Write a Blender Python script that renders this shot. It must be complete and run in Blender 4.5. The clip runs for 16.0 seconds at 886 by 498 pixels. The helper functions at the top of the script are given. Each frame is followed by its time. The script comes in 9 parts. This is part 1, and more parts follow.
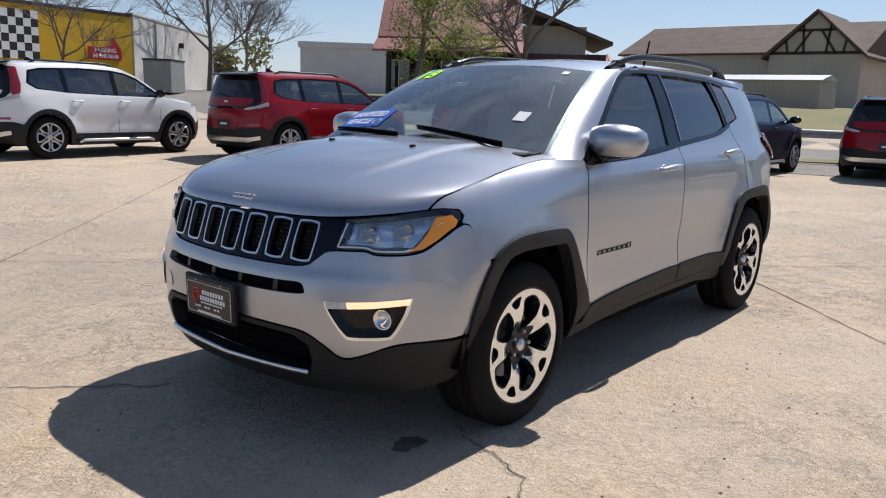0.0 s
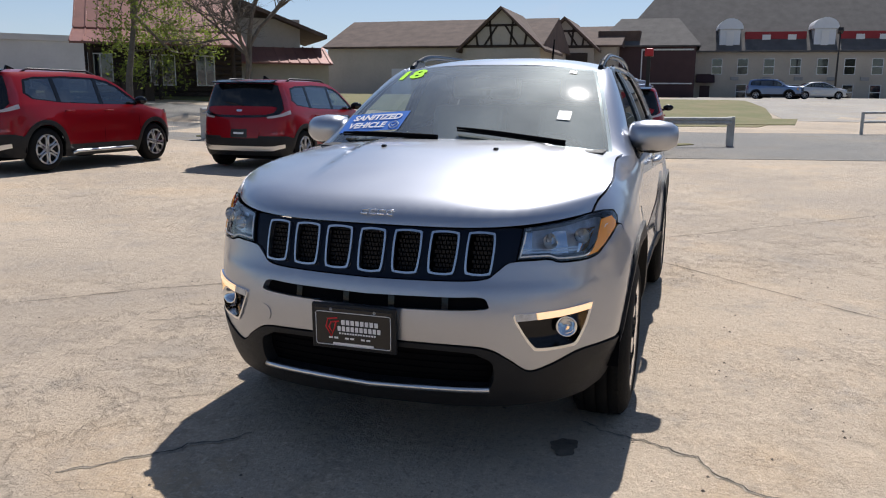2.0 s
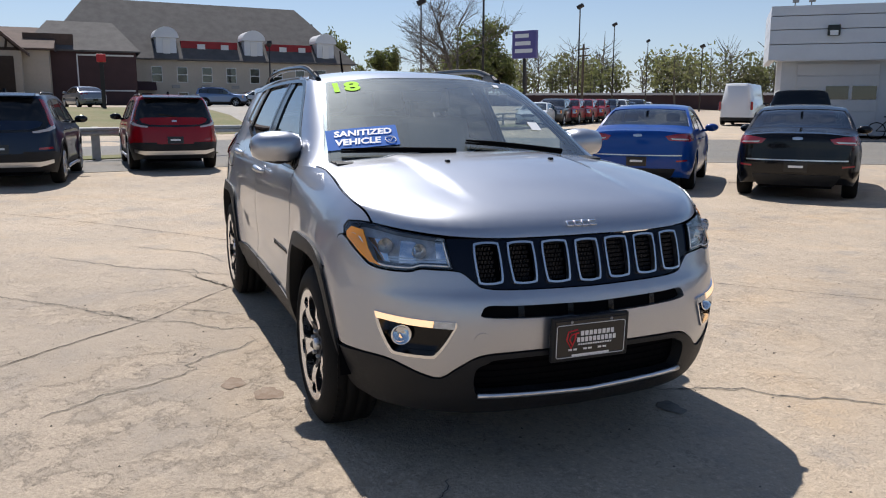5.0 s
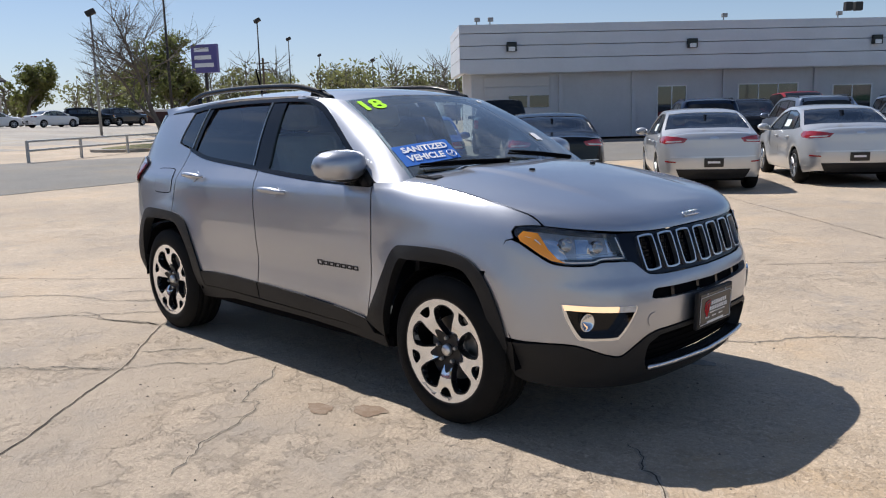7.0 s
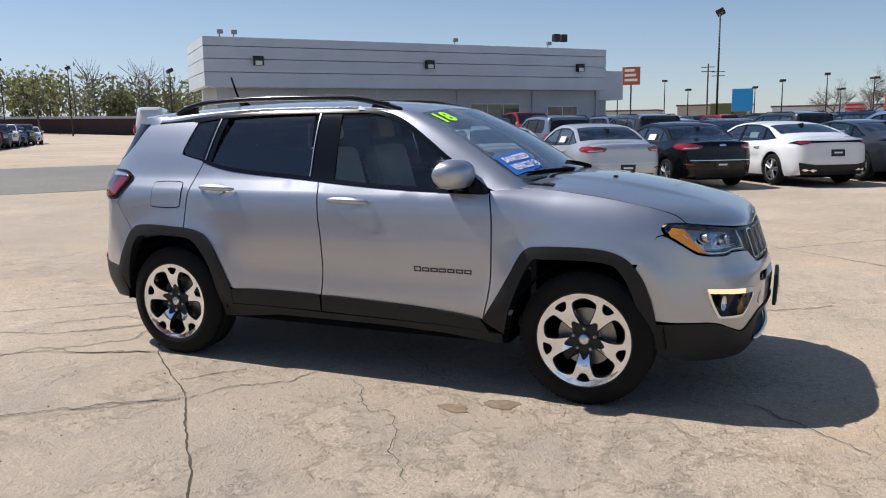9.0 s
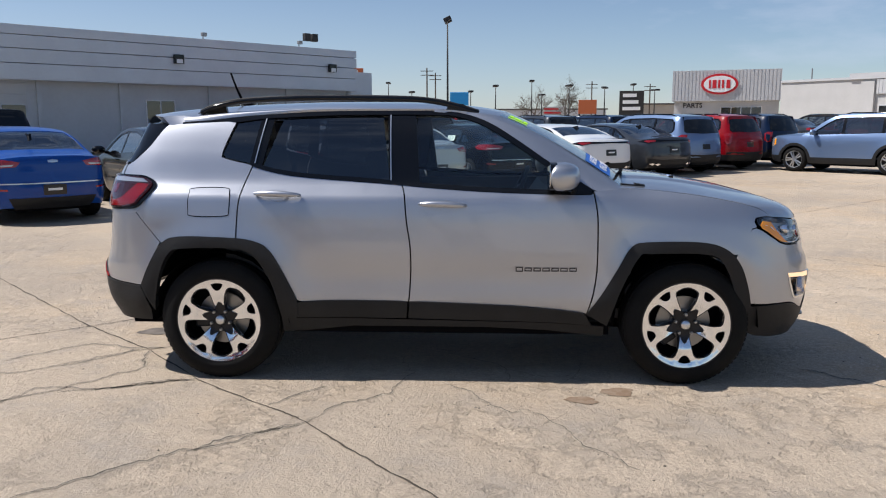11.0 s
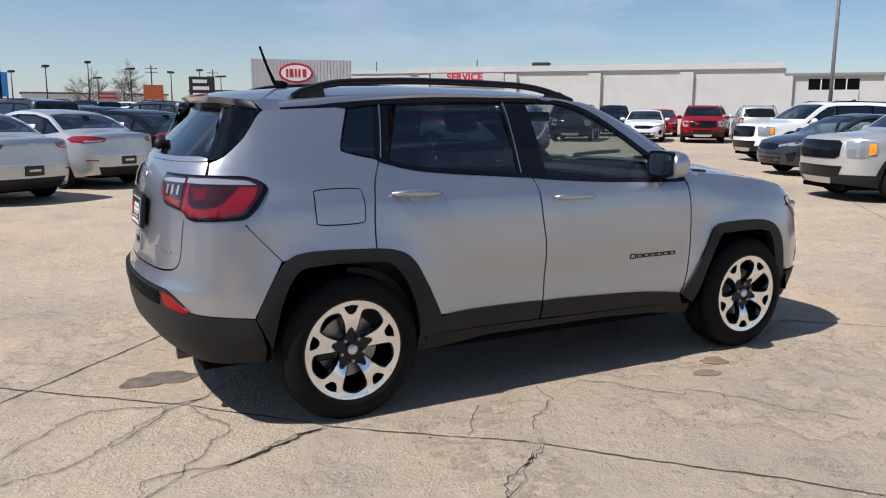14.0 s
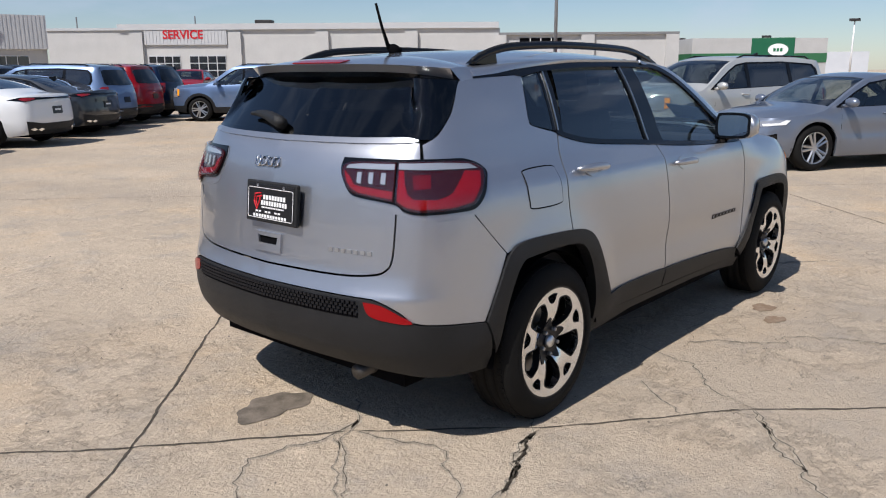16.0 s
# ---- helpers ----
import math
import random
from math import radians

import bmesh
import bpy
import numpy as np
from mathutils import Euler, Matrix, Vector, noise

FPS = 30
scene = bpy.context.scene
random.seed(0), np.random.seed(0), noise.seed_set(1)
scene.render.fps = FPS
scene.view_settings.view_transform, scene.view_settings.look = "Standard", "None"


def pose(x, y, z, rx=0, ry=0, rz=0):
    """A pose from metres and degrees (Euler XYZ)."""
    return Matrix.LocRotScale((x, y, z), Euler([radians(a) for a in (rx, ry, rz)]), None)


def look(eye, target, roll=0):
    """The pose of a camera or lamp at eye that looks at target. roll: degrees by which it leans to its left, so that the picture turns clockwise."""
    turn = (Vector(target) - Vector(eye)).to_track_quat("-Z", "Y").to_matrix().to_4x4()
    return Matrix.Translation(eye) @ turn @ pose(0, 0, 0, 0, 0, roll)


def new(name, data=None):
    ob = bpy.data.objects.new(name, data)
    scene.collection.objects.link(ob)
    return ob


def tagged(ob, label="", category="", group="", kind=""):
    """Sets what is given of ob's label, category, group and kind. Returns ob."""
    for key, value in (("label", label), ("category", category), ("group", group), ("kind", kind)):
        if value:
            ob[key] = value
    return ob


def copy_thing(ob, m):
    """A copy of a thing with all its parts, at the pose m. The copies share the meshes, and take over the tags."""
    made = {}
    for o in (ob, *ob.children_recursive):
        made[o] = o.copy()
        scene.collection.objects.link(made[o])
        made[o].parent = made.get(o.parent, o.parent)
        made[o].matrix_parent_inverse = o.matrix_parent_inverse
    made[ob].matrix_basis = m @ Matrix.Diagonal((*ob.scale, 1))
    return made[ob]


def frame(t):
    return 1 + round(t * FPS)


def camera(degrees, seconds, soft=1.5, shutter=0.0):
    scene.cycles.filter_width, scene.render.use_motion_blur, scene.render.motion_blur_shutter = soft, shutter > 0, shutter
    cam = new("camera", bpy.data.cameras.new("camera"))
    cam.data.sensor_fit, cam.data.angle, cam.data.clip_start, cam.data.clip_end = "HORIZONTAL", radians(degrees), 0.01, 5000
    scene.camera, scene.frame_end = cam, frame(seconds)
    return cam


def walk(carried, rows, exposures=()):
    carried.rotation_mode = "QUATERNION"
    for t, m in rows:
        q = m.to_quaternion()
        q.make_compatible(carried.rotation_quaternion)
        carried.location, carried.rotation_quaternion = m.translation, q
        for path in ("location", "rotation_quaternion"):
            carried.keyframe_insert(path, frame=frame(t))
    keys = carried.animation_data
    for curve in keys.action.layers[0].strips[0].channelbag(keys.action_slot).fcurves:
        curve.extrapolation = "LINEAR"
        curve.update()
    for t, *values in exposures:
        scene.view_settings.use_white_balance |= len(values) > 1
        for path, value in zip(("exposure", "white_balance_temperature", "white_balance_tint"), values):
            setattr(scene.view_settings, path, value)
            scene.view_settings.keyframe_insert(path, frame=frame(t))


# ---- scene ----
cam = camera(58.7, 16.0, soft=1.1)
PATH = [
    (0, (3.957, 2.618, 1.341), (2.443, 1.367, 0.966), 1.7),
    (0.5, (4.225, 2.313, 1.332), (2.617, 1.185, 0.955), 1.2),
    (1, (4.415, 1.953, 1.322), (2.711, 0.976, 0.944), 0.8),
    (1.5, (4.541, 1.548, 1.343), (2.748, 0.748, 0.964), 0.6),
    (2, (4.703, 1.109, 1.352), (2.834, 0.507, 0.973), 0.5),
    (2.5, (4.765, 0.658, 1.352), (2.838, 0.277, 0.978), 0.5),
    (3, (4.818, 0.218, 1.346), (2.858, 0.073, 0.978), 0.5),
    (3.5, (4.818, -0.225, 1.341), (2.854, -0.13, 0.979), 0.7),
    (4, (4.766, -0.672, 1.345), (2.826, -0.347, 0.987), 0.7),
    (4.5, (4.736, -1.15, 1.354), (2.843, -0.612, 0.997), 0.4),
    (5, (4.607, -1.604, 1.365), (2.782, -0.864, 1.012), 0.2),
    (5.2, (4.562, -1.792, 1.356), (2.77, -0.976, 1.005), -0.1),
    (7.3, (3.56, -3.568, 1.396), (2.255, -2.087, 1.072), -1.4),
    (7.5, (3.42, -3.715, 1.396), (2.172, -2.185, 1.076), -1.3),
    (8, (3.066, -4.082, 1.399), (1.963, -2.442, 1.09), -1.3),
    (8.5, (2.642, -4.371, 1.413), (1.692, -2.638, 1.108), -1.0),
    (9, (2.218, -4.698, 1.415), (1.427, -2.887, 1.11), -0.8),
    (11.3, (-0.081, -5.208, 1.454), (-0.088, -3.232, 1.144), -0.3),
    (11.5, (-0.273, -5.194, 1.455), (-0.209, -3.219, 1.148), -0.4),
    (12, (-0.778, -5.086, 1.482), (-0.534, -3.125, 1.174), -0.2),
    (12.5, (-1.302, -4.976, 1.475), (-0.878, -3.046, 1.166), -0.1),
    (13, (-1.782, -4.765, 1.464), (-1.178, -2.884, 1.149), 0.1),
    (13.5, (-2.238, -4.517, 1.454), (-1.464, -2.702, 1.127), 0.3),
    (14, (-2.648, -4.233, 1.453), (-1.713, -2.499, 1.111), 0.4),
    (14.5, (-3.043, -3.883, 1.469), (-1.965, -2.238, 1.103), 0.5),
    (15, (-3.439, -3.5, 1.48), (-2.223, -1.961, 1.089), 0.3),
    (15.5, (-3.739, -3.078, 1.494), (-2.399, -1.653, 1.078), 0.0),
    (16, (-4.072, -2.653, 1.49), (-2.6, -1.372, 1.05), -0.3),
]
walk(cam, [(t, look(eye, target, roll)) for t, eye, target, roll in PATH], [(0, 0.16, 6500, 12), (1.5, 0.12, 6500, 12), (3, 0.0, 6500, 12), (5, 0.15, 6500, 12), (9, 0.18, 6500, 12), (13, 0.19, 6500, 12), (16, 0.08, 6500, 12)])

# ---- light ----
SUN_ELEV, SUN_ROT = radians(54.5), radians(-92)   # sun behind the car's tail
world = bpy.data.worlds.new("world")
scene.world = world
world.use_nodes = True
wn = world.node_tree
sky = wn.nodes.new("ShaderNodeTexSky")
sky.sky_type = "NISHITA"
sky.sun_disc = False
sky.sun_elevation, sky.sun_rotation = SUN_ELEV, SUN_ROT
sky.air_density, sky.dust_density, sky.ozone_density = 0.9, 0.25, 4.0
# thin high haze drawn over the blue
W = wn.nodes.new
coord, mapping, wisp, amount, haze = W("ShaderNodeTexCoord"), W("ShaderNodeMapping"), W("ShaderNodeTexNoise"), W("ShaderNodeMapRange"), W("ShaderNodeMix")
mapping.inputs["Scale"].default_value = (1.6, 3.2, 7.0)
mapping.inputs["Rotation"].default_value = (0.1, 0.2, 0.5)
wisp.inputs["Scale"].default_value, wisp.inputs["Detail"].default_value, wisp.inputs["Roughness"].default_value = 1.3, 8, 0.62
for i, v in enumerate((0.50, 0.72, 0.0, 0.55)):
    amount.inputs[i + 1].default_value = v
haze.data_type = "RGBA"
haze.inputs["B"].default_value = (5.9, 6.8, 8.4, 1)
wn.links.new(coord.outputs["Generated"], mapping.inputs[0])
wn.links.new(mapping.outputs[0], wisp.inputs["Vector"])
wn.links.new(wisp.outputs["Fac"], amount.inputs[0])
parts_of, low, both = W("ShaderNodeSeparateXYZ"), W("ShaderNodeMapRange"), W("ShaderNodeMath")
for i, v in enumerate((0.0, 0.22, 0.42, 0.0)):
    low.inputs[i + 1].default_value = v
both.operation, both.use_clamp = "MAXIMUM", True
wn.links.new(coord.outputs["Generated"], parts_of.inputs[0])
wn.links.new(parts_of.outputs["Z"], low.inputs[0])
wn.links.new(amount.outputs[0], both.inputs[0])
sunward, veil = W("ShaderNodeMapRange"), W("ShaderNodeMath")
for i, v in enumerate((0.55, -0.75, 0.10, 1.3)):
    sunward.inputs[i + 1].default_value = v
veil.operation, veil.use_clamp = "MULTIPLY", True
wn.links.new(parts_of.outputs["X"], sunward.inputs[0])
wn.links.new(sunward.outputs[0], veil.inputs[0])
wn.links.new(low.outputs[0], veil.inputs[1])
wn.links.new(veil.outputs[0], both.inputs[1])
wn.links.new(both.outputs[0], haze.inputs["Factor"])
wn.links.new(sky.outputs[0], haze.inputs["A"])
wn.nodes["Background"].inputs["Strength"].default_value = 0.088
wn.links.new(haze.outputs["Result"], wn.nodes["Background"].inputs[0])
sun = new("sun", bpy.data.lights.new("sun", "SUN"))
sun.data.energy, sun.data.angle, sun.data.color = 5.0, radians(0.53), (1.0, 0.97, 0.925)
sun.matrix_world = look((-58, -1.5, 81.3), (0, 0, 0))

# ---- small tools ----
def G(x, y):
    """Height of the land: level under the car, rising a little outwards and up a bank behind its tail."""
    q = min(1.0, max(0.0, (-0.8 * x - 0.6 * y - 20.0) / 22.0))
    w = min(1.0, max(0.0, (-y - 4.0) / 8.0))
    return 0.009 * max(0.0, min(math.hypot(x, y), 90.0) - 12.0) + 0.9 * q * q * (3 - 2 * q) + 0.17 * w * w * (3 - 2 * w)


def mat(name, color, rough=0.5, metal=0.0, var=0.0, scale=5.0, bump=0.0, bscale=60.0, coat=0.0, spec=0.5, color2=None):
    """A Principled material with colour variation at two scales and fine relief."""
    m = bpy.data.materials.new(name)
    m.use_nodes = True
    nt = m.node_tree
    b = nt.nodes["Principled BSDF"]
    b.inputs["Base Color"].default_value = (*color, 1)
    b.inputs["Roughness"].default_value = rough
    b.inputs["Metallic"].default_value = metal
    b.inputs["Coat Weight"].default_value = coat
    b.inputs["Coat Roughness"].default_value = 0.03
    b.inputs["Specular IOR Level"].default_value = spec
    co = nt.nodes.new("ShaderNodeTexCoord")
    if var or color2:
        big, small, mix = nt.nodes.new("ShaderNodeTexNoise"), nt.nodes.new("ShaderNodeTexNoise"), nt.nodes.new("ShaderNodeMix")
        mix.data_type = "RGBA"
        big.inputs["Scale"].default_value, small.inputs["Scale"].default_value = scale, scale * 9
        big.inputs["Detail"].default_value = small.inputs["Detail"].default_value = 4
        add = nt.nodes.new("ShaderNodeMath")
        add.operation = "MULTIPLY_ADD"
        add.inputs[1].default_value = 0.4
        nt.links.new(co.outputs["Object"], big.inputs["Vector"])
        nt.links.new(co.outputs["Object"], small.inputs["Vector"])
        nt.links.new(small.outputs["Fac"], add.inputs[0])
        nt.links.new(big.outputs["Fac"], add.inputs[2])
        ramp = nt.nodes.new("ShaderNodeMapRange")
        ramp.inputs[1].default_value, ramp.inputs[2].default_value = 0.5, 0.9
        nt.links.new(add.outputs[0], ramp.inputs[0])
        nt.links.new(ramp.outputs[0], mix.inputs["Factor"])
        other = color2 or tuple(c * (1 - var) for c in color)
        mix.inputs["A"].default_value, mix.inputs["B"].default_value = (*color, 1), (*other, 1)
        nt.links.new(mix.outputs["Result"], b.inputs["Base Color"])
    if bump:
        n, bp = nt.nodes.new("ShaderNodeTexNoise"), nt.nodes.new("ShaderNodeBump")
        n.inputs["Scale"].default_value, n.inputs["Detail"].default_value = bscale, 3
        bp.inputs["Strength"].default_value, bp.inputs["Distance"].default_value = bump, 0.01
        nt.links.new(co.outputs["Object"], n.inputs["Vector"])
        nt.links.new(n.outputs["Fac"], bp.inputs["Height"])
        nt.links.new(bp.outputs[0], b.inputs["Normal"])
    return m


def mesh_of(name, bm, material, smooth=False):
    me = bpy.data.meshes.new(name)
    bm.to_mesh(me)
    bm.free()
    if smooth:
        me.polygons.foreach_set("use_smooth", [True] * len(me.polygons))
    for one in material if isinstance(material, (list, tuple)) else [material]:
        me.materials.append(one)
    return me


def part(name, bm, material, parent=None, label="", smooth=False):
    ob = new(name, mesh_of(name, bm, material, smooth))
    ob.parent = parent
    return tagged(ob, label)


def thing(name, label, category, m=None, group="", kind=""):
    """An Empty at the base of a thing."""
    ob = new(name)
    ob.empty_display_size = 0.2
    if m is not None:
        ob.matrix_basis = m
    return tagged(ob, label, category, group, kind)


def box(bm, x0, x1, y0, y1, z0, z1, bevel=0.0, m=None):
    """Adds a box, with bevelled edges, to bm."""
    c = bmesh.ops.create_cube(bm, size=1.0)["verts"]
    bmesh.ops.scale(bm, vec=(x1 - x0, y1 - y0, z1 - z0), verts=c)
    bmesh.ops.translate(bm, vec=((x0 + x1) / 2, (y0 + y1) / 2, (z0 + z1) / 2), verts=c)
    if bevel:
        es = list({e for v in c for e in v.link_edges})
        c = list({v for f in bmesh.ops.bevel(bm, geom=es, offset=bevel, segments=2, affect="EDGES", profile=0.5)["faces"] for v in f.verts} | {v for v in c if v.is_valid})
    if m is not None:
        bmesh.ops.transform(bm, matrix=m, verts=c)
    return bm


def new_box(*a, **k):
    return box(bmesh.new(), *a, **k)


def prism(bm, pts, y0, y1, axis="y"):
    """A solid with the outline pts (a, b) drawn in the x-z plane, reaching from y0 to y1 (axis y), or in y-z along x, or in x-y along z."""
    place = {"y": lambda a, b, c: (a, c, b), "x": lambda a, b, c: (c, a, b), "z": lambda a, b, c: (a, b, c)}[axis]
    lo = [bm.verts.new(place(a, b, y0)) for a, b in pts]
    hi = [bm.verts.new(place(a, b, y1)) for a, b in pts]
    n = len(pts)
    fs = [bm.faces.new(lo), bm.faces.new(hi[::-1])] + [bm.faces.new((lo[i], lo[(i + 1) % n], hi[(i + 1) % n], hi[i])) for i in range(n)]
    bmesh.ops.recalc_face_normals(bm, faces=fs)
    return bm


def tube(bm, pts, radius, sides=8, caps=True):
    """A round bar along pts; radius a number or one per point."""
    pts = [Vector(p) for p in pts]
    rs = radius if isinstance(radius, (list, tuple)) else [radius] * len(pts)
    rings = []
    up = Vector((0.13, 0.27, 0.95))
    for i, p in enumerate(pts):
        d = (pts[min(i + 1, len(pts) - 1)] - pts[max(i - 1, 0)]).normalized()
        a = d.cross(up)
        if a.length < 0.05:
            a = d.cross(Vector((1, 0, 0)))
        a.normalize()
        b = d.cross(a)
        rings.append([bm.verts.new(p + (a * math.cos(2 * math.pi * k / sides) + b * math.sin(2 * math.pi * k / sides)) * rs[i]) for k in range(sides)])
    for r, q in zip(rings, rings[1:]):
        for k in range(sides):
            bm.faces.new((r[k], r[(k + 1) % sides], q[(k + 1) % sides], q[k]))
    if caps and len(rings) > 1:
        bm.faces.new(rings[0][::-1]), bm.faces.new(rings[-1])
    return bm


def lathe(bm, prof, sides=32, m=None):
    """A body of revolution about y from (y, radius) rows."""
    vs0 = len(bm.verts)
    rings = []
    for y, r in prof:
        rings.append([bm.verts.new((r * math.cos(2 * math.pi * k / sides), y, r * math.sin(2 * math.pi * k / sides))) for k in range(sides)])
    for r, q in zip(rings, rings[1:]):
        for k in range(sides):
            bm.faces.new((r[k], q[k], q[(k + 1) % sides], r[(k + 1) % sides]))
    if m is not None:
        bm.verts.ensure_lookup_table()
        bmesh.ops.transform(bm, matrix=m, verts=bm.verts[vs0:])
    return bm


def smooth_curve(pts, n=8, closed=False):
    """Catmull-Rom through pts (any dimension); a point given twice stays a sharp corner."""
    P = [np.array(p, float) for p in pts]
    N = len(P)
    out = []
    for i in range(N if closed else N - 1):
        p1, p2 = P[i], P[(i + 1) % N]
        if np.allclose(p1, p2):
            continue
        p0 = P[i - 1] if (i > 0 or closed) else p1
        p3 = P[(i + 2) % N] if (i + 2 < N or closed) else p2
        for k in range(n):
            u = k / n
            out.append(0.5 * (2 * p1 + (p2 - p0) * u + (2 * p0 - 5 * p1 + 4 * p2 - p3) * u * u + (3 * p1 - p0 - 3 * p2 + p3) * u ** 3))
    if not closed:
        out.append(P[-1])
    return out

# ---- materials ----
def node_mat(name):
    m = bpy.data.materials.new(name)
    m.use_nodes = True
    return m, m.node_tree, m.node_tree.nodes["Principled BSDF"]


def car_paint(name, color, metal=0.0, rough=0.35, flake=0.0, coat=1.0):
    """Clear-coated car paint with fine flakes and a little dust."""
    m, nt, b = node_mat(name)
    b.inputs["Metallic"].default_value = metal
    b.inputs["Coat Weight"].default_value = coat
    b.inputs["Coat Roughness"].default_value = 0.03
    b.inputs["Coat IOR"].default_value = 1.5
    b.inputs["Specular IOR Level"].default_value = 0.15
    co = nt.nodes.new("ShaderNodeTexCoord")
    dust, ramp = nt.nodes.new("ShaderNodeTexNoise"), nt.nodes.new("ShaderNodeMapRange")
    dust.inputs["Scale"].default_value, dust.inputs["Detail"].default_value = 2.3, 6
    ramp.inputs[1].default_value, ramp.inputs[2].default_value = 0.3, 0.8
    ramp.inputs[3].default_value, ramp.inputs[4].default_value = rough, rough + 0.05
    nt.links.new(co.outputs["Object"], dust.inputs["Vector"])
    nt.links.new(dust.outputs["Fac"], ramp.inputs[0])
    nt.links.new(ramp.outputs[0], b.inputs["Roughness"])
    if flake:
        v, mix = nt.nodes.new("ShaderNodeTexVoronoi"), nt.nodes.new("ShaderNodeMix")
        v.inputs["Scale"].default_value = 900
        mix.data_type, mix.blend_type = "RGBA", "MIX"
        mix.inputs["A"].default_value = (*color, 1)
        mix.inputs["B"].default_value = (*(min(1, c * (1 + flake)) for c in color), 1)
        nt.links.new(co.outputs["Object"], v.inputs["Vector"])
        sep = nt.nodes.new("ShaderNodeSeparateColor")
        nt.links.new(v.outputs["Color"], sep.inputs[0])
        nt.links.new(sep.outputs[0], mix.inputs["Factor"])
        nt.links.new(mix.outputs["Result"], b.inputs["Base Color"])
    else:
        b.inputs["Base Color"].default_value = (*color, 1)
    return m


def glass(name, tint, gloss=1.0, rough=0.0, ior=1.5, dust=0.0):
    """Thin pane: tinted see-through with a mirror-like skin."""
    m = bpy.data.materials.new(name)
    m.use_nodes = True
    nt = m.node_tree
    nt.nodes.remove(nt.nodes["Principled BSDF"])
    out = nt.nodes["Material Output"]
    t, g, mix, facing, power, share = (nt.nodes.new("ShaderNode" + k) for k in ("BsdfTransparent", "BsdfGlossy", "MixShader", "LayerWeight", "Math", "MapRange"))
    t.inputs[0].default_value = (*tint, 1)
    g.inputs["Roughness"].default_value = rough
    g.inputs["Color"].default_value = (gloss, gloss, gloss, 1)
    facing.inputs["Blend"].default_value = 0.5
    power.operation, power.inputs[1].default_value = "POWER", 4.0
    share.inputs[3].default_value, share.inputs[4].default_value = ((ior - 1) / (ior + 1)) ** 2 * 1.5, 1.0
    nt.links.new(facing.outputs["Facing"], power.inputs[0])
    nt.links.new(power.outputs[0], share.inputs[0])
    nt.links.new(share.outputs[0], mix.inputs[0])
    nt.links.new(t.outputs[0], mix.inputs[1])
    nt.links.new(g.outputs[0], mix.inputs[2])
    nt.links.new(mix.outputs[0], out.inputs[0])
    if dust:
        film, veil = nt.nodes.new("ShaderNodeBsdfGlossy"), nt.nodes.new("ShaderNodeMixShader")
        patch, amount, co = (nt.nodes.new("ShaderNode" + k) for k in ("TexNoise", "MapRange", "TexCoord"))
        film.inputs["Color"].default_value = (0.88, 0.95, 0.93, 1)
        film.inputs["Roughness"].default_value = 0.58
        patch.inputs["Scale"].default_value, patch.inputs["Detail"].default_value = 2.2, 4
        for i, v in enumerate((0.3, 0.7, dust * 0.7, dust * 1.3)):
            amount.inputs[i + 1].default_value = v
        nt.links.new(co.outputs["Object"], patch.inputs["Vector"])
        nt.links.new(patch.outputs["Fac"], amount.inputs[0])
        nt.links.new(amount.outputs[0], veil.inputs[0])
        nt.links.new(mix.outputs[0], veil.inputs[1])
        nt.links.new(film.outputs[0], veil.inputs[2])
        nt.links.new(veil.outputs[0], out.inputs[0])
    return m


def emit(name, color, strength, base=(0.8, 0.8, 0.8)):
    m, nt, b = node_mat(name)
    b.inputs["Base Color"].default_value = (*base, 1)
    b.inputs["Emission Color"].default_value = (*color, 1)
    b.inputs["Emission Strength"].default_value = strength
    return m


SILVER = car_paint("silver_paint", (0.410, 0.426, 0.466), 0.88, 0.36, 0.12)
CLAD = mat("black_grained_plastic", (0.016, 0.0165, 0.018), 0.52, 0, 0.3, 6, 0.25, 500, spec=0.3)
GLOSSBLACK = mat("gloss_black", (0.004, 0.0045, 0.006), 0.15, coat=0.0, spec=0.35)
NAVYBLACK = mat("grille_black", (0.003, 0.006, 0.016), 0.25, coat=0.0, spec=0.2)
VOID = mat("dark_void", (0.004, 0.004, 0.005), 0.9, spec=0.05)
MESHBLACK = mat("grille_mesh_black", (0.008, 0.008, 0.010), 0.5, spec=0.2)
CHROME = mat("chrome", (0.80, 0.81, 0.83), 0.10, 1.0)
SATIN = mat("satin_chrome", (0.66, 0.67, 0.69), 0.28, 1.0)
POLISHED = mat("polished_alloy", (0.90, 0.91, 0.93), 0.13, 0.95, 0.06, 30, coat=0.4)
ALLOYDARK = mat("dark_alloy", (0.020, 0.020, 0.022), 0.4, 0.5)
RUBBER = mat("tyre_rubber", (0.011, 0.0108, 0.0105), 0.75, 0, 0.35, 9, 0.3, 160, spec=0.15)
DISC = mat("brake_disc_steel", (0.30, 0.29, 0.28), 0.35, 0.9)
STEEL = mat("steel", (0.4, 0.4, 0.4), 0.35, 0.9)
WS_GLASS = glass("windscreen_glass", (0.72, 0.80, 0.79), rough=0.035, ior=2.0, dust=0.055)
FRONT_GLASS = glass("front_door_glass", (0.80, 0.87, 0.86), ior=1.55)
DARK_GLASS = glass("privacy_glass", (0.10, 0.112, 0.12), ior=1.7)
REAR_GLASS = glass("rear_glass", (0.05, 0.057, 0.065), ior=1.45)
LENS = glass("clear_lens", (0.93, 0.95, 0.97))
RED_LENS = mat("red_lens", (0.25, 0.002, 0.005), 0.10, spec=0.25)
RED_MID = mat("mid_red_lens", (0.13, 0.002, 0.004), 0.10, spec=0.25)
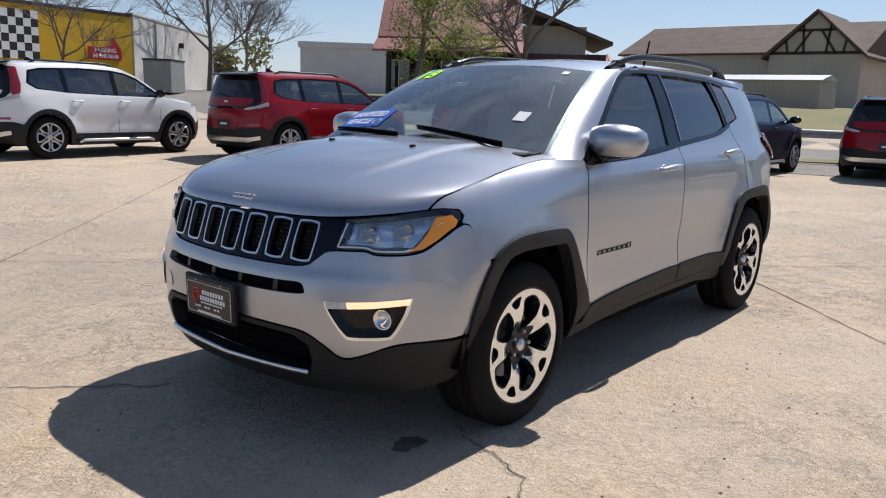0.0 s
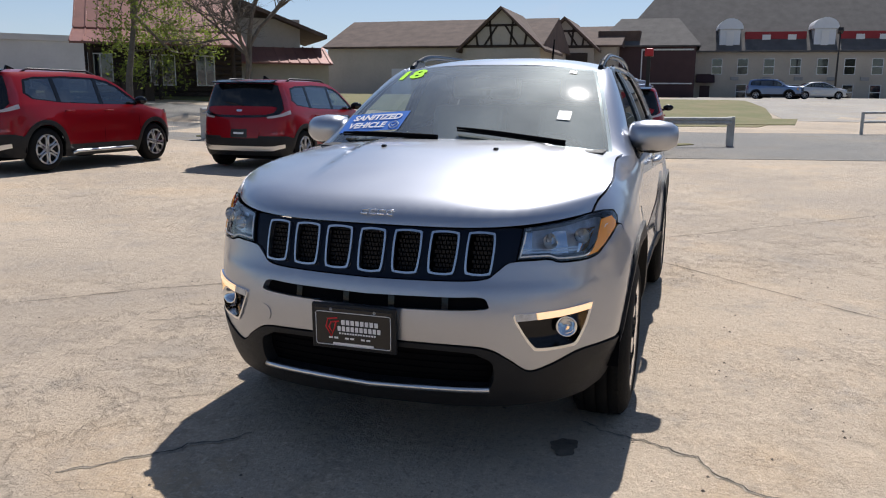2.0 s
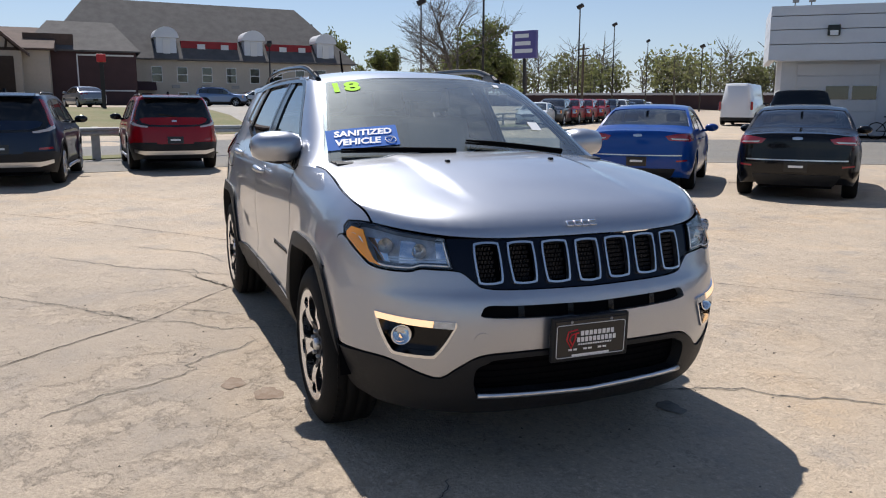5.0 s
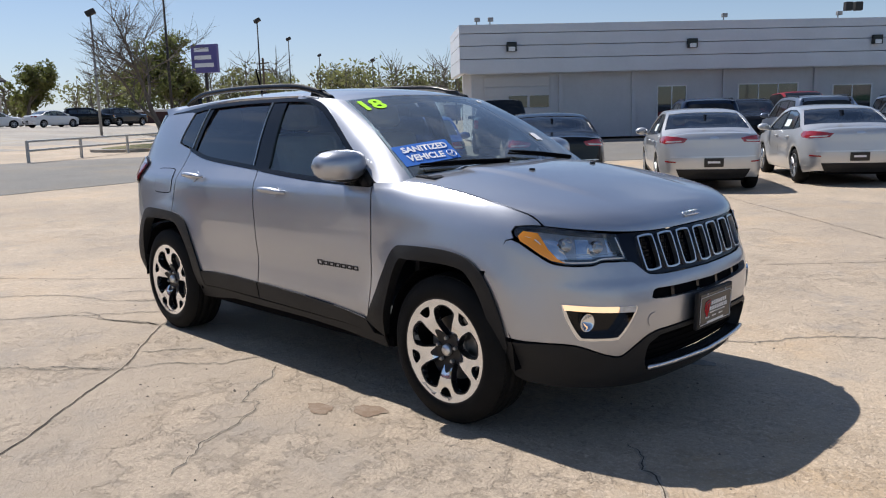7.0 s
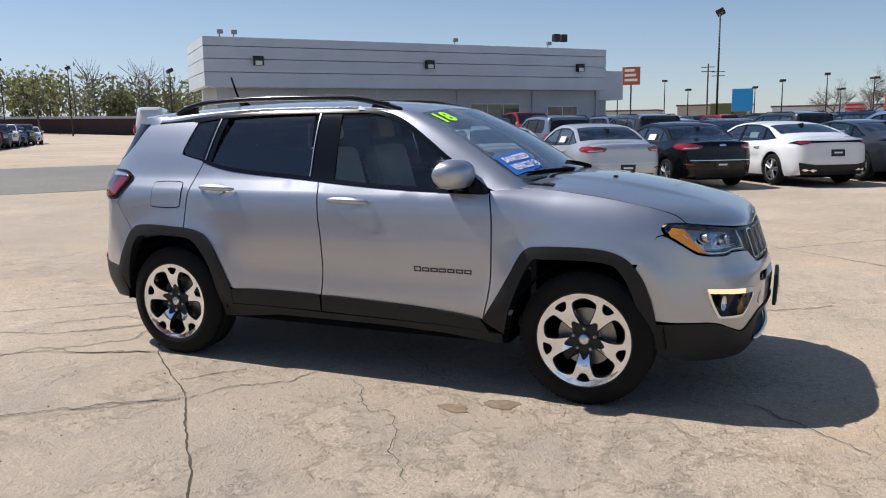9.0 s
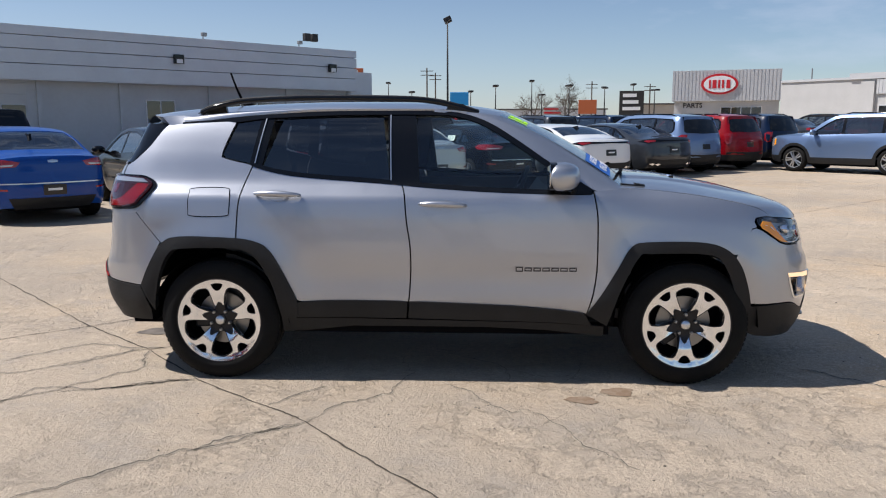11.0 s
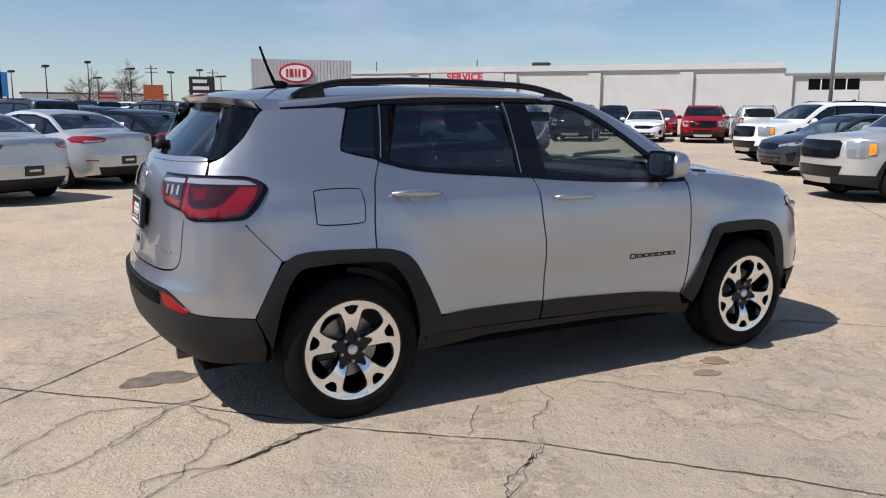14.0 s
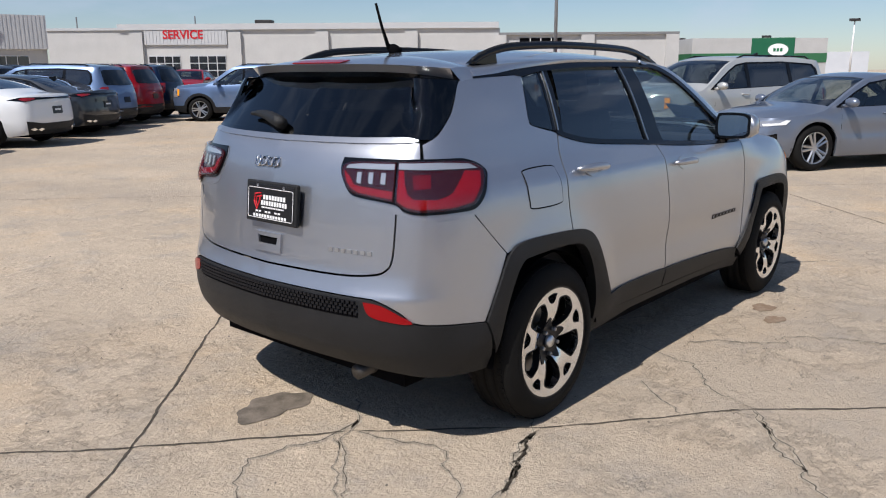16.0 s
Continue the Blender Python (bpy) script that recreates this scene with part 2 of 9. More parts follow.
RED_DEEP = mat("dark_red_lens", (0.034, 0.004, 0.005), 0.12, spec=0.2)
DARK_STEEL = mat("dark_steel", (0.085, 0.080, 0.075), 0.5, 0.8)
AMBER = mat("amber_lens", (1.0, 0.36, 0.02), 0.12, coat=0.8)
SMOKE = mat("smoked_reflector", (0.10, 0.105, 0.11), 0.15, 0.7)
CLEAR_STRIP = mat("clear_lamp_strip", (0.55, 0.55, 0.57), 0.10, 0.5, coat=1.0)
LAMP_BACK = mat("lamp_housing", (0.66, 0.68, 0.71), 0.36, 0.6, 0.35, 40)
REFLECTOR = mat("lamp_reflector", (0.75, 0.76, 0.78), 0.08, 1.0)
GLOW = emit("lit_turn_lamp", (1.0, 0.60, 0.26), 0.9, (0.9, 0.8, 0.7))
SEAT = mat("pale_seat_leather", (0.42, 0.39, 0.35), 0.55, 0, 0.2, 6, 0.2, 200)
DASH = mat("dark_cabin_plastic", (0.022, 0.022, 0.024), 0.6, 0, 0.2, 8)
TRIM = mat("pale_cabin_lining", (0.32, 0.30, 0.27), 0.8)
WHITE = mat("white_lettering", (0.80, 0.80, 0.80), 0.5)
STICKER = mat("blue_sticker", (0.012, 0.13, 0.50), 0.8)
LIME = mat("lime_sticker", (0.42, 0.90, 0.01), 0.8)
RED_INK = mat("red_ink", (0.62, 0.02, 0.03), 0.4)
PLATE_BLACK = mat("plate_black", (0.010, 0.010, 0.011), 0.3)
BADGE_DARK = mat("badge_dark", (0.03, 0.03, 0.035), 0.3, 0.6)
MIRROR = mat("mirror", (0.9, 0.9, 0.9), 0.01, 1.0)


def leaf(name, color, color2, scale=1.5):
    """Thin leaves that let light through."""
    m = mat(name, color, 0.7, 0, 0, scale, color2=color2)
    nt = m.node_tree
    b = nt.nodes["Principled BSDF"]
    tr, mx = nt.nodes.new("ShaderNodeBsdfTranslucent"), nt.nodes.new("ShaderNodeMixShader")
    tr.inputs[0].default_value = (*(min(1, c * 1.3) for c in color), 1)
    mx.inputs[0].default_value = 0.45
    nt.links.new(b.outputs[0], mx.inputs[1])
    nt.links.new(tr.outputs[0], mx.inputs[2])
    nt.links.new(mx.outputs[0], nt.nodes["Material Output"].inputs[0])
    return m

# ---- shaping tools for the car ----
from mathutils.geometry import delaunay_2d_cdt


def pchip(keys, x):
    """Smooth value at x through rows (x, value), with no overshoot."""
    xs, vs = [k[0] for k in keys], [k[1] for k in keys]
    if x <= xs[0]:
        return vs[0]
    if x >= xs[-1]:
        return vs[-1]
    i = max(j for j in range(len(xs) - 1) if xs[j] <= x)
    h = [xs[j + 1] - xs[j] for j in range(len(xs) - 1)]
    d = [(vs[j + 1] - vs[j]) / h[j] for j in range(len(h))]

    def slope(j):
        if j == 0 or j == len(xs) - 1:
            return d[0] if j == 0 else d[-1]
        return 0.0 if d[j - 1] * d[j] <= 0 else 2 * d[j - 1] * d[j] / (d[j - 1] + d[j])
    u = (x - xs[i]) / h[i]
    a, b = slope(i) * h[i], slope(i + 1) * h[i]
    return (2 * u ** 3 - 3 * u ** 2 + 1) * vs[i] + (u ** 3 - 2 * u ** 2 + u) * a + (-2 * u ** 3 + 3 * u ** 2) * vs[i + 1] + (u ** 3 - u ** 2) * b


def step(a, b, x):
    u = min(1.0, max(0.0, (x - a) / (b - a)))
    return u * u * (3 - 2 * u)


def inside(p, poly):
    c, j = False, len(poly) - 1
    for i in range(len(poly)):
        (xi, yi), (xj, yj) = poly[i], poly[j]
        if (yi > p[1]) != (yj > p[1]) and p[0] < (xj - xi) * (p[1] - yi) / (yj - yi) + xi:
            c = not c
        j = i
    return c


def resample(poly, gap):
    out = []
    for i, p in enumerate(poly):
        q = poly[(i + 1) % len(poly)]
        n = max(1, int(math.hypot(q[0] - p[0], q[1] - p[1]) / gap))
        out += [(p[0] + (q[0] - p[0]) * k / n, p[1] + (q[1] - p[1]) * k / n) for k in range(n)]
    return out


def rounded(pts, n=5):
    """A closed outline through pts; points given twice stay corners."""
    return [tuple(p) for p in smooth_curve(pts, n, True)]


WIDE = {}   # surfaces whose outlines are stretched past a half-width: limit, factor, plain surface


def stretched(pts, limit, factor):
    return [(a if abs(a) <= limit else math.copysign(limit + (abs(a) - limit) * factor, a), b) for a, b in pts]


def skin(name, outline, surf, material, parent, gap=0.035, holes=(), lift=0.0, depth=0.014, side=1, label="", normal=None):
    """A sheet-metal piece: the outline, drawn on the surface surf(u, v), with holes and edges turned inwards."""
    if surf in WIDE:
        limit, factor, surf = WIDE[surf]
        outline, holes = stretched(outline, limit, factor), [stretched(h, limit, factor) for h in holes]
    loops = [resample(outline, gap)] + [resample(h, gap) for h in holes]
    pts, edges = [], []
    for lp in loops:
        k = len(pts)
        pts += lp
        edges += [(k + i, k + (i + 1) % len(lp)) for i in range(len(lp))]
    us, vs = [p[0] for p in loops[0]], [p[1] for p in loops[0]]
    near = np.array(pts)
    for i in range(int((max(us) - min(us)) / gap) + 1):
        for j in range(int((max(vs) - min(vs)) / gap) + 1):
            q = (min(us) + (i + 0.5 * (j % 2)) * gap, min(vs) + j * gap)
            if inside(q, loops[0]) and not any(inside(q, h) for h in loops[1:]) and np.min(np.sum((near - q) ** 2, axis=1)) > (gap * 0.45) ** 2:
                pts.append(q)
    vo, _, fo, *_ = delaunay_2d_cdt([Vector(p) for p in pts], edges, [], 1 if len(loops) == 1 else 0, 1e-6)
    fo = [f for f in fo if inside(sum((vo[i] for i in f), Vector((0, 0))) / 3, loops[0]) and not any(inside(sum((vo[i] for i in f), Vector((0, 0))) / 3, h) for h in loops[1:])]
    e = 0.004

    def place(u, v):
        p = surf(u, v)
        n = (surf(u + e, v) - surf(u - e, v)).cross(surf(u, v + e) - surf(u, v - e))
        n = n.normalized() if n.length > 1e-12 else Vector((0, 0, 1))
        if normal is not None and n.dot(normal) < 0 or normal is None and n.dot(p - Vector((p.x * 0.75, 0, 0.75))) < 0:
            n = -n
        return p + n * lift, n
    co, nos = [], []
    for p in vo:
        c, n = place(*p)
        co.append(c), nos.append(n)
    faces = []
    for f in fo:
        a, b, c = (co[i] for i in f)
        faces.append(tuple(f) if (b - a).cross(c - a).dot(nos[f[0]]) > 0 else tuple(f[::-1]))
    if depth:
        count = {}
        for f in faces:
            for i in range(3):
                count[(f[i], f[(i + 1) % 3])] = 1
        rim = [k for k in count if (k[1], k[0]) not in count]
        for a, b in rim:
            k = len(co)
            na, nb = nos[a], nos[b]
            out = (co[b] - co[a]).cross(na)
            out = out.normalized() if out.length > 1e-9 else na
            co += [co[a].copy(), co[b].copy(), co[b] - nb * depth, co[a] - na * depth]
            nos += [out] * 4
            faces.append((k + 1, k, k + 3, k + 2))
    if side < 0:
        co = [Vector((c.x, -c.y, c.z)) for c in co]
        nos = [Vector((c.x, -c.y, c.z)) for c in nos]
        faces = [f[::-1] for f in faces]
    me = bpy.data.meshes.new(name)
    me.from_pydata(co, [], faces)
    me.polygons.foreach_set("use_smooth", [True] * len(faces))
    me.materials.append(material)
    me.normals_split_custom_set_from_vertices(nos)
    ob = new(name, me)
    ob.parent = parent
    return tagged(ob, label)


def drawn_text(name, words, size, material, parent, put, label="", bold=0.0, shear=0.0, gap=1.0):
    """Lettering in the built-in font, laid by put(a, b) on a surface; the origin is the middle of the words."""
    cu = bpy.data.curves.new(name, "FONT")
    cu.body, cu.size, cu.align_x, cu.align_y, cu.offset, cu.shear, cu.space_character = words, size, "CENTER", "CENTER", bold, shear, gap
    cu.resolution_u = 3
    tmp = new("lettering", cu)
    bpy.context.view_layer.update()
    me = bpy.data.meshes.new_from_object(tmp.evaluated_get(bpy.context.evaluated_depsgraph_get()))
    bpy.data.objects.remove(tmp)
    bpy.data.curves.remove(cu)
    for v in me.vertices:
        v.co = put(v.co.x, v.co.y)
    me.materials.clear()
    me.materials.append(material)
    me.name = name
    ob = new(name, me)
    ob.parent = parent
    return tagged(ob, label)


# ---- the silver SUV: its surfaces ----
# x to the nose, y to its own left, z up; wheels at x = +-1.318
HALF = smooth_curve([(2.17, -0.12), (2.17, 0), (2.155, 0.25), (2.125, 0.44), (2.055, 0.60), (1.94, 0.735), (1.78, 0.822), (1.60, 0.862),
                     (1.32, 0.874), (0.6, 0.874), (0, 0.874), (-0.7, 0.874), (-1.32, 0.874), (-1.62, 0.864), (-1.80, 0.840), (-1.95, 0.78), (-2.05, 0.68),
                     (-2.115, 0.50), (-2.15, 0.27), (-2.165, 0), (-2.165, -0.12)], 10)
ARC = [0.0]
for _a, _b in zip(HALF, HALF[1:]):
    ARC.append(ARC[-1] - math.hypot(*(_b - _a)))
_mid = min(range(len(HALF)), key=lambda i: abs(HALF[i][0]))
ARC = [a - ARC[_mid] for a in ARC]
_S, _X, _Y = np.array(ARC[::-1]), np.array([p[0] for p in HALF[::-1]]), np.array([p[1] for p in HALF[::-1]])


_k = [i for i in range(len(HALF)) if HALF[i][0] > 1.5]
_FY, _FS = np.array([HALF[i][1] for i in _k]), np.array([ARC[i] for i in _k])
_k = [i for i in range(len(HALF)) if HALF[i][0] < -1.5][::-1]
_RY, _RS = np.array([HALF[i][1] for i in _k]), np.array([ARC[i] for i in _k])


def s_front(y):
    """The outline's length at half-width y on the front."""
    return float(np.interp(y, _FY, _FS))


def s_rear(y):
    return float(np.interp(y, _RY, _RS))


SIDE = [(0.20, -0.08), (0.33, -0.03), (0.48, 0.0), (0.70, 0.004), (0.90, -0.004), (1.03, -0.022), (1.09, -0.055), (1.14, -0.085), (1.30, -0.150), (1.50, -0.255), (1.58, -0.33)]
FRONT = [(0.18, -0.15), (0.25, -0.075), (0.32, -0.035), (0.45, -0.01), (0.58, 0.0), (0.67, -0.012), (0.72, -0.035), (0.80, -0.062), (0.89, -0.095), (0.95, -0.13), (1.02, -0.2)]
REAR = [(0.28, -0.14), (0.36, -0.07), (0.45, -0.012), (0.55, 0.004), (0.64, 0.004), (0.68, -0.01), (0.75, -0.03), (0.95, -0.055), (1.10, -0.08), (1.20, -0.12), (1.25, -0.165), (1.35, -0.265), (1.45, -0.355), (1.54, -0.43)]
FTOP = [(0.75, 1.085), (1.0, 1.098), (1.3, 1.072), (1.55, 1.032), (1.70, 0.998), (1.75, 0.983), (1.785, 0.964), (1.81, 0.944), (1.83, 0.930)]


def table(fn, a, b, n=600):
    """fn as a quick lookup between a and b."""
    vals = [fn(a + (b - a) * i / n) for i in range(n + 2)]

    def get(x):
        u = (min(max(x, a), b) - a) / (b - a) * n
        i = int(u)
        return vals[i] + (vals[i + 1] - vals[i]) * (u - i)
    return get


_lo, _hi = float(_S[0]) + 0.02, float(_S[-1]) - 0.02
base_x, base_y = (table(lambda s, q=q: float(np.interp(s, _S, q)), float(_S[0]), float(_S[-1]), 1500) for q in (_X, _Y))
side_in, front_in, rear_in, wing_top = (table(lambda z, k=k: pchip(k, z), k[0][0], k[-1][0], 500) for k in (SIDE, FRONT, REAR, FTOP))


def body(s, z):
    """The body's side, front and rear skin at outline length s and height z."""
    s = min(max(s, _lo), _hi)
    x, y = base_x(s), base_y(s)
    dx, dy = base_x(s + 0.02) - base_x(s - 0.02), base_y(s + 0.02) - base_y(s - 0.02)
    l = math.hypot(dx, dy) or 1.0
    nx, ny = -dy / l, dx / l
    side = side_in(z)
    for wx in (1.318, -1.318):
        r = math.hypot(x - wx, z - 0.34)
        side += 0.022 * math.exp(-((r - 0.46) / 0.10) ** 2) * step(0.25, 0.5, z)
    if x > 0.8:
        t = wing_top(x)
        side -= (0.058 - 0.006 * step(1.25, 1.62, x)) * step(0.8, 1.15, x) * max(0.0, (z - (t - 0.17)) / 0.17) ** 2
    side -= 0.012 * math.exp(-((z - 0.60) / 0.09) ** 2) * (1 - step(0.6, 1.0, abs(x)))
    end = front_in(z) if x > 0 else rear_in(z)
    d = ny * ny * side + nx * nx * end
    return Vector((x + nx * d, y + ny * d, z))


HOODLINE = smooth_curve([(1.02, 1.142), (1.20, 1.134), (1.40, 1.112), (1.65, 1.066), (1.85, 1.022), (1.96, 0.990), (2.025, 0.955), (2.058, 0.918), (2.066, 0.895)], 8)
_hl = [0.0]
for _a, _b in zip(HOODLINE, HOODLINE[1:]):
    _hl.append(_hl[-1] + math.hypot(*(_b - _a)))
HOOD_LEN = _hl[-1]
hood_x, hood_z = (table(lambda u, i=i: float(np.interp(u, _hl, [p[i] for p in HOODLINE])), 0.0, HOOD_LEN, 400) for i in (0, 1))


WING_END = 1.818


def hood_edge(k):
    """The bonnet's outer edge, along the wing's upper edge, k from the cowl to the lip."""
    s = 1.00 + (WING_END - 1.00) * k
    p = body(s, wing_top(s))
    return Vector((p.x - 0.06 * (1 - k) ** 3, p.y - 0.005, p.z + 0.001))


def hood(u, a):
    """The bonnet: u metres from its rear edge along the middle, a from -1 to 1 across."""
    x, z = hood_x(u), hood_z(u)
    k, b = u / HOOD_LEN, abs(a)
    e = hood_edge(k)
    m = step(0.5, 1.0, k)
    x += (e.x - x) * b ** (2.0 + 2.2 * m)
    z += (e.z - z) * (b ** 3.0 * (1 - m) + b ** 3.4 * m)
    z += 0.011 * (1 - step(0.50 - 0.08 * k, 0.60 - 0.08 * k, b)) * (1 - step(0.55, 0.85, k))
    return Vector((x, a * e.y, z))


def screen(u, v):
    """The windscreen: u from -1 to 1 across, v from 0 at the cowl to 1 at the roof."""
    w = 0.735 + (0.565 - 0.735) * v
    x = 1.075 + (0.335 - 1.075) * v - 0.085 * u * u * (1 - 0.35 * v)
    z = 1.118 + (1.532 - 1.118) * v + 0.030 * math.sin(math.pi * v) - 0.030 * u * u
    return Vector((x, u * w, z))


ROOFLINE = [(-1.95, 1.475), (-1.85, 1.520), (-1.6, 1.556), (-1.2, 1.584), (-0.7, 1.597), (-0.25, 1.592), (0.1, 1.570), (0.335, 1.532), (0.45, 1.50)]


roof_z = table(lambda x: pchip(ROOFLINE, x), -1.95, 0.45)


def roof(x, y):
    return Vector((x, y, roof_z(x) - 0.072 * (abs(y) / 0.63) ** 2.6))


def on_side(pts, n=5):
    return rounded(pts, n)


suv = thing("compact_suv", "silver compact SUV with black cladding on the concrete", "car")

# outlines shared by neighbouring panels
BELT = [(-1.13, 1.222), (-0.89, 1.170), (-0.39, 1.130), (-0.08, 1.104), (0.24, 1.084), (0.62, 1.072), (0.79, 1.070)]
B_LINE = [(-0.268, 1.124), (-0.250, 1.06), (-0.236, 0.91), (-0.218, 0.79), (-0.214, 0.66), (-0.222, 0.52), (-0.228, 0.465)]
C_LINE = [(-1.125, 1.222), (-1.165, 1.12), (-1.188, 1.02), (-1.197, 0.90), (-1.198, 0.815)]
F_LINE = [(0.800, 1.072), (0.818, 0.96), (0.822, 0.84), (0.820, 0.65), (0.803, 0.52), (0.772, 0.405)]
G2 = 0.004


def shift(pts, a, b=0.0):
    return [(p[0] + a, p[1] + b) for p in pts]


def open_curve(pts, n=6):
    return [tuple(p) for p in smooth_curve(pts, n)]


R_ARCH = open_curve([(-1.765, 0.545), (-1.71, 0.665), (-1.63, 0.79), (-1.52, 0.830), (-1.23, 0.826), (-1.09, 0.805), (-1.01, 0.755), (-0.94, 0.64), (-0.872, 0.50), (-0.858, 0.462)])
F_ARCH = open_curve([(0.772, 0.405), (0.855, 0.53), (0.93, 0.66), (1.005, 0.785), (1.10, 0.812), (1.36, 0.815), (1.50, 0.782), (1.585, 0.70), (1.64, 0.575), (1.675, 0.43)])
R_WELL = open_curve([(-1.70, 0.40), (-1.655, 0.60), (-1.585, 0.735), (-1.49, 0.765), (-1.20, 0.765), (-1.09, 0.715), (-1.00, 0.56), (-0.955, 0.36)])
F_WELL = open_curve([(0.885, 0.335), (0.94, 0.52), (1.04, 0.725), (1.12, 0.750), (1.40, 0.750), (1.50, 0.70), (1.575, 0.53), (1.615, 0.30)])
CLAD_TOP = open_curve([(-0.858, 0.462), (-0.59, 0.470), (-0.22, 0.467), (0.23, 0.452), (0.55, 0.432), (0.772, 0.405)])


def span(curve, a, b):
    return [p for p in curve if a <= p[0] <= b]


for sd in (1, -1):
    # doors
    cut = open_curve(F_LINE)
    fd = open_curve(BELT)
    door_f = skin("front_door", shift(span(fd, -0.25, 0.78), 0, -0.006) + shift(cut, -G2) + span(CLAD_TOP, -0.20, 0.75)[::-1] + shift(open_curve(B_LINE), G2)[::-1],
                  body, SILVER, suv, 0.05, side=sd)
    door_r = skin("rear_door", shift(span(fd, -1.11, -0.285), 0, -0.006) + shift(open_curve(B_LINE), -G2) + span(CLAD_TOP, -0.85, -0.24)[::-1] + span(R_ARCH, -1.185, -0.86)[::-1] + shift(open_curve(C_LINE), G2)[::-1],
                  body, SILVER, suv, 0.05, side=sd)
    skin("door_cladding", [(-0.222, 0.462), *span(CLAD_TOP, -0.20, 0.75), (0.762, 0.400), (0.80, 0.335), (0.55, 0.352), (-0.232, 0.368)], body, CLAD, door_f, 0.06, lift=0.010, side=sd, label="black door cladding")
    skin("door_cladding", [(-0.862, 0.458), *span(CLAD_TOP, -0.84, -0.25), (-0.236, 0.463), (-0.242, 0.368), (-0.60, 0.37), (-0.90, 0.37)], body, CLAD, door_r, 0.06, lift=0.010, side=sd, label="black door cladding")
    skin("sill", [(-0.96, 0.362), (-0.6, 0.362), (0.55, 0.345), (0.87, 0.327), (0.87, 0.265), (0.55, 0.30), (0.2, 0.315), (-0.55, 0.315), (-0.80, 0.285), (-0.96, 0.275)], body, CLAD, suv, 0.06, lift=0.004, side=sd)
    # front wing
    def ls(u):
        """Outline length for the nose's half-width u, running on along the wing."""
        return s_front(u) if u <= 0.84 else s_front(0.84) - (u - 0.84) * 6.6
    skin("front_wing", open_curve([(x, wing_top(x) - 0.004) for x in (0.80, 0.95, 1.1, 1.3, 1.45, 1.6, 1.68, 1.74, 1.78, 1.80, 1.808)]) + [(ls(0.818), 0.943), (ls(0.831), 0.945), (ls(0.8450), 0.941), (ls(0.8472), 0.918), (ls(0.8450), 0.892), (ls(0.850), 0.883), (1.60, 0.745)] + span(F_ARCH, 0.78, 1.56)[::-1] + shift(open_curve(F_LINE), G2)[::-1],
         body, SILVER, suv, 0.03, side=sd)
    # rear quarter with the roof pillar
    skin("rear_quarter", shift(open_curve(C_LINE), -G2)[::-1] + open_curve([(-1.15, 1.230), (-1.29, 1.262), (-1.312, 1.285), (-1.29, 1.36), (-1.245, 1.475), (-1.245, 1.475), (-1.40, 1.468), (-1.55, 1.466), (-1.664, 1.456), (-1.746, 1.378), (-1.789, 1.334), (-1.857, 1.280), (-1.91, 1.248), (s_rear(0.765), 1.222),
         (s_rear(0.765), 1.222), (s_rear(0.765), 1.165), (s_rear(0.765), 1.165), (-1.74, 1.150), (-1.705, 1.11), (-1.72, 1.06), (-1.775, 0.99), (-1.775, 0.99), (-1.795, 0.965), (-1.64, 0.795)]) + span(R_ARCH, -1.62, -1.205), body, SILVER, suv, 0.04, side=sd)
    # arch cladding
    skin("front_arch_cladding", F_ARCH + F_WELL[::-1], body, CLAD, suv, 0.04, lift=0.012, depth=0.06, side=sd)
    skin("rear_arch_cladding", R_ARCH + [(-0.862, 0.37), (-0.95, 0.36)] + R_WELL[::-1], body, CLAD, suv, 0.04, lift=0.012, depth=0.06, side=sd)
    # fuel flap on the right side only
    if sd < 0:
        skin("fuel_flap", rounded([(-1.475, 1.07), (-1.455, 1.095), (-1.27, 1.097), (-1.245, 1.07), (-1.245, 0.975), (-1.27, 0.948), (-1.455, 0.948), (-1.475, 0.975)]), body, SILVER, suv, 0.04, lift=0.003, side=sd)
        skin("fuel_flap_gap", rounded([(-1.480, 1.07), (-1.457, 1.100), (-1.268, 1.102), (-1.240, 1.07), (-1.240, 0.975), (-1.268, 0.943), (-1.457, 0.943), (-1.480, 0.975)]), body, VOID, suv, 0.04, lift=0.0012, depth=0, side=sd)
    # windows
    TOP = open_curve([(-1.235, 1.468), (-1.08, 1.487), (-0.70, 1.505), (-0.39, 1.508), (-0.10, 1.506), (0.04, 1.495), (0.19, 1.445), (0.35, 1.350), (0.51, 1.240), (0.68, 1.128), (0.765, 1.078)])
    FRAME = [(-1.30, 1.285), (-1.235, 1.468)]
    skin("front_window", span(TOP, -0.20, 0.72) + [(0.735, 1.085), (0.24, 1.094), (-0.255, 1.128)], body, FRONT_GLASS, door_f, 0.06, lift=-0.012, depth=0, side=sd)
    skin("rear_window", span(TOP, -1.02, -0.36) + [(-0.335, 1.135), (-0.62, 1.15), (-0.89, 1.182), (-1.07, 1.215)], body, DARK_GLASS, door_r, 0.06, lift=-0.012, depth=0, side=sd)
    skin("quarter_window", [(-1.235, 1.466), (-1.10, 1.482), (-1.145, 1.24), (-1.285, 1.268), (-1.305, 1.288)], body, DARK_GLASS, suv, 0.06, lift=-0.006, depth=0, side=sd)
    # pillars between the panes and the belt moulding
    skin("centre_pillar", [(-0.36, 1.508), (-0.20, 1.508), (-0.165, 1.118), (-0.338, 1.130)], body, GLOSSBLACK, suv, 0.06, lift=-0.004, side=sd)
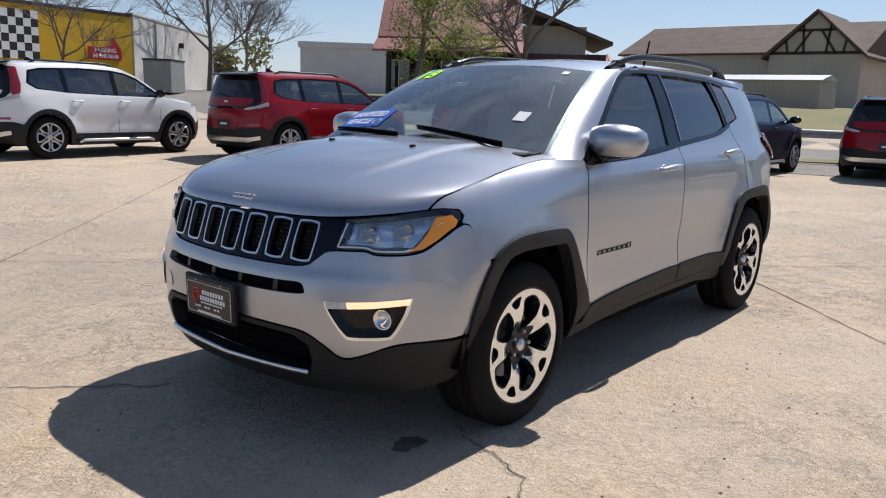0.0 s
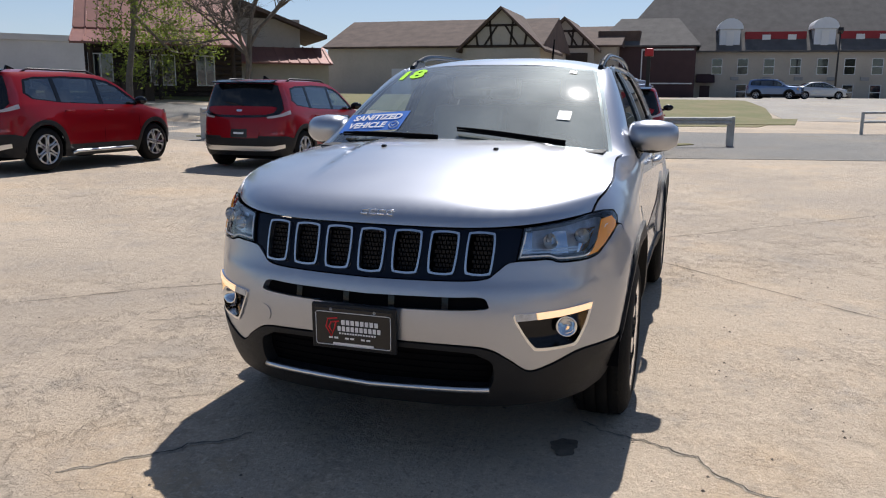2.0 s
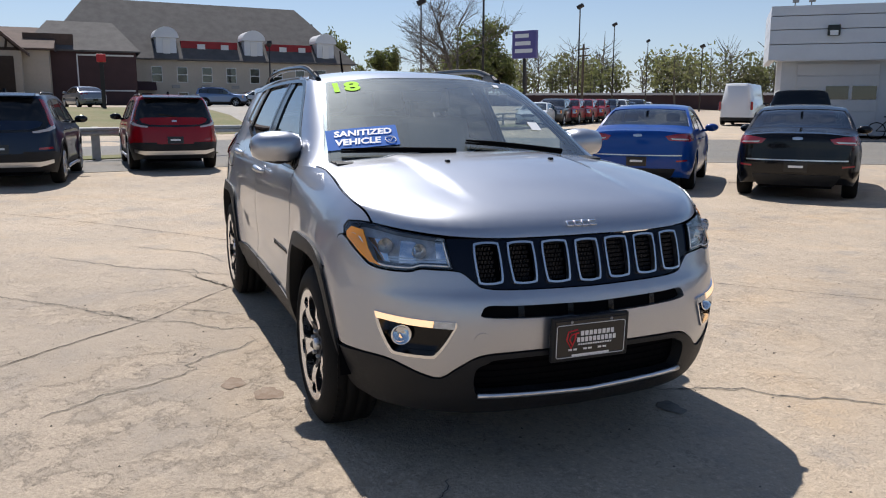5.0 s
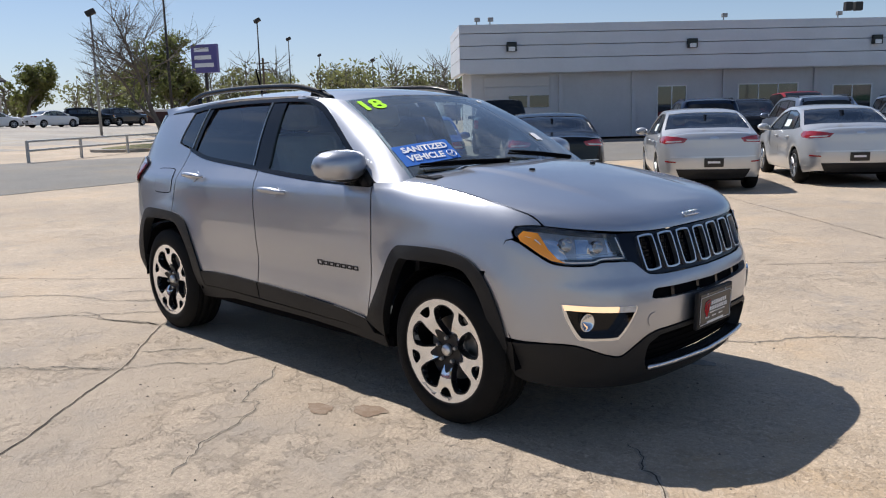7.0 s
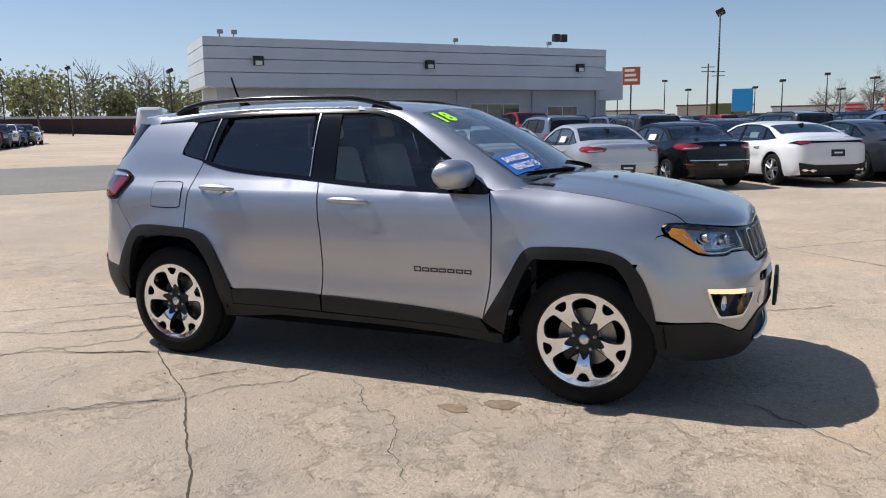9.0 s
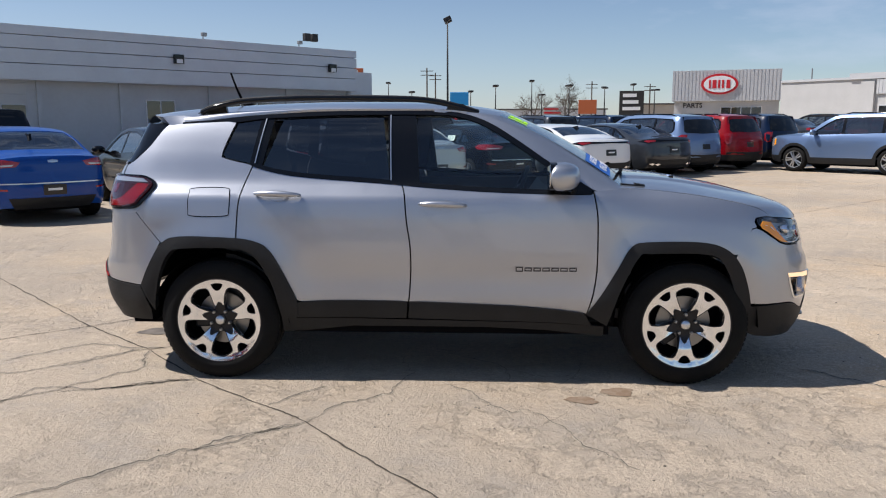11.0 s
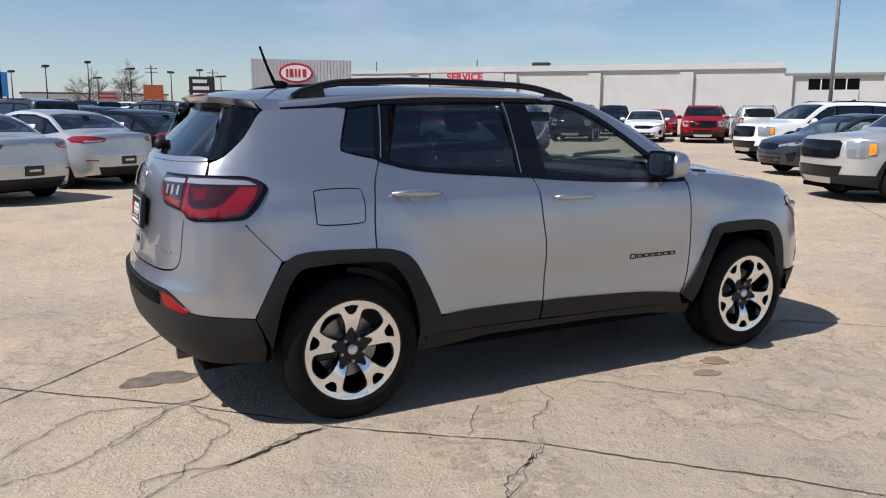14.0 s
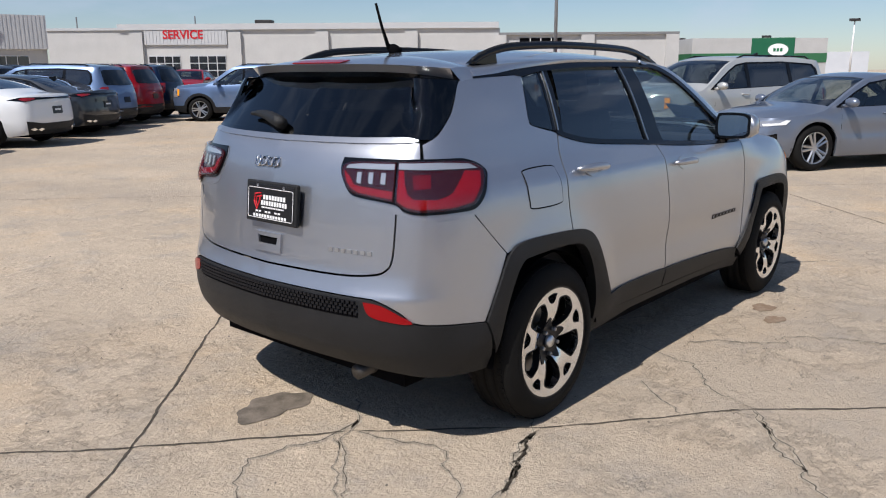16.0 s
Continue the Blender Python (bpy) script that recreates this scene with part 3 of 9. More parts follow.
    skin("rear_pillar", [(-1.10, 1.484), (-1.02, 1.49), (-1.075, 1.212), (-1.145, 1.235)], body, GLOSSBLACK, suv, 0.06, lift=-0.004, side=sd)
    skin("window_seal", shift(open_curve(BELT), 0, -0.004) + shift(open_curve(BELT), 0, 0.018)[::-1], body, GLOSSBLACK, suv, 0.05, lift=0.004, side=sd)
    for x0, x1 in ((-1.068, -1.118), (-0.345, -0.328)):
        skin("pillar_strip", [(x0 - 0.003, 1.487 if x0 < -1 else 1.507), (x0 + 0.003, 1.487 if x0 < -1 else 1.507), (x1 + 0.003, 1.215 if x0 < -1 else 1.128), (x1 - 0.003, 1.215 if x0 < -1 else 1.128)], body, SATIN, suv, 0.05, lift=0.003, depth=0.005, side=sd)
    # roof side rail of the body, window frame and bright strip
    frame_out = open_curve([(-1.58, 1.469), (-1.40, 1.481), (-1.30, 1.490), (-1.08, 1.510), (-0.70, 1.527), (-0.39, 1.530), (-0.10, 1.528), (0.07, 1.513), (0.22, 1.462), (0.38, 1.365), (0.54, 1.255), (0.72, 1.140), (0.80, 1.085)])
    TOP2 = open_curve([(-1.58, 1.461), (-1.40, 1.470), (-1.30, 1.473), (-1.235, 1.468), (-1.08, 1.487), (-0.70, 1.505), (-0.39, 1.508), (-0.10, 1.506), (0.04, 1.495), (0.19, 1.445), (0.35, 1.350), (0.51, 1.240), (0.68, 1.128), (0.765, 1.078)])
    skin("window_frame", frame_out + TOP2[::-1], body, GLOSSBLACK, suv, 0.04, lift=0.002, side=sd)
    # windscreen pillar: from the door frame to the edge of the glass
    lo = [(-0.10, 1.528), (0.07, 1.513), (0.22, 1.462), (0.38, 1.365), (0.54, 1.255), (0.72, 1.140), (0.82, 1.085), (0.90, 1.09)]
    lo = smooth_curve(lo, 4)

    def pillar(u, v):
        """v 0 at the door frame, 1 at the windscreen."""
        p = body(float(np.interp(u, np.linspace(0, 1, len(lo)), [q[0] for q in lo])), float(np.interp(u, np.linspace(0, 1, len(lo)), [q[1] for q in lo])))
        w = 1.0 - 1.04 * max(0.0, (u - 0.12) / 0.88)
        q = screen(0.975, max(-0.04, min(1.0, w))) if u > 0.12 else roof(0.20 + (u / 0.12) * 0.07 - 0.30 * (1 - u / 0.12), 0.56 + 0.03 * (1 - u / 0.12))
        m = p.lerp(q, v)
        n = Vector((0.35, 0.75, 0.55)).normalized()
        return m + n * 0.016 * math.sin(math.pi * v)
    skin("windscreen_pillar", [(0.0, 0.0), (1.0, 0.0), (1.0, 1.0), (0.0, 1.0)], pillar, SILVER, suv, 0.04, side=sd, normal=Vector((0.2, 0.8, 0.5)))

    def cant(u, v):
        """The roof's side between the window frame and the roof skin, u from the tail to the windscreen."""
        x = -1.57 + u * 1.79
        p = body(x, pchip([(-1.5, 1.468), (-1.3, 1.494), (-1.08, 1.512), (-0.7, 1.529), (-0.1, 1.530), (0.10, 1.512), (0.22, 1.465)], x))
        q = roof(x, 0.575)
        m = p.lerp(q, v)
        return m + Vector((0, 0.5, 0.5)) * 0.022 * math.sin(math.pi * v)
    skin("roof_side", [(0, 0), (0.93, 0), (0.93, 1), (0, 1)], cant, SILVER, suv, 0.035, side=sd, normal=Vector((0, 0.6, 0.6)))

    # door handles
    for nm, x, z, door in (("front", -0.035, 1.012, door_f), ("rear", -0.965, 1.066, door_r)):
        skin("handle_recess", rounded([(x - 0.075, z), (x - 0.03, z + 0.028), (x + 0.03, z + 0.026), (x + 0.06, z), (x + 0.03, z - 0.034), (x - 0.03, z - 0.034)]), body, SILVER, door, 0.03, lift=0.002, depth=0.003, side=sd)
        bm = bmesh.new()
        pts = []
        for k in range(11):
            u = -1 + 2 * k / 10
            p = body(x + 0.132 * u, z - 0.004 * u)
            pts.append((p.x, sd * (p.y + 0.012 + 0.024 * (1 - u ** 4)), p.z + 0.006 * (1 - u * u)))
        tube(bm, pts, [0.008 + 0.010 * (1 - abs(-1 + 2 * k / 10) ** 3) for k in range(11)], 10)
        bmesh.ops.scale(bm, vec=(1, 1, 1), verts=bm.verts)
        part("door_handle", bm, SILVER, door, smooth=True)

    # mirror: arm, shell, chin and glass
    bm = bmesh.new()
    tube(bm, [(0.66, sd * 0.75, 1.10), (0.66, sd * 0.79, 1.105), (0.635, sd * 0.84, 1.115)], [0.035, 0.028, 0.03], 10)
    arm = part("mirror_arm", bm, GLOSSBLACK, suv, smooth=True)
    bm = bmesh.new()
    secs = [(0.770, 0.060, 0.045), (0.785, 0.090, 0.068), (0.84, 0.112, 0.079), (0.91, 0.112, 0.079), (0.970, 0.095, 0.068), (1.002, 0.060, 0.048), (1.010, 0.015, 0.014)]
    rings = []
    for y, a, h in secs:
        ring = []
        for k in range(20):
            c, s = math.cos(2 * math.pi * k / 20), math.sin(2 * math.pi * k / 20)
            xx = (abs(c) ** 0.75) * math.copysign(1, c)
            ring.append(bm.verts.new((0.615 - 0.10 * (y - 0.78) + (xx * a if xx > 0 else xx * 0.045), sd * y, 1.170 + (abs(s) ** 0.8) * math.copysign(h, s))))
        rings.append(ring)
    for a, b in zip(rings, rings[1:]):
        for k in range(20):
            bm.faces.new((a[k], a[(k + 1) % 20], b[(k + 1) % 20], b[k]))
    bm.faces.new(rings[0]), bm.faces.new(rings[-1])
    bmesh.ops.recalc_face_normals(bm, faces=bm.faces)
    shell = part("mirror_shell", bm, SILVER, suv, smooth=True)
    bm = bmesh.new()
    tube(bm, [(0.66, sd * 0.79, 1.110), (0.665, sd * 0.89, 1.100), (0.625, sd * 0.965, 1.110)], [0.012, 0.014, 0.008], 8)
    part("mirror_chin", bm, GLOSSBLACK, shell, smooth=True)
    bm = bmesh.new()
    prism(bm, rounded([(0.80, 1.125), (0.84, 1.112), (0.955, 1.12), (0.97, 1.17), (0.955, 1.225), (0.84, 1.23), (0.80, 1.215)]), 0.545, 0.560, "x")
    bmesh.ops.scale(bm, vec=(1, sd, 1), verts=bm.verts)
    bmesh.ops.recalc_face_normals(bm, faces=bm.faces)
    part("mirror_glass", bm, MIRROR, shell)
    bm = bmesh.new()
    prism(bm, rounded([(0.782, 1.120), (0.83, 1.098), (0.962, 1.106), (0.984, 1.17), (0.964, 1.238), (0.83, 1.246), (0.785, 1.225)]), 0.549, 0.585, "x")
    bmesh.ops.scale(bm, vec=(1, sd, 1), verts=bm.verts)
    bmesh.ops.recalc_face_normals(bm, faces=bm.faces)
    part("mirror_bezel", bm, GLOSSBLACK, shell)
    skin("mirror_base", [(0.60, 1.08), (0.775, 1.075), (0.60, 1.165)], body, GLOSSBLACK, suv, 0.05, lift=0.006, side=sd)

    # model lettering on the doors, as plain bars
    for k in range(7):
        a, t = 0.372 + k * 0.0495, 0.0055
        z1, z0 = (0.664, 0.642) if k else (0.668, 0.640)
        skin("badge_bar", [(a, z1), (a + 0.041, z1), (a + 0.041, z0), (a, z0)], body, BADGE_DARK, door_f, 0.05, holes=[[(a + t, z1 - t), (a + 0.041 - t, z1 - t), (a + 0.041 - t, z0 + t), (a + t, z0 + t)]], lift=0.004, depth=0.004, side=sd)

# ---- roof, bonnet, windscreen ----
edge_front = [(0.345 - 0.075 * u * u, u * 0.575) for u in np.linspace(-1, 1, 15)]
edge_rear = [(-1.545 - 0.02 * (1 - u * u), u * 0.575) for u in np.linspace(1, -1, 9)]
skin("roof_panel", edge_front + edge_rear, roof, SILVER, suv, 0.06, normal=Vector((0, 0, 1)))
edge = [(0.0, y) for y in np.linspace(-1, 1, 21)[:-1]] + [(u, 1.0) for u in np.linspace(0, HOOD_LEN, 30)[:-1]]
edge += [(HOOD_LEN, y) for y in np.linspace(1, -1, 41)[:-1]] + [(u, -1.0) for u in np.linspace(HOOD_LEN, 0, 30)[:-1]]
bonnet = skin("bonnet", edge, hood, SILVER, suv, 0.035, normal=Vector((0.3, 0, 1)))
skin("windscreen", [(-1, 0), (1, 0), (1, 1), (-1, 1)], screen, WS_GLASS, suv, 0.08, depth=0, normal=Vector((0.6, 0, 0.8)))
skin("windscreen_border", [(-1, -0.01), (1, -0.01), (1, 1), (-1, 1)], screen, GLOSSBLACK, suv, 0.05, holes=[rounded([(-0.955, 0.07), (-0.955, 0.07), (0.955, 0.07), (0.955, 0.07), (0.945, 0.955), (0.90, 0.975), (-0.90, 0.975), (-0.945, 0.955)])], lift=-0.004, depth=0, normal=Vector((0.6, 0, 0.8)))
# cowl under the wipers
bm = bmesh.new()
for a, b in ((1.10, 1.05), (1.05, 0.97)):
    prism(bm, [(a, 1.09), (a, 1.112), (b, 1.118), (b, 1.08)], -0.70, 0.70)
part("cowl", bm, CLAD, suv)
for y0, y1, v1 in ((-0.10, -0.66, 0.105), (0.52, -0.02, 0.13)):
    bm = bmesh.new()
    pts = [screen(u / 0.735, 0.045 + (v1 - 0.045) * k / 6) + Vector((0.018, 0, 0.022)) for k, u in enumerate(np.linspace(y0, y1, 7))]
    tube(bm, pts, [0.012, 0.011, 0.010, 0.010, 0.009, 0.008, 0.005], 6)
    wiper = part("wiper", bm, VOID, suv, smooth=True)
    bm = bmesh.new()
    tube(bm, [p + Vector((-0.006, 0, -0.012)) for p in pts], 0.006, 6)
    part("wiper_blade", bm, RUBBER, wiper)
for y in (-0.26, 0.265):
    bm = bmesh.new()
    p = hood(0.34, y / 0.735)
    box(bm, p.x - 0.014, p.x + 0.012, y - 0.010, y + 0.010, p.z - 0.004, p.z + 0.010, 0.004)
    part("washer_nozzle", bm, GLOSSBLACK, bonnet)

# ---- nose ----
sf = s_front


def fr(y, z):
    return (sf(abs(y)), z)


def nose(u, v):
    """The front skin: u half-width (either sign), v height."""
    p = body(sf(abs(u)), v)
    return Vector((p.x, math.copysign(p.y, u) if u else 0.0, p.z))


def mirror_outline(right):
    """A closed outline from its half with y >= 0, listed from top middle to bottom middle."""
    return right + [(-a, b) for a, b in right[::-1]]


SLIT = mirror_outline(open_curve([(0.0, 0.655), (0.30, 0.660), (0.42, 0.664), (0.445, 0.640), (0.445, 0.640), (0.43, 0.622), (0.25, 0.612), (0.0, 0.608)], 4))
FOG = {sd: [(sd * a, b) for a, b in rounded([(0.772, 0.628), (0.772, 0.628), (0.66, 0.614), (0.531, 0.607), (0.531, 0.607), (0.530, 0.588), (0.562, 0.525), (0.592, 0.480), (0.615, 0.468), (0.71, 0.472), (0.735, 0.486), (0.760, 0.56)], 5)] for sd in (1, -1)}
BROW = open_curve([(0.0, 0.708), (0.30, 0.712), (0.43, 0.722), (0.475, 0.748), (0.512, 0.776), (0.5475, 0.784), (0.61, 0.787), (0.653, 0.788), (0.681, 0.778), (0.72, 0.777), (0.765, 0.781), (0.794, 0.793), (0.815, 0.822), (0.833, 0.853), (0.846, 0.884)], 6)
KNEE = open_curve([(0.0, 0.492), (0.30, 0.490), (0.44, 0.482), (0.52, 0.440), (0.585, 0.395), (0.65, 0.410), (0.735, 0.452), (0.800, 0.462)], 6)
cover = [(0.0, 0.708)] + BROW[1:] + [(0.8497, 0.878), (0.8625, 0.75), (0.8655, 0.705), (0.8575, 0.575), (0.853, 0.47)] + KNEE[::-1]


# widths past 0.84 run on along the wing
def nose_s(u, v):
    a = abs(u)
    s = sf(a) if a <= 0.84 else sf(0.84) - (a - 0.84) * 6.6
    p = body(s, v)
    return Vector((p.x, math.copysign(p.y, u) if u else 0.0, p.z))


def nose_plain(u, v):
    a = abs(u)
    p = body(sf(a) if a <= 0.84 else sf(0.84) - (a - 0.84), v)
    return Vector((p.x, math.copysign(p.y, u) if u else 0.0, p.z))


WIDE[nose_s] = (0.84, 6.6, nose_plain)
bumper = skin("front_bumper", mirror_outline(cover), nose_s, SILVER, suv, 0.028, holes=[SLIT, FOG[1], FOG[-1]], depth=0.03)
skin("slit_backing", mirror_outline([(0, 0.67), (0.47, 0.675), (0.47, 0.60), (0, 0.60)]), nose, VOID, bumper, 0.06, lift=-0.028, depth=0)
for y in (-0.29, -0.09, 0.09, 0.29):
    skin("slit_rib", [(y - 0.012, 0.66), (y + 0.012, 0.66), (y + 0.012, 0.60), (y - 0.012, 0.60)], nose, GLOSSBLACK, bumper, 0.04, lift=-0.02, depth=0)
# black lower apron with its opening and bright lip
low = [(0.0, 0.484)] + shift(KNEE[1:], 0, -0.006) + [(0.8525, 0.45), (0.851, 0.36), (0.846, 0.29), (0.80, 0.255), (0.62, 0.245), (0.3, 0.232), (0.0, 0.230)]
MOUTH = mirror_outline(open_curve([(0.0, 0.468), (0.36, 0.464), (0.42, 0.450), (0.462, 0.425), (0.470, 0.36), (0.455, 0.318), (0.455, 0.318), (0.0, 0.306)], 4))
apron = skin("front_apron", mirror_outline(low), nose_s, CLAD, suv, 0.03, holes=[MOUTH], lift=0.006, depth=0.05)
skin("mouth_backing", mirror_outline([(0, 0.48), (0.48, 0.48), (0.48, 0.30), (0, 0.30)]), nose, VOID, apron, 0.06, lift=-0.05, depth=0)
for k in range(5):
    z = 0.335 + k * 0.028
    skin("mouth_slat", mirror_outline([(0, z + 0.004), (0.455, z + 0.004), (0.455, z - 0.004), (0, z - 0.004)]), nose, VOID, apron, 0.05, lift=-0.042, depth=0.004)
bm = bmesh.new()
tube(bm, [nose(y, 0.310 + 0.012 * abs(y) / 0.46) + Vector((0.016, 0, 0)) for y in np.linspace(-0.46, 0.46, 25)], 0.0115, 8)
part("bright_lip", bm, SATIN, apron, smooth=True)
skin("tow_cover", rounded([(-0.44 + 0.032 * math.cos(a), 0.535 + 0.032 * math.sin(a)) for a in np.linspace(0, 2 * math.pi, 9)[:-1]]), nose, SILVER, bumper, 0.02, lift=0.003, depth=0.004)
# grille
GR = mirror_outline(open_curve([(0.0, 0.892), (0.30, 0.893), (0.53, 0.900), (0.576, 0.897), (0.576, 0.897), (0.560, 0.845), (0.544, 0.789), (0.544, 0.789), (0.512, 0.781), (0.475, 0.754), (0.43, 0.728), (0.30, 0.718), (0.0, 0.714)], 5))
SLOTS = []
for k in range(7):
    c = (k - 3) * 0.1375
    w, lean = 0.0525, 0.006 * (k - 3) / 3
    top, bot = 0.877 + 0.003 * abs(k - 3) / 3, 0.731 + 0.008 * abs(k - 3) / 3
    SLOTS.append(rounded([(c - w + lean, top - 0.018), (c - w + 0.016 + lean, top), (c + w - 0.016 + lean, top), (c + w + lean, top - 0.018), (c + w - 0.004 - lean, bot + 0.018), (c + w - 0.022 - lean, bot), (c - w + 0.022 - lean, bot), (c - w + 0.004 - lean, bot + 0.018)], 4))
grille = skin("grille", GR, nose, NAVYBLACK, suv, 0.025, holes=SLOTS, lift=-0.010, depth=0.03)
skin("grille_backing", mirror_outline([(0, 0.89), (0.53, 0.89), (0.50, 0.72), (0, 0.72)]), nose, VOID, grille, 0.06, lift=-0.05, depth=0)
for hole in SLOTS:
    cx, cy = (sum(p[i] for p in hole) / len(hole) for i in (0, 1))
    inner = [(cx + (p[0] - cx) * 0.89, cy + (p[1] - cy) * 0.935) for p in hole]
    outer = [(cx + (p[0] - cx) * 1.03, cy + (p[1] - cy) * 1.03) for p in hole]
    skin("grille_ring", outer, nose, SATIN, grille, 0.02, holes=[inner], lift=0.006, depth=0.022)
    bm = bmesh.new()
    for r in range(9):
        z = cy - 0.062 + r * 0.0155
        for q in range(-4, 5):
            y = cx + (q + 0.5 * (r % 2)) * 0.0135
            if abs(y - cx) < 0.042:
                p = nose(y, z)
                box(bm, p.x - 0.034, p.x - 0.026, y - 0.0052, y + 0.0052, z - 0.0058, z + 0.0058)
    part("grille_mesh", bm, MESHBLACK, grille)
# lamps
for sd in (1, -1):
    HL = [(sd * a, b) for a, b in rounded([(0.58, 0.897), (0.58, 0.897), (0.667, 0.909), (0.742, 0.920), (0.806, 0.934), (0.831, 0.940), (0.8425, 0.935), (0.8445, 0.917), (0.842, 0.894), (0.828, 0.857), (0.810, 0.826), (0.790, 0.800), (0.765, 0.788), (0.72, 0.784), (0.681, 0.785), (0.653, 0.795), (0.61, 0.794), (0.5475, 0.791), (0.5475, 0.791)], 4)]
    cy = 0.853
    inner = [(sd * (0.71 + (abs(a) - 0.71) * 0.965), cy + (b - cy) * 0.93) for a, b in HL]
    lamp = skin("headlamp", HL, nose_s, LENS, suv, 0.025, lift=0.003, depth=0)
    skin("headlamp_rim", HL, nose_s, GLOSSBLACK, lamp, 0.02, holes=[inner], lift=0.001, depth=0.05)
    skin("headlamp_back", HL, nose_s, LAMP_BACK, lamp, 0.03, lift=-0.045, depth=0)
    for yy, zz, rr in ((0.650, 0.852, 0.028), (0.752, 0.866, 0.029)):
        bm = bmesh.new()
        p = nose(yy, zz)
        lathe(bm, [(0.05, rr), (0.045, rr * 0.98), (0.02, rr * 0.85), (0.0, rr * 0.45), (-0.004, 0.001)], 20, pose(p.x - 0.055, sd * p.y, zz, 0, 0, -90 + sd * 14))
        bowl = part("lamp_bowl", bm, REFLECTOR, lamp, smooth=True)
        bm = bmesh.new()
        lathe(bm, [(0.0, 0.010), (0.03, 0.009), (0.038, 0.001)], 12, pose(p.x - 0.055, sd * p.y, zz, 0, 0, -90 + sd * 14))
        part("bulb_shield", bm, SATIN, bowl, smooth=True)
    for a0, a1, w in ((0.598, 0.585, 0.020), (0.700, 0.688, 0.014), (0.722, 0.716, 0.012), (0.800, 0.770, 0.016)):
        skin("lamp_facet", [(sd * (a0 - w), 0.892), (sd * (a0 + w), 0.896), (sd * (a1 + w), 0.812), (sd * (a1 - w), 0.812)], nose, REFLECTOR, lamp, 0.03, lift=-0.035, depth=0.02)
    for zz in (0.822, 0.832):
        skin("lamp_step", [(sd * 0.57, zz), (sd * 0.68, zz), (sd * 0.76, zz + 0.002), (sd * 0.76, zz - 0.004), (sd * 0.68, zz - 0.006), (sd * 0.57, zz - 0.006)], nose, SATIN, lamp, 0.03, lift=-0.030, depth=0.008)
    skin("lamp_floor", [(sd * a, b) for a, b in ((0.562, 0.812), (0.653, 0.814), (0.681, 0.806), (0.765, 0.810), (0.762, 0.802), (0.72, 0.796), (0.681, 0.797), (0.653, 0.807), (0.556, 0.803))], nose, SMOKE, lamp, 0.03, lift=-0.012, depth=0.03)
    bm = bmesh.new()
    pipe = open_curve([(0.586, 0.885), (0.5580, 0.801), (0.5580, 0.801), (0.61, 0.804), (0.653, 0.804), (0.681, 0.795), (0.72, 0.794), (0.765, 0.798), (0.783, 0.812), (0.803, 0.850), (0.823, 0.892), (0.823, 0.892), (0.840, 0.902)], 4)
    tube(bm, [Vector((q.x + 0.001, sd * q.y, q.z)) for q in (nose_s(a, b) for a, b in pipe)], 0.0032, 6)
    part("light_pipe", bm, WHITE, lamp, smooth=True)
    skin("amber_corner", [(sd * a, b) for a, b in ((0.818, 0.912), (0.838, 0.920), (0.8418, 0.900), (0.830, 0.862), (0.812, 0.829), (0.791, 0.803), (0.762, 0.793), (0.780, 0.812), (0.799, 0.850))], nose_s, AMBER, lamp, 0.02, lift=0.0045, depth=0.004, label="amber corner lens")
    fog = skin("fog_bezel", FOG[sd], nose, CHROME, suv, 0.025, holes=[[(sd * (0.650 + (abs(p[0]) - 0.650) * 0.925), 0.560 + (p[1] - 0.560) * 0.88) for p in FOG[sd]]], lift=0.006, depth=0.05)
    skin("fog_backing", FOG[sd], nose, GLOSSBLACK, fog, 0.04, lift=-0.045, depth=0)
    skin("turn_lamp", [(sd * a, b) for a, b in ((0.602, 0.609), (0.68, 0.615), (0.768, 0.625), (0.764, 0.604), (0.68, 0.592), (0.606, 0.586))], nose, GLOW, fog, 0.03, lift=0.010, depth=0.012, label="lit amber turn lamp")
    skin("marker_lamp", [(sd * a, b) for a, b in ((0.533, 0.605), (0.600, 0.609), (0.604, 0.586), (0.538, 0.582))], nose, LAMP_BACK, fog, 0.03, lift=0.009, depth=0.012, label="clear marker lamp")
    p = nose(0.690, 0.545)
    bm = bmesh.new()
    lathe(bm, [(0.03, 0.038), (0.032, 0.034), (0.012, 0.028), (0.0, 0.001)], 20, pose(p.x - 0.05, sd * p.y, 0.545, 0, 0, -90 + sd * 14))
    part("fog_lamp", bm, REFLECTOR, fog, smooth=True)
# emblem on the bonnet's lip, a plain raised shape in five strokes
for k in range(4):
    y0 = (0.062 - k * 0.033) / 0.75
    u = HOOD_LEN - 0.045
    pts = [hood(u + 0.012, y0), hood(u + 0.012, y0 - 0.032), hood(u - 0.006, y0 - 0.032), hood(u - 0.006, y0)]
    bm = bmesh.new()
    tube(bm, [p + Vector((0.004, 0, 0.004)) for p in pts], 0.0042, 6)
    part("emblem_stroke", bm, CHROME, bonnet, smooth=True)

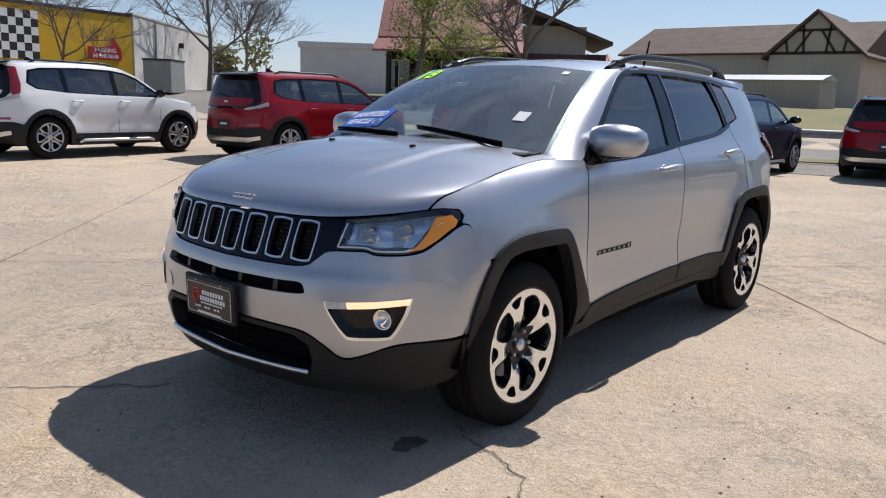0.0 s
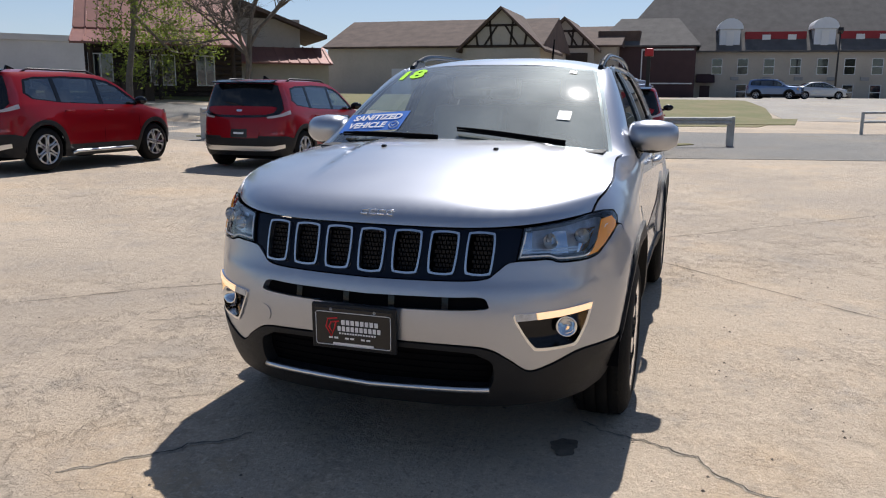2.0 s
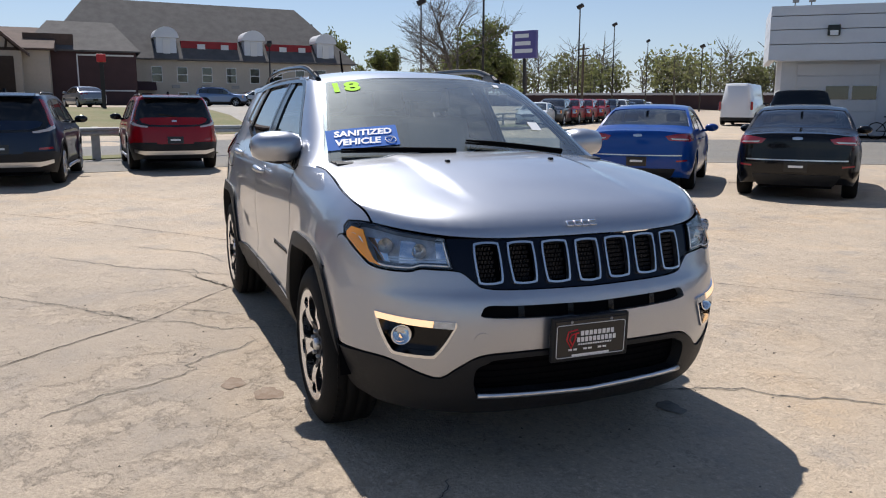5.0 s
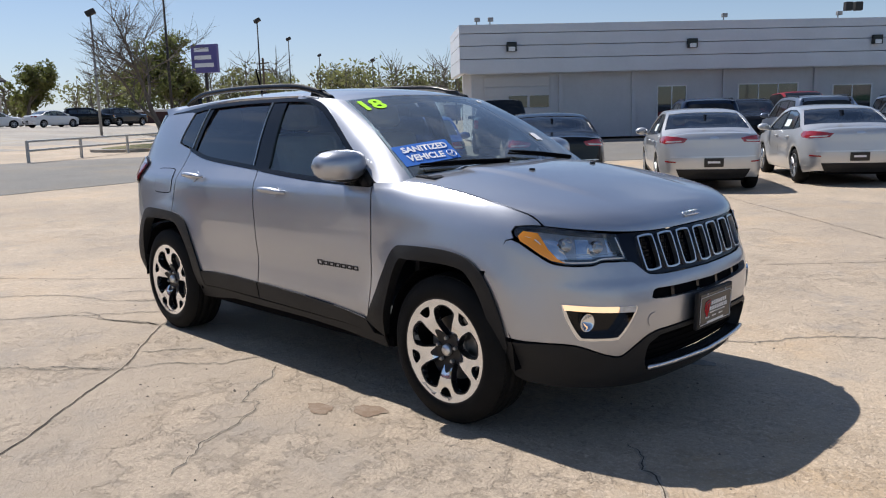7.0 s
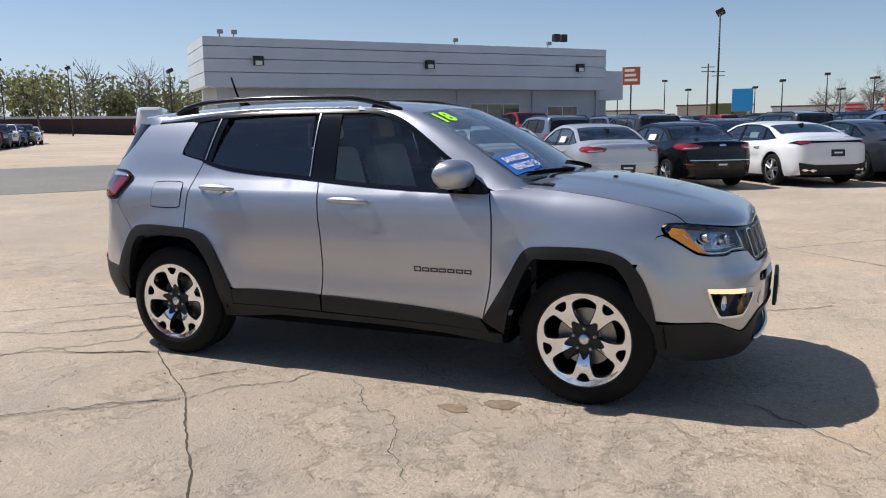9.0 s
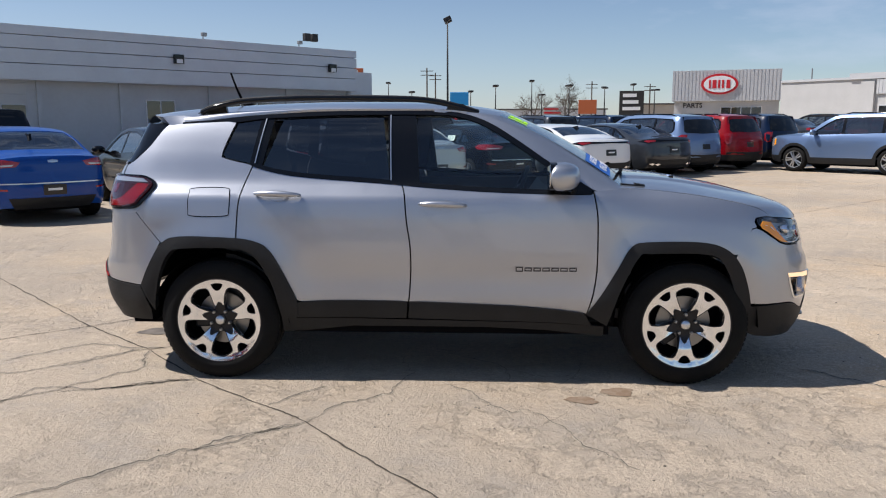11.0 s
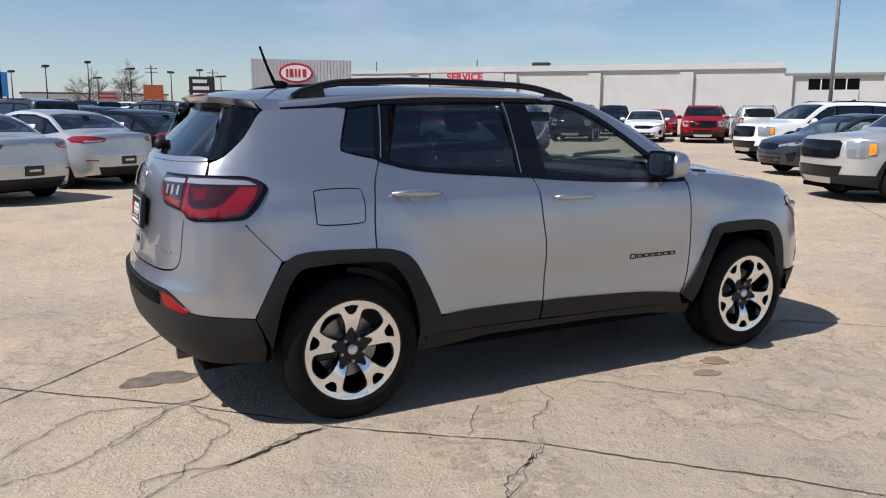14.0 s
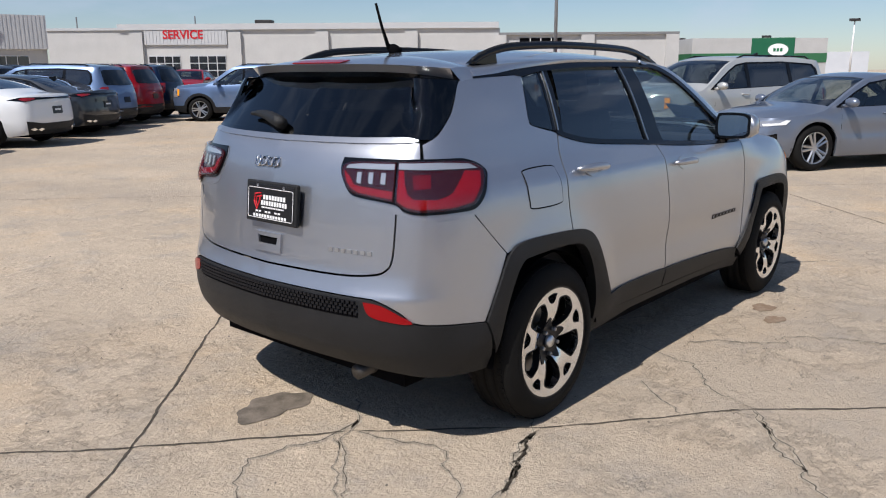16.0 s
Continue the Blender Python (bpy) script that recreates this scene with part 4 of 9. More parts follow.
# ---- plates ----
def dealer_plate(at, parent_label, back):
    """A black plate holder with a pale line round it, a red mark and unreadable lettering as bars."""
    p = part("dealer_plate", new_box(-0.165, 0.165, -0.010, 0.010, -0.085, 0.085, 0.006), CLAD, suv, parent_label)
    p.matrix_basis = at
    part("plate_face", new_box(-0.150, 0.150, -0.0125, -0.008, -0.072, 0.072, 0.002), PLATE_BLACK, p)
    bm = bmesh.new()
    loop = [(-0.146, -0.062), (-0.140, -0.068), (0.140, -0.068), (0.146, -0.062), (0.146, 0.050), (0.140, 0.056), (-0.140, 0.056), (-0.146, 0.050)]
    tube(bm, [(a, -0.013, b) for a, b in loop + loop[:1]], 0.0014, 4)
    part("plate_line", bm, WHITE, p)
    bm = bmesh.new()
    for o in (0.0, 0.012):
        tube(bm, [(-0.105 + o, -0.0135, 0.0), (-0.098 + o, -0.0135, 0.030 - o), (-0.060 + o / 2, -0.0135, 0.036 - o)], 0.0032, 6)
        tube(bm, [(-0.105 + o, -0.0135, 0.0), (-0.085 + o / 2, -0.0135, -0.034 + o), (-0.070, -0.0135, 0.0), (-0.066, -0.0135, 0.022 - o)], 0.0032, 6)
    part("plate_mark", bm, RED_INK, p)
    for row, z, h, x0, n, w in ((0, 0.020, 0.018, -0.045, 8, 0.0185), (1, -0.004, 0.018, -0.060, 10, 0.0172), (2, -0.022, 0.006, -0.055, 14, 0.0105), (3, -0.040, 0.007, -0.095, 9, 0.021)):
        for k in range(n):
            if row == 3 and k % 3 == 2:
                continue
            part("plate_bar", new_box(x0 + k * w, x0 + k * w + w * 0.72, -0.0136, -0.0118, z - h / 2, z + h / 2), WHITE, p)
    if not back:
        part("plate_bar", new_box(-0.08, 0.08, -0.0136, -0.0118, -0.066, -0.058), WHITE, p)
    else:
        for k in range(12):
            part("plate_bar", new_box(-0.11 + k * 0.0185, -0.097 + k * 0.0185, -0.0136, -0.0118, -0.064, -0.052), WHITE, p)
    for x in (-0.085, 0.085):
        bm = bmesh.new()
        lathe(bm, [(-0.013, 0.001), (-0.0150, 0.005), (-0.012, 0.006)], 10, pose(x, 0, 0.066))
        part("plate_screw", bm, STEEL, p)
    return p


dealer_plate(pose(2.190, -0.035, 0.530, 2, 0, 90), "black dealer plate with red mark and pale lettering", False)
dealer_plate(pose(-2.128, -0.040, 0.970, -6, 0, -90), "black dealer plate with red mark below the rear emblem", True)

# ---- tail ----
sr = s_rear


def tail(u, v):
    """The rear skin: u half-width (either sign), v height; widths past 0.80 run on along the side."""
    a = abs(u)
    s = sr(a) if a <= 0.80 else sr(0.80) + (a - 0.80) * 4.0
    p = body(s, v)
    return Vector((p.x, math.copysign(p.y, u) if u else 0.0, p.z))


def tail_plain(u, v):
    a = abs(u)
    p = body(sr(a) if a <= 0.80 else sr(0.80) + (a - 0.80), v)
    return Vector((p.x, math.copysign(p.y, u) if u else 0.0, p.z))


WIDE[tail] = (0.80, 4.0, tail_plain)
GATE = open_curve([(0.0, 1.222), (0.40, 1.225), (0.66, 1.232), (0.755, 1.228), (0.755, 1.228), (0.752, 1.160), (0.752, 1.160)], 4)
gate_low = open_curve([(0.655, 1.003), (0.650, 0.90), (0.640, 0.80), (0.615, 0.762), (0.56, 0.742), (0.40, 0.728), (0.0, 0.722)], 5)
LAMP_IN = open_curve([(0.752, 1.160), (0.50, 1.158), (0.43, 1.150), (0.402, 1.125), (0.42, 1.075), (0.46, 1.035), (0.50, 1.022), (0.655, 1.003)], 4)
gate = skin("tailgate", mirror_outline(GATE + LAMP_IN[1:] + gate_low[1:]), tail, SILVER, suv, 0.035)
def tu(s):
    """The half-width by which tail() reaches outline length s on the side."""
    return 0.80 + (s - sr(0.80)) / 4.0


RG = mirror_outline(open_curve([(0.0, 1.478), (0.40, 1.478), (0.66, 1.470), (0.80, 1.464), (tu(-1.672), 1.456), (tu(-1.672), 1.456), (tu(-1.752), 1.378), (tu(-1.795), 1.336), (tu(-1.862), 1.284), (tu(-1.915), 1.252), (0.80, 1.241), (0.80, 1.241), (0.66, 1.240), (0.40, 1.234), (0.0, 1.230)], 5))
rear_glass = skin("rear_screen", RG, tail, REAR_GLASS, suv, 0.05, lift=0.0, depth=0.01)
skin("rear_screen_border", RG, tail, GLOSSBLACK, rear_glass, 0.05, holes=[mirror_outline([(0.0, 1.44), (0.40, 1.44), (0.66, 1.43), (0.685, 1.36), (0.705, 1.29), (0.64, 1.262), (0.4, 1.256), (0.0, 1.252)])], lift=-0.004, depth=0)
skin("gate_ledge", mirror_outline(open_curve([(0.0, 1.236), (0.40, 1.239), (0.66, 1.246), (0.752, 1.240), (0.752, 1.240), (0.752, 1.232), (0.752, 1.232), (0.66, 1.226), (0.40, 1.220), (0.0, 1.216)], 4)), tail, SILVER, gate, 0.04, lift=0.006, depth=0.008)
# rear wiper
bm = bmesh.new()
pts = [tail(0.04 + 0.30 * k / 6, 1.268 + 0.035 * math.sin(0.6 * k / 6 * math.pi)) + Vector((-0.022, 0, 0.012)) for k in range(7)]
tube(bm, pts, [0.026, 0.028, 0.026, 0.022, 0.018, 0.013, 0.008], 8)
part("rear_wiper", bm, CLAD, rear_glass, smooth=True)


# roof spoiler: a thick lip over the rear glass
def lip(u, v):
    """u from -1 to 1 across, v from 0 at the roof to 1 at the trailing edge."""
    a = abs(u)
    y = u * (0.60 + 0.022 * v)
    x0, x1 = -1.53 + 0.03 * a ** 4, -1.85 + 0.10 * a ** 2.5 + 0.06 * a ** 10
    z0, z1 = roof(x0, y).z, 1.521 - 0.020 * a ** 4
    return Vector((x0 + (x1 - x0) * v, y, z0 + (z1 - z0) * v + 0.008 * math.sin(math.pi * v)))


spoil = [(u, 0.0) for u in np.linspace(-1, 1, 25)[:-1]] + [(1.0, v) for v in np.linspace(0, 1, 6)[:-1]] + [(u, 1.0) for u in np.linspace(1, -1, 41)[:-1]] + [(-1.0, v) for v in np.linspace(1, 0, 6)[:-1]]
spoiler = skin("roof_spoiler", spoil, lip, SILVER, suv, 0.06, depth=0.0, normal=Vector((0, 0, 1)))


def lip_edge(u, v):
    p, a = lip(u, 1.0), abs(u)
    return Vector((p.x + 0.030 * v, p.y * (1 - 0.012 * v), p.z - (0.030 + 0.012 * a ** 10) * v))


def lip_under(u, v):
    a = abs(u)
    p, q = lip_edge(u, 1.0), tail(math.copysign(0.66 * a + 0.20 * a ** 4, u), 1.470 - 0.012 * a ** 4)
    return p.lerp(q, v)


band = [(u, 0.0) for u in np.linspace(-1, 1, 41)] + [(u, 1.0) for u in np.linspace(1, -1, 41)]
skin("spoiler_edge", band, lip_edge, SILVER, spoiler, 0.06, depth=0, normal=Vector((-1, 0, -0.4)))
skin("spoiler_underside", band, lip_under, GLOSSBLACK, spoiler, 0.06, depth=0, normal=Vector((-0.2, 0, -1)))
for sd in (1, -1):
    def cheek(u, v):
        p = body(-1.49 - 0.17 * u, 1.470 - 0.018 * u)
        return p.lerp(lip(1.0, u), v)
    skin("spoiler_cheek", [(0, 0), (0.5, 0), (1, 0), (1, 1), (0.5, 1), (0, 1)], cheek, SILVER, spoiler, 0.12, depth=0, side=sd, normal=Vector((0, 1, 0.3)))
skin("brake_light", [(-0.25, 0.80), (0.25, 0.80), (0.25, 0.97), (-0.25, 0.97)], lip, RED_LENS, spoiler, 0.03, lift=0.006, depth=0.004, normal=Vector((0, 0, 1)))

# rear lamps: their outlines are drawn towards the upper edge
def squat(pts):
    return [(a, 1.165 - (1.165 - b) * 0.95) for a, b in pts]


for sd in (1, -1):
    skin("lamp_surround", [(sd * a, b) for a, b in open_curve([(0.40, 1.165), (0.60, 1.165), (0.80, 1.165), (0.836, 1.155), (0.855, 1.120), (0.850, 1.07), (0.834, 0.968), (0.810, 0.955), (0.74, 0.952), (0.65, 0.975), (0.50, 0.995), (0.44, 1.014), (0.405, 1.070), (0.388, 1.130), (0.40, 1.165)], 4)[:-1]], tail, SILVER, suv, 0.03, lift=0.0015, depth=0.002)
    OUT = [(sd * a, b) for a, b in open_curve([(0.660, 1.158), (0.80, 1.158), (0.838, 1.148), (0.853, 1.118), (0.848, 1.07), (0.832, 0.998), (0.832, 0.998), (0.810, 0.980), (0.74, 0.975), (0.70, 0.985), (0.660, 1.008), (0.660, 1.008)], 4)]
    lamp = skin("tail_lamp", squat(OUT), tail, RED_DEEP, suv, 0.02, lift=0.012, depth=0.02)
    skin("tail_lamp_red", squat([(sd * a, b) for a, b in ((0.667, 1.126), (0.688, 1.126), (0.694, 1.080), (0.706, 1.040), (0.728, 1.022), (0.785, 1.020), (0.808, 1.040), (0.828, 1.116), (0.848, 1.110), (0.842, 1.06), (0.828, 1.003), (0.808, 0.988), (0.74, 0.983), (0.70, 0.993), (0.667, 1.014))]), tail, RED_LENS, lamp, 0.02, lift=0.016, depth=0.004)
    skin("tail_lamp_red", squat([(sd * a, b) for a, b in ((0.722, 1.108), (0.776, 1.108), (0.773, 1.058), (0.728, 1.055))]), tail, RED_MID, lamp, 0.02, lift=0.016, depth=0.004)
    skin("tail_lamp_clear", squat([(sd * a, b) for a, b in ((0.664, 1.153), (0.80, 1.153), (0.836, 1.143), (0.846, 1.122), (0.80, 1.126), (0.664, 1.131))]), tail, CLEAR_STRIP, lamp, 0.02, lift=0.016, depth=0.004, label="smoked clear strip")
    INN = [(sd * a, b) for a, b in open_curve([(0.650, 1.157), (0.50, 1.155), (0.43, 1.147), (0.405, 1.125), (0.425, 1.078), (0.455, 1.045), (0.50, 1.030), (0.650, 1.011), (0.650, 1.011)], 4)]
    lamp2 = skin("gate_lamp", squat(INN), tail, RED_DEEP, gate, 0.025, lift=0.012, depth=0.02)
    skin("gate_lamp_red", squat([(sd * a, b) for a, b in ((0.645, 1.048), (0.50, 1.062), (0.472, 1.068), (0.448, 1.100), (0.420, 1.118), (0.437, 1.078), (0.464, 1.052), (0.50, 1.038), (0.645, 1.020))]), tail, RED_LENS, lamp2, 0.025, lift=0.016, depth=0.004)
    skin("gate_lamp_clear", squat([(sd * a, b) for a, b in ((0.645, 1.150), (0.50, 1.148), (0.44, 1.141), (0.425, 1.128), (0.50, 1.128), (0.645, 1.129))]), tail, CLEAR_STRIP, lamp2, 0.025, lift=0.016, depth=0.004)
    for y in (0.495, 0.548, 0.602):
        skin("gate_lamp_window", squat([(sd * (y - 0.010), 1.116), (sd * (y + 0.010), 1.116), (sd * (y + 0.010), 1.072), (sd * (y - 0.010), 1.076)]), tail, CLEAR_STRIP, lamp2, 0.02, lift=0.0165, depth=0.003)
    rim = [(sd * a, b) for a, b in open_curve([(0.40, 1.170), (0.60, 1.170), (0.80, 1.170), (0.840, 1.160), (0.859, 1.120), (0.854, 1.07), (0.836, 0.985), (0.812, 0.968), (0.74, 0.963), (0.69, 0.975), (0.65, 1.000), (0.50, 1.018), (0.45, 1.033), (0.415, 1.075), (0.392, 1.130), (0.40, 1.170)], 4)[:-1]]
    skin("tail_lamp_frame", squat(rim), tail, GLOSSBLACK, suv, 0.03, lift=0.006, depth=0.004)
    skin("lamp_cover", squat(OUT), tail, LENS, lamp, 0.03, lift=0.022, depth=0.006)
    skin("lamp_cover", squat(INN), tail, LENS, lamp2, 0.03, lift=0.022, depth=0.006)
    skin("rear_reflector", [(sd * a, b) for a, b in open_curve([(0.545, 0.640), (0.62, 0.632), (0.70, 0.588), (0.715, 0.570), (0.66, 0.572), (0.57, 0.590), (0.545, 0.640)], 4)[:-1]], tail, RED_LENS, suv, 0.025, lift=0.012, depth=0.01)

# rear bumper, silver above and black below
up = open_curve([(0.0, 0.714), (0.40, 0.720), (0.56, 0.734), (0.622, 0.757), (0.648, 0.80), (0.658, 0.90), (0.662, 0.990), (0.662, 0.990), (0.72, 0.975), (0.80, 0.962), (0.831, 0.960), (0.831, 0.960)], 5)
dn = open_curve([(0.869, 0.795), (0.852, 0.665), (0.838, 0.548), (0.838, 0.548), (0.80, 0.556), (0.72, 0.572), (0.68, 0.610), (0.60, 0.648), (0.50, 0.655), (0.0, 0.655)], 5)
rear_bumper = skin("rear_bumper", mirror_outline(up + dn), tail, SILVER, suv, 0.03, depth=0.02)
lowr = open_curve([(0.0, 0.650), (0.50, 0.650), (0.60, 0.642), (0.68, 0.604), (0.72, 0.566), (0.80, 0.550), (0.838, 0.543), (0.838, 0.543)], 5) + [(0.845, 0.48), (0.850, 0.40), (0.848, 0.34)] + open_curve([(0.80, 0.335), (0.66, 0.345), (0.40, 0.362), (0.0, 0.372)], 4)
apron_r = skin("rear_apron", mirror_outline(lowr), tail, CLAD, suv, 0.03, lift=0.008, depth=0.06)
bm = bmesh.new()
for r in range(4):
    for k in range(-24, 25):
        p = tail((k + 0.5 * (r % 2)) * 0.0215, 0.592 + r * 0.0145)
        q = Vector((p.x - 0.012, p.y, p.z))
        box(bm, q.x - 0.004, q.x + 0.006, q.y - 0.0085, q.y + 0.0085, q.z - 0.0052, q.z + 0.0052)
tagged(part("apron_grid", bm, MESHBLACK, apron_r), kind="stuff")
skin("apron_step", mirror_outline([(0, 0.585), (0.52, 0.585), (0.52, 0.576), (0, 0.576)]), tail, VOID, apron_r, 0.05, lift=0.010, depth=0.003)
# gate grip, emblem strokes and lettering bars
skin("gate_grip", [(-0.085, 0.842), (0.085, 0.842), (0.085, 0.762), (-0.085, 0.762)], tail, SILVER, gate, 0.03, holes=[[(-0.065, 0.825), (0.065, 0.825), (0.06, 0.795), (-0.06, 0.795)]], lift=0.010, depth=0.012)
# black sheet on the gate skin for the shade in the grip's hollow
skin("grip_shade_sheet", [(-0.07, 0.83), (0.07, 0.83), (0.07, 0.79), (-0.07, 0.79)], tail, VOID, gate, 0.04, lift=0.002, depth=0)
for k in range(4):
    y0 = 0.130 - k * 0.045
    bm = bmesh.new()
    q = [tail(y0, 1.145), tail(y0 - 0.030, 1.150), tail(y0 - 0.032, 1.118 if k else 1.108), tail(y0 - 0.004, 1.112)]
    tube(bm, [p + Vector((-0.006, 0, 0)) for p in q + q[:1]][0 if k else 1:], 0.005, 6)
    part("emblem_stroke", bm, CHROME, gate, smooth=True)
for k in range(7):
    a = -0.355 - k * 0.031
    skin("badge_bar", [(a, 0.826), (a - 0.019, 0.826), (a - 0.019, 0.811), (a, 0.811)], tail, SATIN, gate, 0.03, lift=0.004, depth=0.004)

# ---- roof rails, antenna ----
for sd in (1, -1):
    bm = bmesh.new()
    y = 0.555
    line = [(0.16, 1.515), (0.05, 1.550), (-0.10, 1.583), (-0.3, 1.599), (-0.8, 1.606), (-1.15, 1.595), (-1.30, 1.580), (-1.42, 1.550), (-1.48, 1.522)]
    tube(bm, [(x, sd * (y + 0.01 * (1 - abs(x + 0.65))), z) for x, z in [tuple(p) for p in smooth_curve(line, 4)]], 0.016, 8)
    rail = part("roof_rail", bm, GLOSSBLACK, suv, smooth=True)
    for x in (0.06, -1.40):
        bm = bmesh.new()
        prism(bm, [(x - 0.10, 1.520), (x + 0.08, 1.520), (x + (0.01 if x > 0 else 0.07), 1.568), (x - (0.07 if x > 0 else 0.01), 1.568)], y - 0.014, y + 0.014)
        bmesh.ops.scale(bm, vec=(1, sd, 1), verts=bm.verts)
        bmesh.ops.recalc_face_normals(bm, faces=bm.faces)
        part("rail_foot", bm, GLOSSBLACK, rail)
    bm = bmesh.new()
    tube(bm, [(x, sd * (y + 0.006), z + 0.012) for x, z in [tuple(p) for p in smooth_curve(line, 4)]], 0.008, 6)
    part("rail_strip", bm, CLAD, rail, smooth=True)
bm = bmesh.new()
tube(bm, [(-1.35, 0, 1.575), (-1.37, 0, 1.592), (-1.40, 0, 1.602)], [0.035, 0.026, 0.014], 10)
tube(bm, [(-1.40, 0, 1.60), (-1.44, 0, 1.69), (-1.475, 0, 1.79)], [0.010, 0.007, 0.006], 8)
part("antenna", bm, VOID, suv, smooth=True)

# ---- wheels ----
def make_wheel():
    """One wheel facing +y, hub at the origin: the rim is cut from a disc, with five split spokes."""
    w = new("wheel")
    bm = bmesh.new()
    lathe(bm, [(0.025, 0.246), (0.035, 0.256), (0.030, 0.285), (0.022, 0.312), (0.006, 0.336), (-0.012, 0.344), (-0.040, 0.348), (-0.042, 0.341), (-0.048, 0.341), (-0.050, 0.349), (-0.088, 0.350), (-0.090, 0.342), (-0.097, 0.342), (-0.099, 0.350),
               (-0.137, 0.349), (-0.139, 0.341), (-0.146, 0.341), (-0.148, 0.347), (-0.175, 0.342), (-0.195, 0.318), (-0.205, 0.27), (-0.19, 0.235)], 64)
    t = part("tyre", bm, RUBBER, w, smooth=False)
    me = t.data
    me.polygons.foreach_set("use_smooth", [True] * len(me.polygons))
    # tread blocks on the shoulders
    bm = bmesh.new()
    for k in range(72):
        a = 2 * math.pi * k / 72
        for y0, y1 in ((-0.040, -0.004), (-0.178, -0.148)):
            c = pose(0, 0, 0, 0, math.degrees(-a), 0)
            box(bm, 0.330, 0.3455, y0, y1, -0.010, 0.010, 0, c @ Matrix.Translation((0.0, 0, 0)))
    tagged(part("tread", bm, RUBBER, t), kind="stuff")
    # rim face
    R0 = 0.243
    holes = []
    for k in range(5):
        a0 = 2 * math.pi * (k + 0.5) / 5 + math.pi / 2
        pol = [(0.072, -0.20), (0.072, 0.20), (0.110, 0.315), (0.156, 0.340), (0.194, 0.285), (0.210, 0.0), (0.194, -0.285), (0.156, -0.340), (0.110, -0.315)]
        holes.append(rounded([(r * math.cos(a0 + b), r * math.sin(a0 + b)) for r, b in pol], 4))
        a1 = 2 * math.pi * k / 5 + math.pi / 2
        pol = [(0.178, -0.075), (0.178, 0.075), (0.207, 0.155), (0.215, 0.135), (0.218, 0.0), (0.215, -0.135), (0.207, -0.155)]
        holes.append(rounded([(r * math.cos(a1 + b), r * math.sin(a1 + b)) for r, b in pol], 4))
    ring = [(R0 * math.cos(a), R0 * math.sin(a)) for a in np.linspace(0, 2 * math.pi, 97)[:-1]]

    def face(u, v):
        r = math.hypot(u, v)
        y = pchip([(0.0, -0.012), (0.07, -0.010), (0.10, 0.004), (0.15, 0.017), (0.200, 0.016), (0.225, 0.021), (0.243, 0.027)], r)
        return Vector((u, y, v))
    disc = skin("rim", ring, face, POLISHED, w, 0.022, holes=holes, depth=0.032, normal=Vector((0, 1, 0)))
    hub = rounded([(0.108 * (0.62 if k % 2 else 1.0) * math.cos(math.pi * k / 5 + math.pi / 2), 0.108 * (0.62 if k % 2 else 1.0) * math.sin(math.pi * k / 5 + math.pi / 2)) for k in range(10)], 4)
    skin("hub", hub, face, ALLOYDARK, disc, 0.02, lift=0.003, depth=0.006, normal=Vector((0, 1, 0)))
    for k, h in enumerate(holes):
        cx, cy = (sum(p[i] for p in h) / len(h) for i in (0, 1))
        grow = 1.02 if k % 2 else 1.08
        big = [(cx + (p[0] - cx) * grow, cy + (p[1] - cy) * grow) for p in h]
        skin("pocket", big, lambda u, v: face(u, v) + Vector((0, 0.0012, 0)), ALLOYDARK, disc, 0.03, holes=[h], depth=0.03, normal=Vector((0, 1, 0)))
    bm = bmesh.new()
    lathe(bm, [(0.016, 0.001), (0.014, 0.022), (0.008, 0.027), (-0.005, 0.028)], 24)
    part("centre_cap", bm, SATIN, disc, smooth=True)
    for k in range(5):
        a = 2 * math.pi * (k + 0.5) / 5 + math.pi / 2
        bm = bmesh.new()
        lathe(bm, [(0.014, 0.001), (0.013, 0.007), (0.009, 0.009), (-0.004, 0.010)], 8, pose(0.057 * math.cos(a), 0, 0.057 * math.sin(a)))
        part("wheel_nut", bm, STEEL, disc)
    bm = bmesh.new()
    lathe(bm, [(0.026, 0.251), (0.029, 0.244), (0.024, 0.238), (0.015, 0.228), (-0.02, 0.222), (-0.16, 0.222), (-0.19, 0.236)], 48)
    part("barrel", bm, ALLOYDARK, w, smooth=True)
    bm = bmesh.new()
    lathe(bm, [(-0.045, 0.001), (-0.045, 0.075), (-0.060, 0.078), (-0.060, 0.150), (-0.072, 0.150)], 40)
    part("brake_disc", bm, DISC, w, smooth=False)
    bm = bmesh.new()
    box(bm, 0.075, 0.165, -0.095, -0.04, -0.05, 0.06, 0.012)
    part("brake_caliper", bm, ALLOYDARK, w)
    bm = bmesh.new()
    lathe(bm, [(-0.10, 0.001), (-0.10, 0.222)], 40)
    part("back_plate", bm, VOID, w)
    return w


wheel = make_wheel()
wheel.parent = suv
wheel.matrix_basis = pose(1.318, 0.865, 0.345, 0, 17, 0)
for x, sd, spin in ((-1.318, 1, 40), (1.318, -1, 36), (-1.318, -1, 2)):
    copy_thing(wheel, pose(x, sd * 0.865, 0.345, 0, spin, 0) if sd > 0 else pose(x, sd * 0.865, 0.345, 0, spin, 180))

